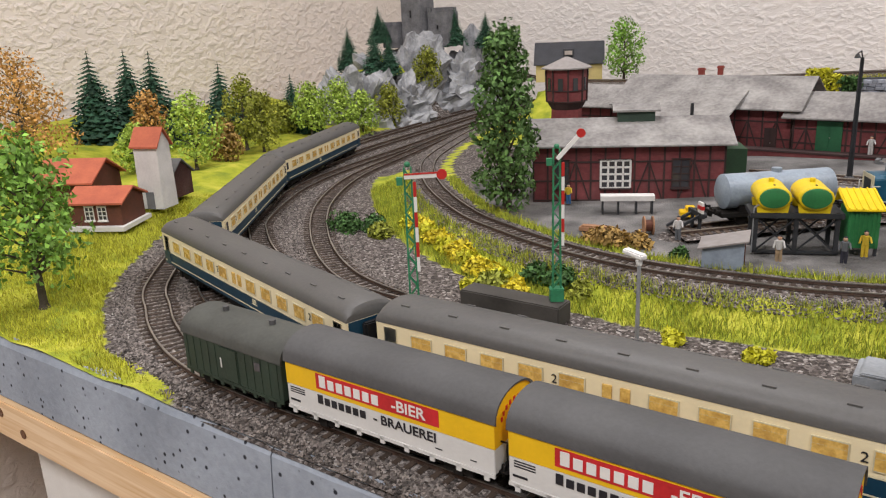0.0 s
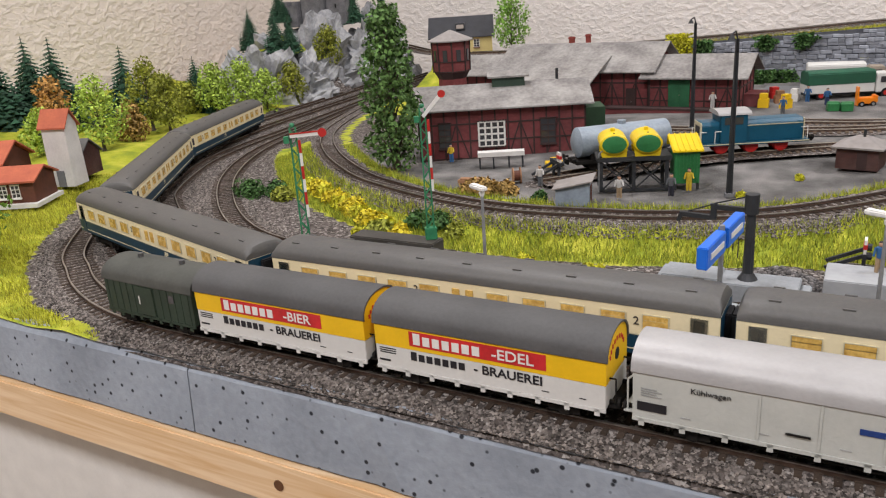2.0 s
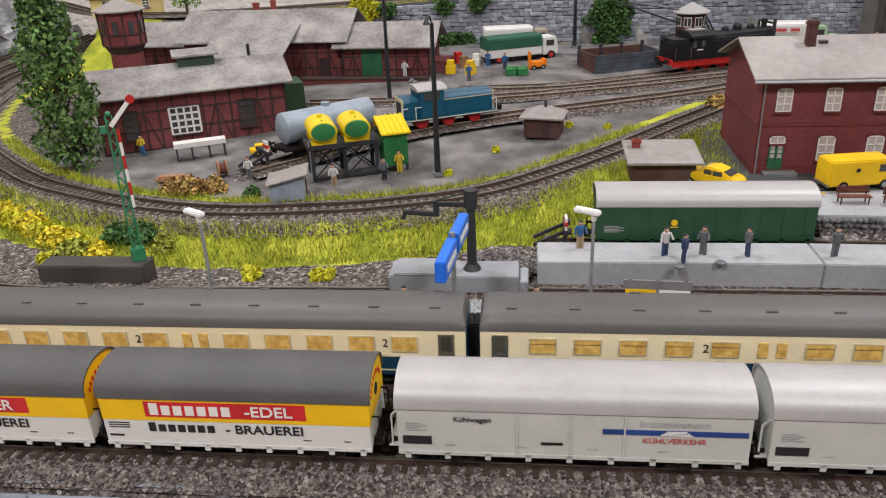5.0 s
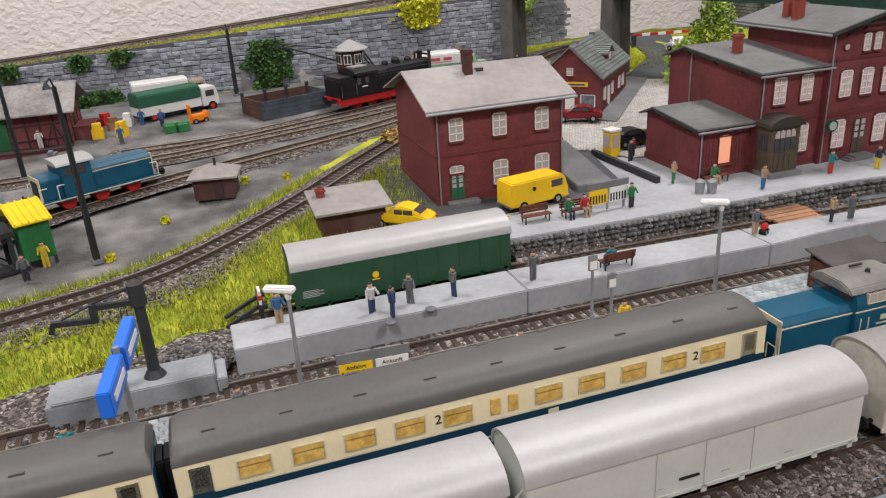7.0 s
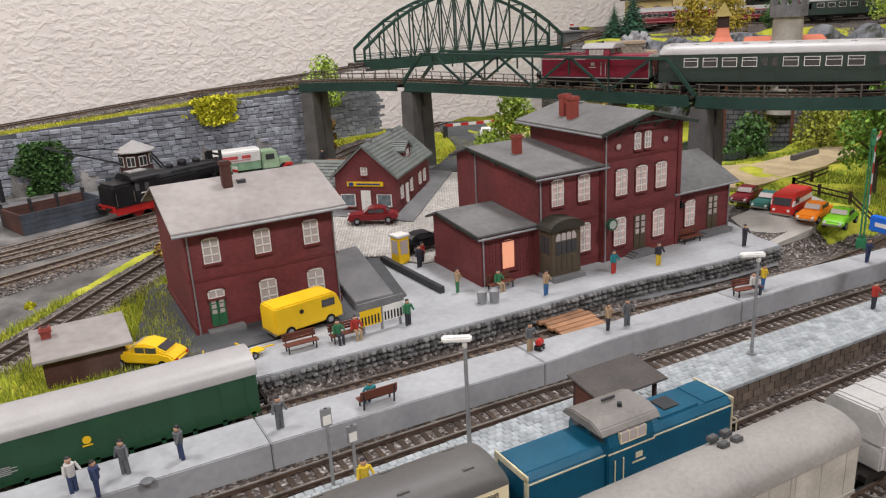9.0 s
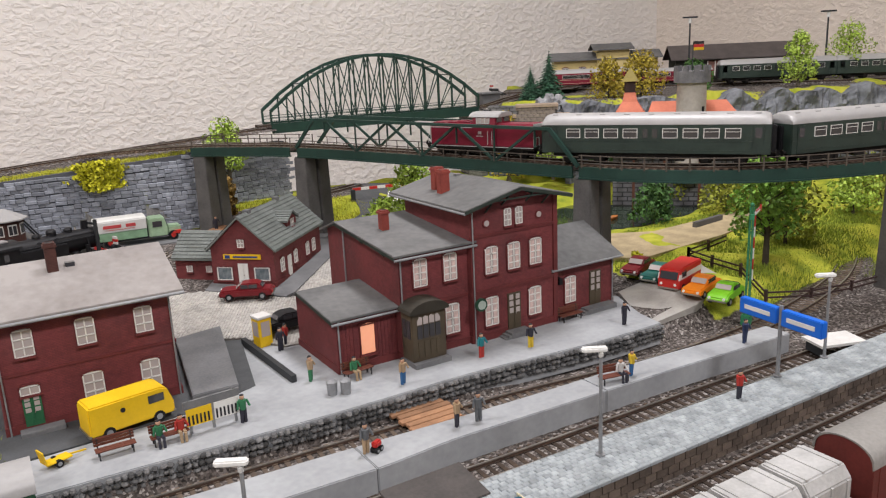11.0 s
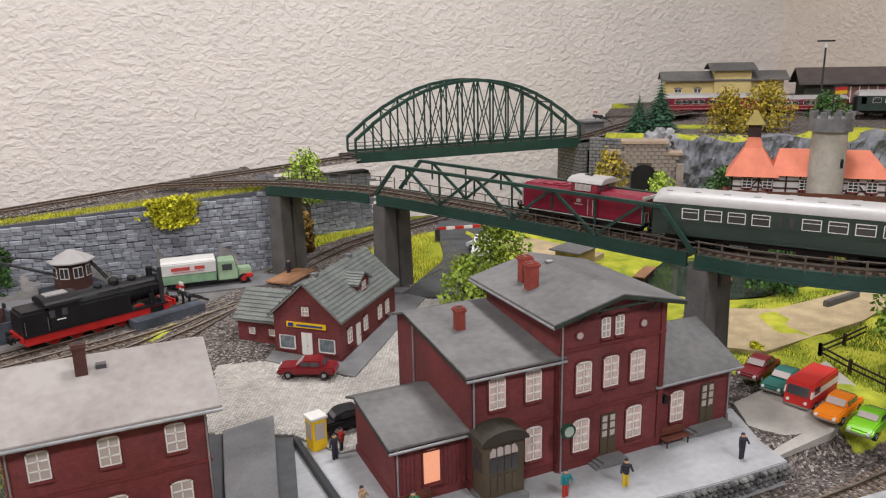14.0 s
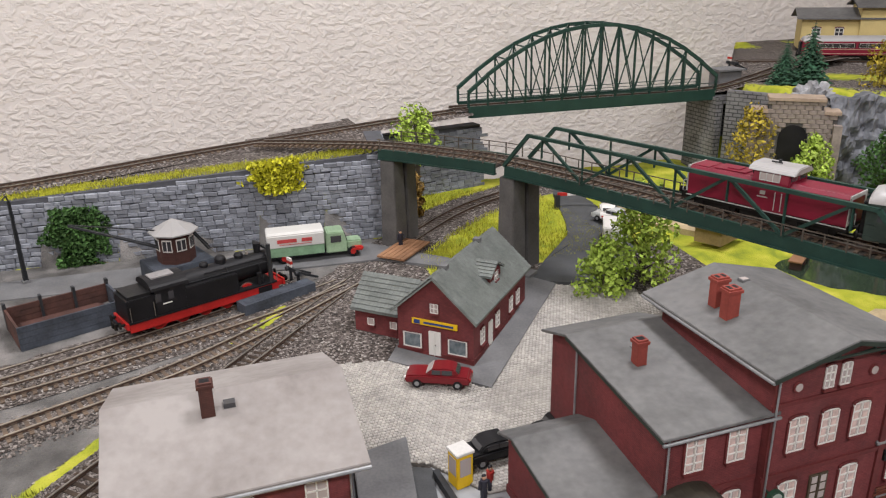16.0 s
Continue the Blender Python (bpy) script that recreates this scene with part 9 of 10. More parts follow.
s = thing("cable_drum", pose(-0.222, 0.6, 0.05, 0, 0, 30), "wooden cable drum lying in the yard", "drum")
part("flange", Geo().cyl((-0.004, 0, 0), (-0.003, 0, 0), 0.008, n=20), PLANK, s)
part("flange", Geo().cyl((0.003, 0, 0), (0.004, 0, 0), 0.008, n=20), PLANK, s)
part("core", Geo().cyl((-0.003, 0, 0), (0.003, 0, 0), 0.005, n=16), BROWNWOOD, s)
solo("plank_pile", Geo().box(-0.014, -0.004, 0, 0.014, 0.004, 0.003).box(-0.012, -0.003, 0.003, 0.01, 0.003, 0.0045), PLANK, pose(-0.262, 0.585, 0.0445, 0, 0, 10), "small pile of light planks", "planks")


# ---- road vehicles ----
def wheels(parent, xs, w, r=0.0035, hub=GREY_METAL):
    for x in xs:
        for s in (-1, 1):
            k = part("wheel", Geo().cyl((x, s * w, r), (x, s * (w - 0.0022), r), r, n=14), BLACK, parent)
            part("hub", Geo().cyl((x, s * (w + 0.0002), r), (x, s * w, r), r * 0.55, n=10), hub, k)


def car(m, paint, label, L=0.048, kind="saloon", group="parked cars"):
    t = thing("car", m, label, "car", group)
    a, w = L / 2, 0.0092
    if kind == "beetle":
        low = [(-a, 0.004), (a, 0.004), (a * 0.99, 0.0075), (a * 0.8, 0.0105), (a * 0.42, 0.0118), (-a * 0.55, 0.0122), (-a * 0.85, 0.0105), (-a, 0.007)]
        top = [(a * 0.4, 0.0112), (a * 0.18, 0.0162), (-a * 0.1, 0.0172), (-a * 0.4, 0.0155), (-a * 0.78, 0.0112)]
    else:
        low = [(-a, 0.0035), (a, 0.0035), (a, 0.0082), (a * 0.9, 0.0098), (a * 0.35, 0.0105), (-a * 0.55, 0.0105), (-a * 0.95, 0.0098), (-a, 0.008)]
        top = [(a * 0.38, 0.0103), (a * 0.12, 0.0157), (-a * 0.3, 0.0162), (-a * 0.52, 0.0148), (-a * 0.68, 0.0103)]
    part("body", Geo().prism(low, "y", -w, w), paint, t, bevel=0.0011, smooth=True)
    part("cabin", Geo().prism(top, "y", -w * 0.86, w * 0.86), paint, t, bevel=0.0009, smooth=True)
    z0, z1 = 0.0112, 0.0148
    for s in (-1, 1):
        for xa, xb in ((-a * 0.45, -a * 0.14), (-a * 0.1, a * 0.16)):
            part("side_window", Geo().box(xa, s * w * 0.865 - 0.0003, z0, xb, s * w * 0.865 + 0.0003, z1), PANE_DARK, t)
    p, q = Vector((top[0][0], 0, top[0][1])), Vector((top[1][0], 0, top[1][1]))
    part("windscreen", Geo().bar(p.lerp(q, 0.18) + Vector((0.0004, 0, 0.0003)), p.lerp(q, 0.88) + Vector((0.0004, 0, 0.0003)), 0.0135, 0.0006, (1, 0, 1)), PANE, t)
    p, q = Vector((top[4][0], 0, top[4][1])), Vector((top[3][0], 0, top[3][1]))
    part("rear_window", Geo().bar(p.lerp(q, 0.25) + Vector((-0.0003, 0, 0.0003)), p.lerp(q, 0.85) + Vector((-0.0003, 0, 0.0003)), 0.012, 0.0006, (-1, 0, 1)), PANE_DARK, t)
    for s in (-1, 1):
        part("headlight", Geo().cyl((a - 0.0008, s * 0.0066, 0.0072), (a + 0.0004, s * 0.0066, 0.0072), 0.0013, n=10), LAMP_WHITE, t)
        part("tail_light", Geo().box(-a - 0.0003, s * 0.0066 - 0.001, 0.0064, -a + 0.0004, s * 0.0066 + 0.001, 0.008), RED, t)
    for x in (-a, a):
        part("bumper", Geo().box(x - 0.0007, -w * 0.95, 0.0042, x + 0.0007, w * 0.95, 0.0056), STEEL, t, bevel=0.0002)
    wheels(t, (-a * 0.62, a * 0.62), w + 0.0004)
    return t


car(pose(0.192, 0.551, 0.0497, 0, 0, 140), YELLOW, "yellow rounded mail car beside the low hut", kind="beetle")
car(pose(0.79, 0.474, 0.0505, 0, 0, 196), CAR_GREEN, "bright green rounded car in the car park", 0.044, "beetle")
car(pose(0.79, 0.501, 0.051, 0, 0, 197), ORANGE, "orange saloon car in the car park", 0.05)
car(pose(0.79, 0.553, 0.052, 0, 0, 197), CAR_TEAL, "dark teal saloon car in the car park", 0.047)
car(pose(0.79, 0.58, 0.053, 0, 0, 200), CAR_RED, "dark red coupe in the car park", 0.048)
car(pose(0.441, 0.745, 0.0585, 0, 0, 152), CAR_RED, "dark red saloon parked before the shop", 0.05)
car(pose(0.449, 0.65, 0.0535, 0, 0, 4), BLACK, "black taxi with a yellow roof sign", 0.05)
car(pose(0.503, 0.655, 0.0545, 0, 0, 4), BLACK, "black taxi behind the station annex", 0.05)
car(pose(0.745, 1.0, 0.072, 0, 0, 120), mat("car_pale_grey", (0.6, 0.63, 0.62), 0.35), "pale grey car on the road", 0.046)


def van(m, paint, label, low=None, L=0.054):
    t = thing("van", m, label, "van", "parked vans")
    a, w = L / 2, 0.0105
    part("body", Geo().prism([(-a, 0.0035), (a, 0.0035), (a, 0.011), (a * 0.86, 0.0215), (a * 0.7, 0.0232), (-a * 0.96, 0.0232), (-a, 0.0215)], "y", -w, w), paint, t, bevel=0.0012, smooth=True)
    if low:
        part("side_band", Geo().prism([(-a * 0.99, 0.0125), (a * 0.97, 0.0125), (a * 0.9, 0.0175), (-a * 0.99, 0.0175)], "y", -w - 0.0002, w + 0.0002), low, t)
        part("name_bars", Geo().box(-a * 0.5, -w - 0.0005, 0.0142, a * 0.1, -w - 0.0001, 0.0158), INK, t)
    for s in (-1, 1):
        part("side_window", Geo().box(a * 0.38, s * w - 0.0004, 0.0142, a * 0.76, s * w + 0.0004, 0.0195), PANE_DARK, t)
        part("headlight", Geo().cyl((a - 0.0003, s * 0.0068, 0.0082), (a + 0.0006, s * 0.0068, 0.0082), 0.0013, n=10), LAMP_WHITE, t)
    p, q = Vector((a + 0.0002, 0, 0.012)), Vector((a * 0.87, 0, 0.021))
    part("windscreen", Geo().bar(p.lerp(q, 0.1), p.lerp(q, 0.85), 0.0165, 0.0007, (1, 0, 0.4)), PANE_DARK, t)
    for x in (-a, a):
        part("bumper", Geo().box(x - 0.0007, -w * 0.95, 0.0035, x + 0.0007, w * 0.95, 0.005), STEEL, t)
    wheels(t, (-a * 0.58, a * 0.6), w + 0.0004, 0.0038)
    return t


t = van(pose(0.297, 0.549, 0.05, 0, 0, 10), YELLOW, "yellow mail van parked before the brick house")
part("badge", Geo().cyl((-0.006, -0.011, 0.016), (-0.006, -0.0105, 0.016), 0.0016, n=10), INK, t)
van(pose(0.79, 0.527, 0.0515, 0, 0, 197), RED, "red and white van in the car park", WAG_WHITE, 0.05)


def lorry(m, cab, box, bed, label, L=0.085, bars=False, hood=0.0, tarp=True):
    t = thing("lorry", m, label, "lorry", "lorries")
    a = L / 2
    part("chassis", Geo().box(-a, -0.009, 0.005, a, 0.009, 0.0075), DARK_METAL, t)
    part("cargo_box", Geo().box(-a, -0.0135, 0.0078, a - 0.024 - hood, 0.0135, 0.018 if tarp else 0.0335), bed, t, bevel=0.0004)
    if tarp:
        part("tarpaulin", Geo().prism([(-0.0138, 0.0175), (0.0138, 0.0175), (0.0138, 0.031), (0.011, 0.0335), (-0.011, 0.0335), (-0.0138, 0.031)], "x", -a - 0.0003, a - 0.0237 - hood), box, t, bevel=0.0008)
    if bars:
        part("name_bars", Geo().box(-a + 0.01, -0.0142, 0.023, -a + 0.03, -0.0137, 0.0268).box(-a + 0.035, -0.0142, 0.023, -a + 0.046, -0.0137, 0.0268).box(-a + 0.012, -0.0142, 0.0208, -a + 0.045, -0.0137, 0.0213), INK_RED, t)
    c = part("cab", Geo().prism([(a - 0.022 - hood, 0.006), (a - hood, 0.006), (a - hood, 0.017), (a - 0.003 - hood, 0.0285), (a - 0.02 - hood, 0.0285), (a - 0.022 - hood, 0.026)], "y", -0.0118, 0.0118), cab, t, bevel=0.0009, smooth=True)
    for s in (-1, 1):
        part("cab_window", Geo().box(a - 0.017 - hood, s * 0.0118 - 0.0004, 0.0175, a - 0.006 - hood, s * 0.0118 + 0.0004, 0.0245), PANE_DARK, c)
    part("windscreen", Geo().bar((a - hood + 0.0003, 0, 0.018), (a - 0.0023 - hood, 0, 0.0265), 0.019, 0.0007, (1, 0, 0.3)), PANE_DARK, c)
    if hood:
        part("engine_hood", Geo().box(a - hood, -0.0085, 0.007, a, 0.0085, 0.0165), cab, t, bevel=0.0015)
        for s in (-1, 1):
            part("mudguard", Geo().box(a - 0.012, s * 0.0105 - 0.003, 0.006, a + 0.001, s * 0.0105 + 0.003, 0.0105), RED, t, bevel=0.0012)
    wheels(t, (-a + 0.016, a - 0.01), 0.0125, 0.0055, RED)
    return t


lorry(pose(0.398, 1.022, 0.0705, 0, 0, -4), mat("lorry_mint", (0.35, 0.5, 0.32), 0.45), WAG_WHITE, mat("lorry_mint_bed", (0.25, 0.42, 0.26), 0.5), "mint green lorry with white tarpaulin and red wings", 0.098, True, 0.016)
lorry(pose(0.04, 0.995, 0.067, 0, 0, 24), WAG_WHITE, mat("tarp_green", (0.02, 0.11, 0.06), 0.7), WAG_WHITE, "white lorry with a dark green tarpaulin", 0.1)
lorry(pose(0.035, 1.055, 0.069, 0, 0, 8), mat("cab_beige", (0.4, 0.34, 0.27), 0.5), WAG_WHITE, WAG_WHITE, "lorry with a white tarpaulin beside the wall", 0.09)
f = thing("forklift", pose(0.062, 0.945, 0.065, 0, 0, 200), "orange forklift truck beside green crates", "forklift")
part("body", Geo().box(-0.009, -0.006, 0.003, 0.009, 0.006, 0.01), ORANGE, f, bevel=0.0008)
part("mast", Geo().box(0.009, -0.004, 0.001, 0.0105, 0.004, 0.022), ORANGE, f)
part("counterweight", Geo().box(-0.011, -0.006, 0.004, -0.007, 0.006, 0.0125), ORANGE, f, bevel=0.001)
wheels(f, (-0.006, 0.006), 0.0066, 0.003)
for k in range(4):
    solo("crate", Geo().box(-0.006, -0.005, 0, 0.006, 0.005, 0.008), TANK_GREEN, pose(0.03 + 0.014 * (k % 2), 0.915 + 0.012 * (k // 2), 0.064, 0, 0, 15), "green goods crate in the yard", "crate", "crates", bevel=0.0004)
for k, (x, y, m2) in enumerate(((-0.045, 0.93, YELLOW), (-0.03, 0.955, PLANK), (-0.04, 0.985, RED), (-0.02, 0.925, YELLOW), (-0.015, 0.97, WHITE))):
    solo("goods_box", Geo().box(-0.006, -0.005, 0, 0.006, 0.005, 0.011).box(-0.0045, -0.004, 0.011, 0.0045, 0.004, 0.017), m2, pose(x, y, 0.064, 0, 0, 20 * k), "stacked goods beside the loading dock", "box", "goods at the dock", bevel=0.0004)
solo("motor_trolley", Geo().box(-0.009, -0.006, 0.002, 0.009, 0.006, 0.007).box(-0.004, -0.005, 0.007, 0.004, 0.005, 0.0105), YELLOW, pose(-0.205, 0.655, 0.0455, 0, 0, 26), "small yellow motor trolley by the shed", "trolley", bevel=0.0006)


# ---- signals, lamps and signs ----
def semaphore(x, y, z, hgt, ang, label, arm_up=False):
    t = thing("semaphore_signal", pose(x, y, z, 0, 0, ang), label, "signal", "signals")
    part("base", Geo().box(-0.0045, -0.004, 0, 0.0045, 0.004, 0.009), SIG_GREEN, t, bevel=0.0005)
    for u, w2 in ((-0.0026, -0.0015), (0.0026, -0.0015), (0.0026, 0.0015), (-0.0026, 0.0015)):
        part("mast_leg", Geo().bar((u, w2, 0.008), (u * 0.75, w2 * 0.75, hgt), 0.0009), SIG_GREEN, t)
    for k in range(14):
        za, zb = 0.009 + (hgt - 0.01) * k / 14, 0.009 + (hgt - 0.01) * (k + 1) / 14
        sgn = 1 if k % 2 else -1
        part("lattice", Geo().bar((sgn * 0.0024, -0.0014, za), (-sgn * 0.0024, -0.0014, zb), 0.0006).bar((sgn * 0.0024, 0.0014, za), (-sgn * 0.0024, 0.0014, zb), 0.0006), SIG_GREEN, t)
    for k in range(6):
        za = hgt * 0.38 + k * hgt * 0.09
        part("mast_plate", Geo().box(0.0028, -0.0026, za, 0.0046, -0.0017, za + hgt * 0.086), RED if k % 2 else WHITE, t)
    if arm_up:
        part("arm", Geo().bar((0.0, -0.003, hgt * 0.94), (0.013, -0.003, hgt * 0.94 + 0.014), 0.0008, 0.0026), WHITE, t)
        part("arm_disc", Geo().cyl((0.0145, -0.0035, hgt * 0.94 + 0.0155), (0.0145, -0.0026, hgt * 0.94 + 0.0155), 0.0028, n=14), RED, t)
    else:
        part("arm", Geo().bar((-0.002, -0.003, hgt * 0.95), (0.017, -0.003, hgt * 0.955), 0.0008, 0.003), WHITE, t)
        part("arm_edge", Geo().bar((-0.002, -0.0033, hgt * 0.962), (0.017, -0.0033, hgt * 0.967), 0.0006, 0.0009), RED, t)
        part("arm_disc", Geo().cyl((0.0195, -0.0035, hgt * 0.956), (0.0195, -0.0026, hgt * 0.956), 0.003, n=14), RED, t)
    part("lamp", Geo().box(-0.0065, -0.003, hgt * 0.9, -0.003, 0.0, hgt * 0.945), SIG_GREEN, t)
    part("finial", Geo().ball((0, 0, hgt + 0.0015), 0.0018), SIG_GREEN, t)


DARKBOX = mat("box_dark_olive", (0.065, 0.06, 0.052), 0.75)
for x, y, ang in ((-0.297, 0.338, -2), (-0.247, 0.42, 0)):
    solo("signal_box", Geo().box(-0.038, -0.009, 0, 0.038, 0.009, 0.014), DARKBOX, pose(x, y, 0.029, 0, 0, ang), "flat dark grey signal drive box", "box", "signal drive boxes", bevel=0.0008)
semaphore(-0.268, 0.339, 0.043, 0.1, 35, "green lattice semaphore with red and white striped mast plate")
semaphore(-0.217, 0.424, 0.043, 0.1, 35, "green lattice semaphore with its arm raised", True)
semaphore(0.79, 0.452, 0.034, 0.105, 25, "green semaphore with striped mast beside the car park")


def platform_lamp(x, y, z, hgt, label, ang=60):
    t = thing("platform_lamp", pose(x, y, z, 0, 0, ang), label, "lamp", "platform lamps")
    part("foot", Geo().cyl((0, 0, 0), (0, 0, 0.0012), 0.0028, n=10), GREY_METAL, t)
    part("pole", Geo().cyl((0, 0, 0), (0, 0, hgt), 0.0012, 0.0009, n=8), GREY_METAL, t)
    part("lamp_head", Geo().box(-0.0022, -0.0035, hgt, 0.0022, 0.011, hgt + 0.0028).prism([(-0.0022, hgt), (0.0022, hgt), (0.001, hgt - 0.004), (-0.001, hgt - 0.004)], "y", -0.0012, 0.0012), LAMP_WHITE, t, "white lamp head", bevel=0.0007)


platform_lamp(-0.13, 0.341, PLAT, 0.062, "grey platform lamp with a white head")
platform_lamp(0.082, 0.343, PLAT, 0.062, "grey platform lamp with a white head")
platform_lamp(0.312, 0.345, PLAT, 0.064, "grey platform lamp with a white head")
platform_lamp(0.517, 0.345, PLAT, 0.064, "grey platform lamp with a white head")
platform_lamp(0.745, 0.352, PLAT, 0.062, "grey platform lamp with a white head")


def name_sign(x, y, z, label, ang=90, both=True):
    t = thing("station_sign", pose(x, y, z, 0, 0, ang), label, "sign", "station signs")
    part("foot", Geo().cyl((0, 0, 0), (0, 0, 0.0012), 0.003, n=10), GREY_METAL, t)
    part("pole", Geo().cyl((0, 0, 0), (0, 0, 0.052), 0.0014, n=8), GREY_METAL, t)
    for e in ((-1, 1) if both else (-1,)):
        b = part("sign_box", Geo().box(min(e * 0.0022, e * 0.034), -0.0028, 0.0385, max(e * 0.0022, e * 0.034), 0.0028, 0.05), BLUE_SIGN, t, "bright blue name box", bevel=0.0005)
        for s in (-1, 1):
            part("name_bar", Geo().box(e * 0.018 - 0.011, s * 0.003 - 0.0003, 0.0428, e * 0.018 + 0.011, s * 0.003 + 0.0003, 0.0458), WHITE, b)


name_sign(0.008, 0.343, PLAT, "bright blue double station name box on a grey pole", 84)
name_sign(0.69, 0.352, PLAT, "bright blue double station name box by the platform end", 84)


def mast(x, y, hgt, label, hook=True):
    t = thing("yard_mast", pose(x, y, height(x, y), 0, 0, 20), label, "lamp post", "yard masts")
    for u, w2 in ((-0.0018, -0.0018), (0.0018, -0.0018), (0.0018, 0.0018), (-0.0018, 0.0018)):
        part("mast_leg", Geo().bar((u, w2, 0), (u * 0.5, w2 * 0.5, hgt), 0.0009), DARK_METAL, t)
    part("lattice", Geo().box(-0.0014, -0.0006, 0.002, 0.0014, 0.0006, hgt), DARK_METAL, t)
    part("foot", Geo().box(-0.0035, -0.0035, 0, 0.0035, 0.0035, 0.003), PAVE, t)
    if hook:
        part("lamp_arm", Geo().bar((0, 0, hgt), (-0.002, -0.003, hgt + 0.006), 0.0009).bar((-0.002, -0.003, hgt + 0.006), (-0.006, -0.008, hgt + 0.004), 0.0009), DARK_METAL, t)
        part("lamp_shade", Geo().cyl((-0.006, -0.008, hgt + 0.004), (-0.006, -0.008, hgt), 0.0012, 0.003, n=10), DARK_METAL, t)


mast(-0.028, 0.597, 0.128, "dark lattice yard lamp mast")
mast(-0.105, 0.82, 0.115, "dark lattice yard lamp mast by the goods shed")
mast(0.115, 1.06, 0.085, "dark yard lamp post before the stone wall")

w = thing("water_crane", pose(0.013, 0.414, 0.0425), "dark grey water crane with a swinging arm on a stone base", "water crane", "water cranes")
part("stone_base", Geo().box(-0.053, -0.012, -0.0125, 0.03, 0.012, 0.0).box(0.03, -0.011, -0.0125, 0.036, 0.011, -0.004).box(-0.05, -0.012, 0.0, -0.015, 0.012, 0.0018), PLAT_SIDE, w, "blue-grey stone base", bevel=0.0006)
part("column", Geo().cyl((0, 0, 0), (0, 0, 0.05), 0.0033, 0.0026, n=12).cyl((0, 0, 0.042), (0, 0, 0.054), 0.0042, n=12).cyl((0, 0, 0), (0, 0, 0.004), 0.006, 0.0035, n=12), DARK_METAL, w)
part("arm", Geo().bar((0, 0, 0.044), (-0.022, 0.002, 0.044), 0.0028).bar((-0.022, 0.002, 0.046), (-0.022, 0.002, 0.036), 0.0034).bar((-0.022, 0.002, 0.037), (-0.042, 0.006, 0.037), 0.0028).bar((-0.042, 0.006, 0.038), (-0.044, 0.006, 0.032), 0.0026), DARK_METAL, w)
part("stay", Geo().bar((0, 0, 0.053), (-0.022, 0.002, 0.046), 0.0008).bar((-0.024, 0.002, 0.045), (-0.038, 0.005, 0.039), 0.0008), DARK_METAL, w)
part("chain", Geo().bar((-0.006, -0.003, 0.042), (-0.006, -0.003, 0.014), 0.0006).bar((-0.009, -0.003, 0.042), (-0.009, -0.003, 0.018), 0.0006), DARK_METAL, w)


# ---- platform furniture ----
def bench(x, y, z, ang, label, m2=WOOD):
    t = thing("bench", pose(x, y, z, 0, 0, ang), label, "bench", "benches")
    for k in range(3):
        part("seat_slat", Geo().box(-0.0115, -0.0035 + k * 0.0022, 0.0052, 0.0115, -0.0017 + k * 0.0022, 0.0059), m2, t)
        part("back_slat", Geo().box(-0.0115, 0.0033 + k * 0.0003, 0.0068 + k * 0.0018, 0.0115, 0.0039 + k * 0.0003, 0.0083 + k * 0.0018), m2, t)
    for s in (-1, 1):
        part("leg", Geo().bar((s * 0.0095, -0.003, 0), (s * 0.0095, -0.003, 0.0052), 0.0008).bar((s * 0.0095, 0.003, 0), (s * 0.0095, 0.0042, 0.0115), 0.0008), DARK_METAL, t)


for x, y, z, a in ((0.283, 0.514, ST, 0), (0.314, 0.511, ST, 0), (0.296, 0.422, PLAT, 180), (0.594, 0.413, PLAT, -12), (0.452, 0.529, ST, 4), (0.652, 0.525, ST, 0)):
    bench(x, y, z + 0.0005, a, "slatted red-brown bench on the platform")
bench(-0.036, 0.344, PLAT, 160, "dark red double bench on the paved platform")
bench(0.182, 0.343, PLAT, 180, "dark red bench on the paved platform")

FIG = {}


def figurine(x, y, z, ang, top, legs, label, sit=False):
    key = (top.name, legs.name, sit)
    if key not in FIG:
        g = Geo()
        g.slot = 1
        if sit:
            g.cyl((-0.0014, -0.001, 0.006), (-0.0014, -0.0055, 0.006), 0.0011, n=7).cyl((0.0014, -0.001, 0.006), (0.0014, -0.0055, 0.006), 0.0011, n=7).cyl((-0.0014, -0.0055, 0.006), (-0.0014, -0.0058, 0), 0.0009, n=7).cyl((0.0014, -0.0055, 0.006), (0.0014, -0.0058, 0), 0.0009, n=7)
            b = 0.0062
        else:
            g.cyl((-0.0012, 0, 0), (-0.001, 0, 0.0098), 0.0011, 0.0014, n=8).cyl((0.0013, 0.0006, 0), (0.001, 0, 0.0098), 0.0011, 0.0014, n=8)
            b = 0.0092
        g.slot = 0
        g.cyl((0, 0, b), (0, 0, b + 0.0066), 0.0021, 0.0025, n=9)
        g.cyl((-0.0027, 0, b + 0.0062), (-0.0036, -0.001, b + 0.0008), 0.0008, 0.0007, n=6).cyl((0.0027, 0, b + 0.0062), (0.0042, -0.0018, b + 0.002), 0.0008, 0.0007, n=6)
        g.slot = 2
        g.ball((0, 0, b + 0.0085), 0.0016, 8, 6, 1.15)
        g.slot = 3
        g.ball((0, 0.0002, b + 0.0093), 0.00155, 8, 5, 0.8)
        FIG[key] = mesh_of("figurine", g, [top, legs, SKIN, INK], smooth=True)
    o = new("figurine", FIG[key])
    o.matrix_basis = pose(x, y, z, 0, 0, ang)
    tagged(o, label, "figurine", "figurines")


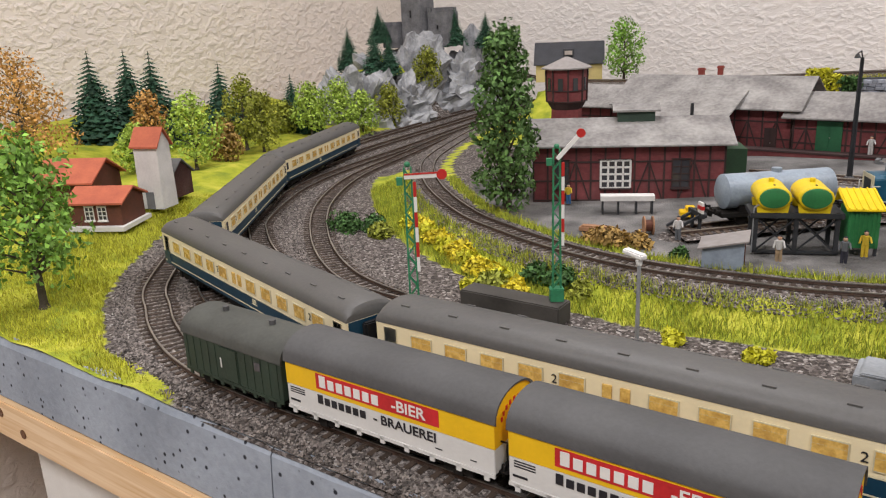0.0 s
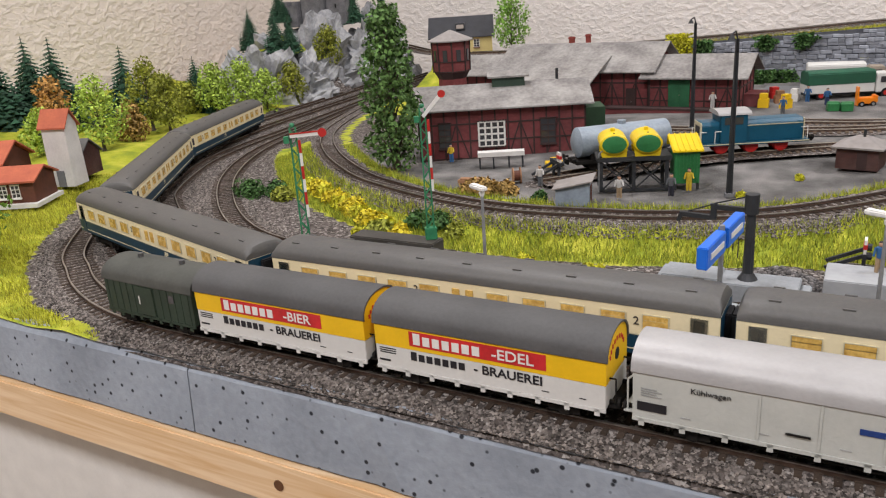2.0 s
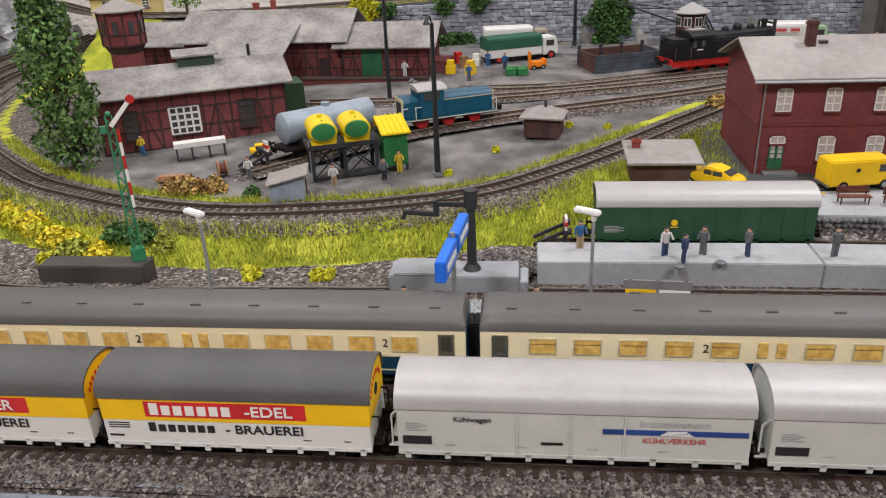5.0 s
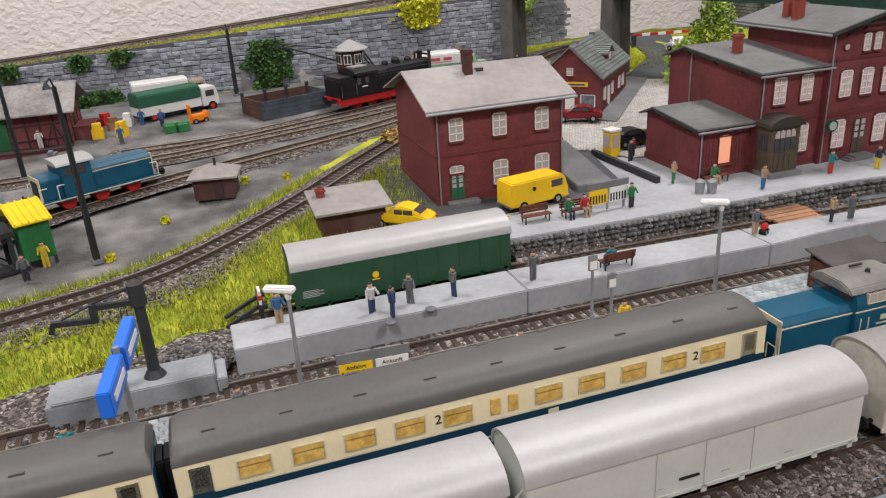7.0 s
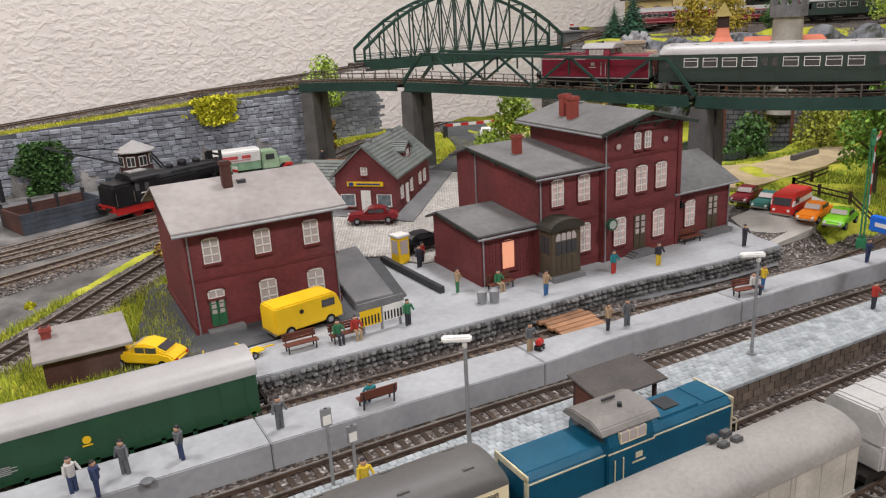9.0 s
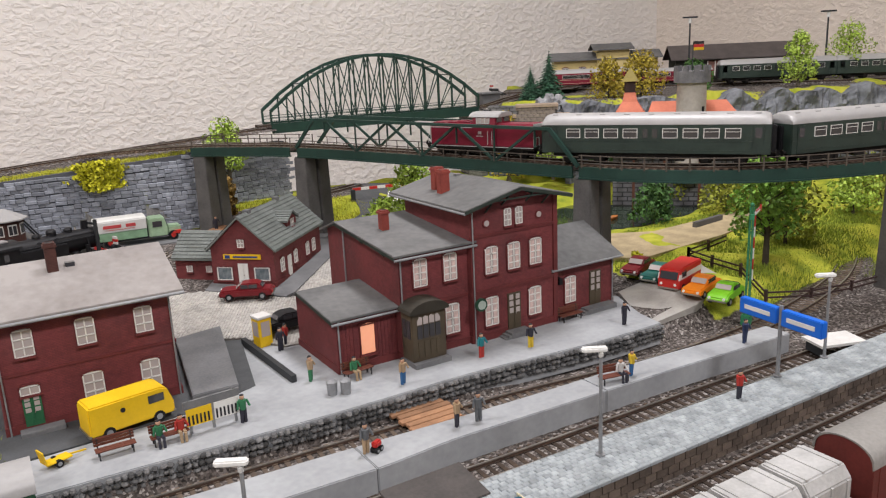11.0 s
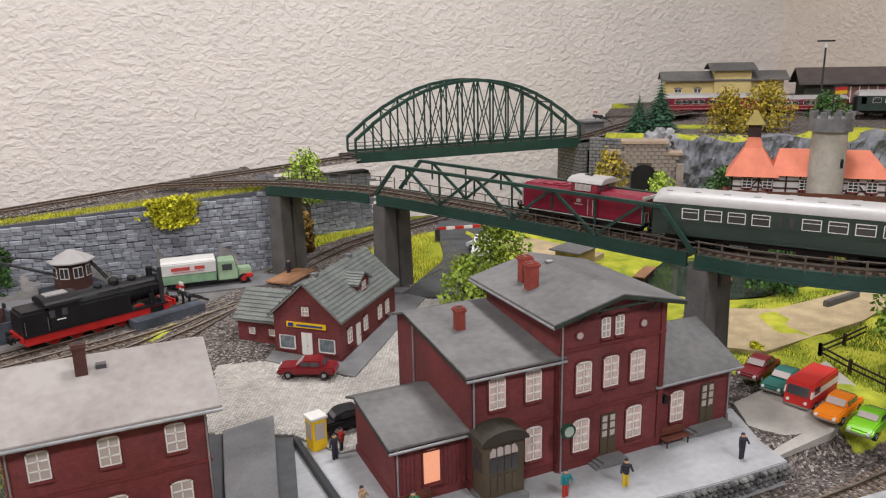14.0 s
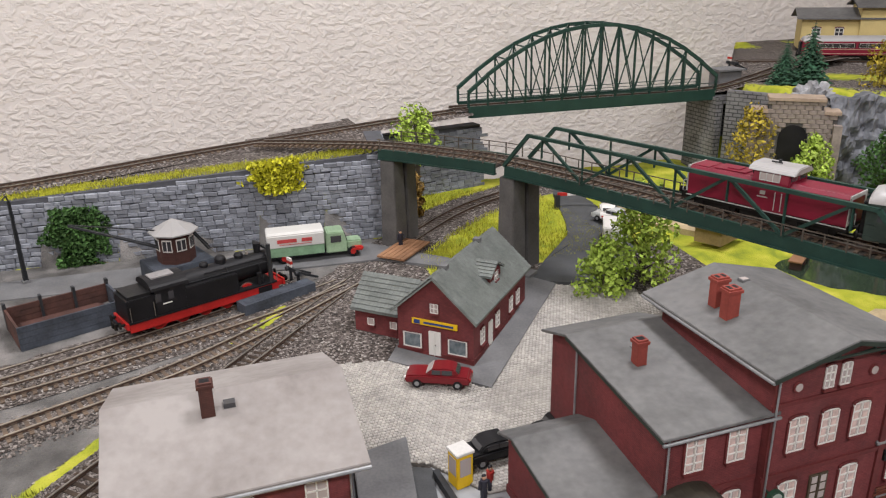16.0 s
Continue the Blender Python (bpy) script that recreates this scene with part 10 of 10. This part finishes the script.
CL = {k: mat("cloth_" + k, v, 0.7, bump=0) for k, v in {"blue": (0.04, 0.14, 0.32), "grey": (0.14, 0.15, 0.16), "green": (0.04, 0.2, 0.09), "red": (0.45, 0.04, 0.03), "tan": (0.42, 0.3, 0.18), "teal": (0.02, 0.22, 0.25), "dark": (0.035, 0.035, 0.05), "yellow": (0.7, 0.5, 0.04), "white": (0.65, 0.64, 0.62), "navy": (0.04, 0.06, 0.14)}.items()}
for x, y, z, a, u, l, sit in (
        (0.136, 0.427, PLAT, 20, "white", "navy", 0), (0.146, 0.417, PLAT, 80, "navy", "navy", 0), (0.16, 0.429, PLAT, -40, "grey", "grey", 0), (0.187, 0.427, PLAT, -90, "grey", "navy", 0), (0.24, 0.427, PLAT, 0, "grey", "grey", 0),
        (0.408, 0.428, PLAT, 0, "grey", "tan", 0), (0.47, 0.424, PLAT, 30, "tan", "dark", 0), (0.485, 0.422, PLAT, -20, "grey", "grey", 0), (0.725, 0.405, PLAT, 0, "navy", "navy", 0), (0.612, 0.414, PLAT, 20, "yellow", "blue", 0), (0.6, 0.413, PLAT, -12, "white", "dark", 1), (0.292, 0.421, PLAT, 180, "teal", "blue", 1),
        (0.36, 0.508, ST, 0, "green", "dark", 0), (0.421, 0.543, ST, 40, "tan", "green", 0), (0.425, 0.615, ST, 0, "dark", "dark", 0), (0.432, 0.622, ST, 60, "red", "dark", 0), (0.445, 0.618, ST, 90, "red", "blue", 0), (0.449, 0.528, ST, 4, "green", "tan", 1), (0.472, 0.497, ST, 15, "tan", "blue", 0), (0.544, 0.503, ST, 0, "teal", "red", 0), (0.586, 0.496, ST, -20, "dark", "yellow", 0), (0.679, 0.488, ST, 0, "dark", "dark", 0), (0.308, 0.51, ST, 0, "green", "dark", 1), (0.321, 0.51, ST, 0, "red", "tan", 1),
        (-0.02, 0.342, PLAT, 20, "teal", "blue", 0), (-0.035, 0.341, PLAT, 0, "grey", "tan", 1), (0.053, 0.344, PLAT, 40, "grey", "dark", 0), (0.078, 0.331, PLAT, 0, "grey", "blue", 0), (0.192, 0.339, PLAT, 0, "white", "tan", 0), (0.255, 0.345, PLAT, 0, "yellow", "red", 0), (0.64, 0.345, PLAT, 0, "red", "dark", 0), (0.083, 0.438, PLAT, 0, "blue", "tan", 0),
        (-0.325, 0.66, 0.0445, 0, "yellow", "blue", 0), (-0.192, 0.585, 0.045, 0, "white", "grey", 0), (-0.112, 0.565, 0.0445, 0, "white", "tan", 0), (-0.062, 0.602, 0.0448, 0, "yellow", "yellow", 0), (-0.072, 0.58, 0.0448, 0, "grey", "dark", 0), (-0.099, 0.905, 0.0665, 0, "white", "white", 0), (0.0, 0.962, 0.0655, 0, "blue", "blue", 0), (0.022, 0.945, 0.0652, 0, "blue", "navy", 0), (-0.02, 0.895, 0.0625, 0, "blue", "grey", 0), (0.49, 1.012, 0.0702, 0, "dark", "dark", 0)):
    figurine(x, y, z + 0.0006, a, CL[u], CL[l], "small plain painted figurine, %s above and %s below" % (u, l), bool(sit))


def board(x, y, z, ang, label, lettered):
    t = thing("timetable_board", pose(x, y, z, 0, 0, ang), label, "notice board", "timetable boards")
    for s in (-0.0145, 0, 0.0145):
        part("post", Geo().box(s - 0.0008, -0.0006, 0, s + 0.0008, 0.0006, 0.0225), GREY_METAL, t)
    part("back_panel", Geo().box(-0.018, -0.001, 0.0175, 0.018, 0.0004, 0.0225), PAVE, t)
    p1 = part("yellow_sheet", Geo().box(-0.017, -0.0016, 0.006, -0.0008, -0.0008, 0.0172), YELLOW, t, "yellow departures sheet")
    p2 = part("white_sheet", Geo().box(0.0008, -0.0016, 0.006, 0.017, -0.0008, 0.0172), WHITE, t, "white arrivals sheet")
    for p, x0 in ((p1, -0.0162), (p2, 0.0016)):
        g = Geo()
        for k in range(6):
            g.box(x0 + k * 0.0025, -0.0018, 0.0068, x0 + k * 0.0025 + 0.0012, -0.0015, 0.013)
        part("text_bars", g, INK, p)
    if lettered:
        words("Abfahrt", 0.0032, INK, p1, front(-0.0089, -0.0018, 0.0151))
        words("Ankunft", 0.0032, INK, p2, front(0.0089, -0.0018, 0.0151))


board(0.342, 0.513, ST + 0.0005, 3, "grey station notice board with yellow and white sheets", False)
board(0.118, 0.347, PLAT, -4, "grey timetable board with yellow departures and white arrivals", True)
k = thing("phone_box", pose(0.418, 0.637, ST + 0.0005, 0, 0, 12), "yellow telephone box with a pale roof", "phone box")
part("cabinet", Geo().box(-0.0058, -0.0058, 0, 0.0058, 0.0058, 0.024), YELLOW, k, bevel=0.0004)
part("roof", Geo().box(-0.0066, -0.0066, 0.024, 0.0066, 0.0066, 0.0262), WHITEWALL, k, bevel=0.0003)
for s in (-1, 1):
    part("pane", Geo().box(-0.004, s * 0.0059 - 0.0002, 0.009, 0.004, s * 0.0059 + 0.0002, 0.0215), PANE, k)
    part("pane", Geo().box(s * 0.0059 - 0.0002, -0.004, 0.009, s * 0.0059 + 0.0002, 0.004, 0.0215), PANE, k)
for x, y in ((0.424, 0.512), (0.4325, 0.508)):
    d = thing("dustbin", pose(x, y, ST + 0.0005), "grey metal dustbin with a lid beside the station", "dustbin", "dustbins")
    part("bin", Geo().cyl((0, 0, 0), (0, 0, 0.0095), 0.0034, 0.0039, n=14), GREY_METAL, d, smooth=True)
    part("lid", Geo().cyl((0, 0, 0.0095), (0, 0, 0.0112), 0.0042, 0.0022, n=14), GREY_METAL, d)
pc = thing("plank_crossing", Matrix(), "reddish wooden plank crossing over the station track", "crossing")
for k in range(7):
    y = 0.436 + k * 0.0066
    part("plank", Geo().box(0.452 + 0.002 * math.sin(k * 3), y, 0.0362, 0.492 + 0.002 * math.cos(k * 5), y + 0.0058, 0.0384), PLANK, pc, bevel=0.0003)
pc2 = thing("plank_crossing", pose(0.49, 1.0, 0.072, 0, 0, 45), "brown timber plank crossing on the branch track", "crossing")
for k in range(6):
    part("plank", Geo().box(-0.03, -0.016 + k * 0.0055, 0, 0.03, -0.0112 + k * 0.0055, 0.002), PLANK, pc2)
sh = thing("platform_shelter", pose(0.402, 0.34, PLAT, 0, 0, 0), "brown timber platform shelter with a dark sloping roof", "shelter")
for x in (-0.02, 0, 0.02):
    for y in (-0.009, 0.009):
        part("post", Geo().box(x - 0.0009, y - 0.0009, 0, x + 0.0009, y + 0.0009, 0.0205 + y * 0.12), TIMBER, sh)
for k in range(4):
    part("wall_board", Geo().box(-0.02, 0.0092, 0.001 + k * 0.0045, 0.02, 0.01, 0.0051 + k * 0.0045), BROWNWOOD, sh)
    part("side_board", Geo().box(-0.0208, -0.009, 0.001 + k * 0.0045, -0.02, 0.009, 0.0051 + k * 0.0045), BROWNWOOD, sh)
part("roof", Geo().prism([(-0.0155, 0.0185), (0.0125, 0.0225), (0.0125, 0.0237), (-0.0155, 0.0197)], "x", -0.0235, 0.0235), mat("shelter_roof_brown", (0.085, 0.075, 0.07), 0.8, col2=(0.05, 0.045, 0.042)), sh, "dark felt roof", bevel=0.0003)
for x, hh in ((0.2455, 0.041), (0.2575, 0.028)):
    tp = thing("track_sign", pose(x, 0.3625, PLAT + 0.0002), "slim grey post with a small framed track sign", "sign", "track signs")
    part("pole", Geo().cyl((0, 0, 0), (0, 0, hh), 0.0009, n=8), GREY_METAL, tp)
    part("frame", Geo().box(-0.0026, -0.0008, hh - 0.009, 0.0026, 0.0008, hh), GREY_METAL, tp, bevel=0.0002)
    part("plate", Geo().box(-0.002, -0.0012, hh - 0.0082, 0.002, -0.0007, hh - 0.0035), WHITE, tp)
bench(0.402, 0.344, PLAT, 0, "wooden bench inside the platform shelter", BROWNWOOD)
lt = thing("luggage_cart", pose(0.253, 0.522, ST + 0.0005, 0, 0, 20), "yellow two-wheeled luggage cart with a grille", "cart")
part("tray", Geo().box(-0.009, -0.004, 0.0035, 0.006, 0.004, 0.0043), YELLOW, lt)
part("drawbar", Geo().bar((0.006, 0, 0.004), (0.016, 0, 0.0025), 0.0009), YELLOW, lt)
for kx in range(5):
    part("grille_bar", Geo().bar((-0.009, -0.004 + kx * 0.002, 0.004), (-0.0105, -0.004 + kx * 0.002, 0.0125), 0.0006), YELLOW, lt)
part("grille_top", Geo().bar((-0.0105, -0.004, 0.0125), (-0.0105, 0.004, 0.0125), 0.0008), YELLOW, lt)
wheels(lt, (-0.002,), 0.0045, 0.0024)
solo("luggage_trolley", Geo().box(-0.007, -0.004, 0.003, 0.007, 0.004, 0.0038).bar((-0.007, -0.004, 0.003), (-0.007, -0.004, 0.011), 0.0006).bar((-0.007, 0.004, 0.003), (-0.007, 0.004, 0.011), 0.0006).bar((-0.007, -0.004, 0.011), (-0.007, 0.004, 0.011), 0.0006), YELLOW, pose(0.228, 0.521, ST + 0.0005, 0, 0, -15), "low yellow luggage trolley", "cart")
for x, y in ((0.142, 0.408), (0.168, 0.414)):
    solo("mail_sack", Geo().ball((0, 0, 0.0012), 0.0035, 10, 5, 0.45), CL["grey"], pose(x, y, PLAT + 0.0005), "grey sack lying on the platform", "sack", "sacks", smooth=True)
pr = thing("pram", pose(0.414, 0.426, PLAT + 0.0005, 0, 0, 30), "small red pram on the platform", "pram")
part("basket", Geo().box(-0.0032, -0.002, 0.0035, 0.0032, 0.002, 0.0072), RED, pr, bevel=0.0008)
wheels(pr, (-0.002, 0.002), 0.0024, 0.0018)
tb = thing("loading_trestle", pose(0.79, 0.372, 0.034, 0, 0, -20), "grey trestle table with a pale planked top", "table")
part("tabletop", Geo().box(-0.02, -0.012, 0.0085, 0.02, 0.012, 0.0105), WHITEWALL, tb)
for x in (-0.016, 0.016):
    part("leg", Geo().box(x - 0.001, -0.01, 0, x + 0.001, 0.01, 0.0085), DARK_METAL, tb)

# ---- park, crossing and upper level ----
br = thing("crossing_barrier", pose(0.712, 1.075, 0.07, 0, 0, -12), "red and white level crossing barrier", "barrier")
part("post", Geo().box(-0.003, -0.003, 0, 0.003, 0.003, 0.018), DARK_METAL, br)
for k in range(7):
    part("boom_section", Geo().box(k * 0.0125, -0.0012, 0.0165, k * 0.0125 + 0.0124, 0.0012, 0.0205), RED if k % 2 == 0 else WHITE, br)
fc = thing("pasture_fence", Matrix(), "low dark brown post and rail fence round the pasture", "fence")
FP = [(0.87, 0.585), (0.862, 0.548), (0.857, 0.51), (0.853, 0.478), (0.9, 0.462), (0.95, 0.452), (1.0, 0.448)]
FQ = [(0.87, 0.585), (0.91, 0.592), (0.95, 0.6)]
for pts in (FP, FQ):
    for (xa, ya), (xb, yb) in zip(pts, pts[1:]):
        za, zb = height(xa, ya), height(xb, yb)
        part("post", Geo().box(xa - 0.0012, ya - 0.0012, za - 0.002, xa + 0.0012, ya + 0.0012, za + 0.013), TIMBER, fc)
        for u in (0.005, 0.01):
            part("rail", Geo().bar((xa, ya, za + u), (xb, yb, zb + u), 0.0009, 0.0016), TIMBER, fc)
solo("stone_parapet", Geo().box(-0.03, -0.003, 0, 0.03, 0.003, 0.012), PIER, pose(1.01, 0.675, 0.05, 0, 0, 8), "low grey stone wall beside the path", "wall", bevel=0.0006)
bo = thing("rowing_boat", pose(0.965, 0.8, 0.047, 0, 0, 15), "small orange rowing boat on the water", "boat")
part("hull", Geo().loft([[(x, -w2, 0.004), (x, w2, 0.004), (x, w2 * 0.6, 0), (x, -w2 * 0.6, 0)] for x, w2 in ((-0.016, 0.002), (-0.01, 0.0052), (0, 0.006), (0.01, 0.0045), (0.018, 0.0008))]), mat("boat_orange", (0.5, 0.17, 0.04), 0.5), bo)
part("thwart", Geo().box(-0.002, -0.005, 0.0041, 0.002, 0.005, 0.0047), PLANK, bo)
ht = thing("boathouse", pose(0.84, 0.93, 0.06, 0, 0, 25), "small tan boathouse with a flat grey roof", "hut")
part("house_wall", Geo().box(-0.022, -0.016, 0, 0.022, 0.016, 0.018), mat("tan_boards", (0.35, 0.25, 0.13), 0.8), ht)
part("roof", Geo().box(-0.028, -0.022, 0.018, 0.028, 0.022, 0.0198), ROOF_GREY, ht)
jt = thing("landing_stage", pose(0.895, 0.86, 0.052, 0, 0, 35), "light wooden landing stage", "jetty")
part("planking", Geo().box(-0.025, -0.007, 0.004, 0.025, 0.007, 0.0055), PLANK, jt)
for x in (-0.02, 0.0, 0.02):
    part("pile", Geo().box(x - 0.001, -0.006, -0.014, x + 0.001, 0.006, 0.004), TIMBER, jt)

inn = thing("village_inn", pose(1.113, 0.827, 0.14, 0, 0, -46) @ Matrix.Scale(1.2, 4), "half-timbered inn with salmon-red roofs and a turret", "house")
SALMON = mat("roof_salmon", (0.62, 0.2, 0.12), 0.75, col2=(0.5, 0.15, 0.09), scale=80)
part("terrace", Geo().box(-0.08, -0.045, -0.006, 0.085, 0.03, -0.002), BROWNWOOD, inn)
part("stone_base", Geo().box(-0.07, -0.02, -0.085, 0.075, 0.026, -0.006), RUBBLE, inn)
for x in (-0.078, -0.045, -0.01, 0.03, 0.08):
    part("terrace_post", Geo().box(x - 0.0015, -0.044, -0.085, x + 0.0015, -0.041, -0.006), BROWNWOOD, inn)
part("terrace_rail", Geo().box(-0.08, -0.0455, -0.002, 0.085, -0.0445, 0.008), BROWNWOOD, inn)
part("house_wall", Geo().box(-0.07, -0.025, 0, 0.075, 0.025, 0.024), WHITEWALL, inn)
timbered(inn, 0.145, 0.024, turn=Matrix.Translation((-0.07, -0.025, 0)), bays=11, braces=(1, 5, 8))
for x in (-0.055, -0.035, 0.0, 0.045, 0.062):
    window(inn, x, 0.008, 0.009, 0.01, PANE_DARK, WHITE, -0.0262, arched=False)
part("main_roof", Geo().loft([[(-0.033, -0.03, 0.022), (0.08, -0.03, 0.022), (0.08, 0.03, 0.022), (-0.033, 0.03, 0.022)], [(-0.025, -0.001, 0.047), (0.06, -0.001, 0.047), (0.06, 0.001, 0.047), (-0.025, 0.001, 0.047)]]), SALMON, inn)
part("hipped_roof", Geo().loft([[(-0.077, -0.032, 0.02), (-0.024, -0.032, 0.02), (-0.024, 0.03, 0.02), (-0.077, 0.03, 0.02)], [(-0.06, -0.012, 0.048), (-0.042, -0.012, 0.048), (-0.042, 0.008, 0.048), (-0.06, 0.008, 0.048)], [(-0.057, -0.008, 0.06), (-0.045, -0.008, 0.06), (-0.045, 0.004, 0.06), (-0.057, 0.004, 0.06)]]), SALMON, inn)
part("turret", Geo().box(-0.0575, -0.0085, 0.059, -0.0445, 0.0045, 0.072), TIMBER, inn)
part("turret_roof", Geo().loft([[(-0.061, -0.012, 0.072), (-0.041, -0.012, 0.072), (-0.041, 0.008, 0.072), (-0.061, 0.008, 0.072)], [(-0.052, -0.003, 0.087), (-0.05, -0.003, 0.087), (-0.05, -0.001, 0.087), (-0.052, -0.001, 0.087)]]), mat("turret_olive", (0.3, 0.24, 0.06), 0.7), inn)
tw = thing("round_tower", pose(1.105, 0.788, 0.09) @ Matrix.Scale(1.2, 4), "round grey stone tower with battlements and a flag", "tower")
part("shaft", Geo().cyl((0, 0, 0), (0, 0, 0.113), 0.0175, 0.0165, n=24), CASTLE_TOWER, tw, smooth=True)
part("gallery", Geo().cyl((0, 0, 0.111), (0, 0, 0.124), 0.0205, 0.0205, n=24), CASTLE, tw)
for k in range(10):
    a = 2 * math.pi * k / 10
    part("merlon", Geo().box(-0.003, -0.0015, 0.124, 0.003, 0.0015, 0.13), CASTLE, tw, at=Matrix.Rotation(a, 4, "Z") @ Matrix.Translation((0, -0.019, 0)))
part("flagpole", Geo().cyl((0, 0, 0.124), (0, 0, 0.155), 0.0006, n=6), DARK_METAL, tw)
for k, mm in enumerate((INK, PAPER_RED, YELLOW)):
    part("flag_stripe", Geo().box(0, -0.0003, 0.1535 - k * 0.0034, 0.018, 0.0003, 0.1568 - k * 0.0034), mm, tw)
part("loophole", Geo().box(-0.0015, -0.0178, 0.075, 0.0015, -0.0165, 0.084), BLACK, tw)

rb = coach(pose(1.36, 1.27, 0.196, 0, 0, -32) @ Matrix.Diagonal((1, 0.92, 0.86, 1)), "dark red diesel railcar with cream window band", LOCO_RED, LOCO_RED, SILVER, L=0.165, glass=PANE_COACH, band=PALE, windows=11, group="upper station trains", numerals=False)
copy_thing(rb, pose(1.5, 1.18, 0.196, 0, 0, -33) @ Matrix.Diagonal((1, 0.92, 0.86, 1)))
gc = coach(pose(1.62, 1.02, 0.196, 0, 0, -38), "dark green passenger coach in the upper station", COACH_GREEN, COACH_GREEN, SILVER, L=0.22, glass=PANE_COACH, band=COACH_GREEN, windows=9, group="upper station trains", numerals=False)
copy_thing(gc, pose(1.79, 0.88, 0.196, 0, 0, -40))
UT = spline([(1.2, 1.36, .196), (1.36, 1.27, .196), (1.5, 1.18, .196), (1.65, 1.0, .196), (1.79, 0.88, .196), (1.95, 0.75, .196)])
track(UT, "straight track of the upper station", bed=0.015, near=(1.2, 2.0), depth=0.008)
hs = thing("upper_house", pose(1.53, 1.41, 0.195, 0, 0, -36) @ Matrix.Scale(1.3, 4), "yellow rendered station house with a flat grey roof", "house")
part("house_wall", Geo().box(-0.09, -0.03, 0, 0.09, 0.03, 0.045), CREAMWALL, hs)
part("house_wall", Geo().box(-0.015, -0.036, 0, 0.04, 0.034, 0.06), CREAMWALL, hs)
part("roof", gable(Geo(), -0.09, 0.09, -0.03, 0.03, 0.045, 0.055, 0.008), ROOF_GREY, hs)
part("roof", gable(Geo(), -0.015, 0.04, -0.036, 0.034, 0.06, 0.068, 0.008), ROOF_GREY, hs)
for x in (-0.07, -0.04, 0.06):
    window(hs, x, 0.014, 0.011, 0.017, PANE_DARK, WHITE, -0.0303)
hs = thing("upper_shed", pose(1.75, 1.235, 0.195, 0, 0, -38) @ Matrix.Scale(1.25, 4), "brown boarded station shed with a dark roof", "shed")
part("house_wall", Geo().prism([(-0.035, 0), (0.035, 0), (0.035, 0.042), (0, 0.06), (-0.035, 0.042)], "x", -0.1, 0.1), mat("shed_dark_green", (0.06, 0.065, 0.05), 0.8), hs)
part("roof", gable(Geo(), -0.1, 0.1, -0.035, 0.035, 0.042, 0.061, 0.01), mat("shed_roof_brown", (0.1, 0.085, 0.08), 0.8), hs)
part("glazed_front", Geo().box(-0.045, -0.0365, 0.008, 0.06, -0.0352, 0.034), mat("glazing_reddish", (0.25, 0.12, 0.1), 0.4), hs)
for k in range(9):
    part("glazing_bar", Geo().box(-0.045 + k * 0.013, -0.0372, 0.008, -0.0435 + k * 0.013, -0.0362, 0.034), WHITE, hs)
for x, y in ((1.49, 1.125), (1.72, 0.98)):
    t = thing("tall_lamp", pose(x, y, 0.197, 0, 0, -30), "tall dark platform lamp with a flat white head", "lamp", "upper lamps")
    part("pole", Geo().cyl((0, 0, 0), (0, 0, 0.128), 0.0022, 0.0016, n=8), DARK_METAL, t)
    part("lamp_head", Geo().box(-0.014, -0.004, 0.128, 0.014, 0.004, 0.131), DARK_METAL, t)
    part("lamp_glow", Geo().cyl((0, 0, 0.118), (0, 0, 0.128), 0.003, n=10), LAMP_WHITE, t)
hs = solo("signal_hut", Geo().box(-0.018, -0.014, 0, 0.018, 0.014, 0.024).box(-0.022, -0.018, 0.024, 0.022, 0.018, 0.0265), PAVE, pose(1.06, 1.215, 0.18, 0, 0, -5), "small grey signal hut at the arch bridge", "hut")
buffer_stop(pose(1.1, 1.25, 0.197, 0, 0, 180), "black buffer stop on the upper siding")

car(pose(0.748, 1.015, height(0.748, 1.015) + 0.004, 0, 0, 60), WHITE, "white saloon car driving under the viaduct", group="cars on the road")
van(pose(0.712, 0.945, height(0.712, 0.945) + 0.0035, 0, 0, 60), WHITE, "white van on the road under the viaduct", L=0.05)
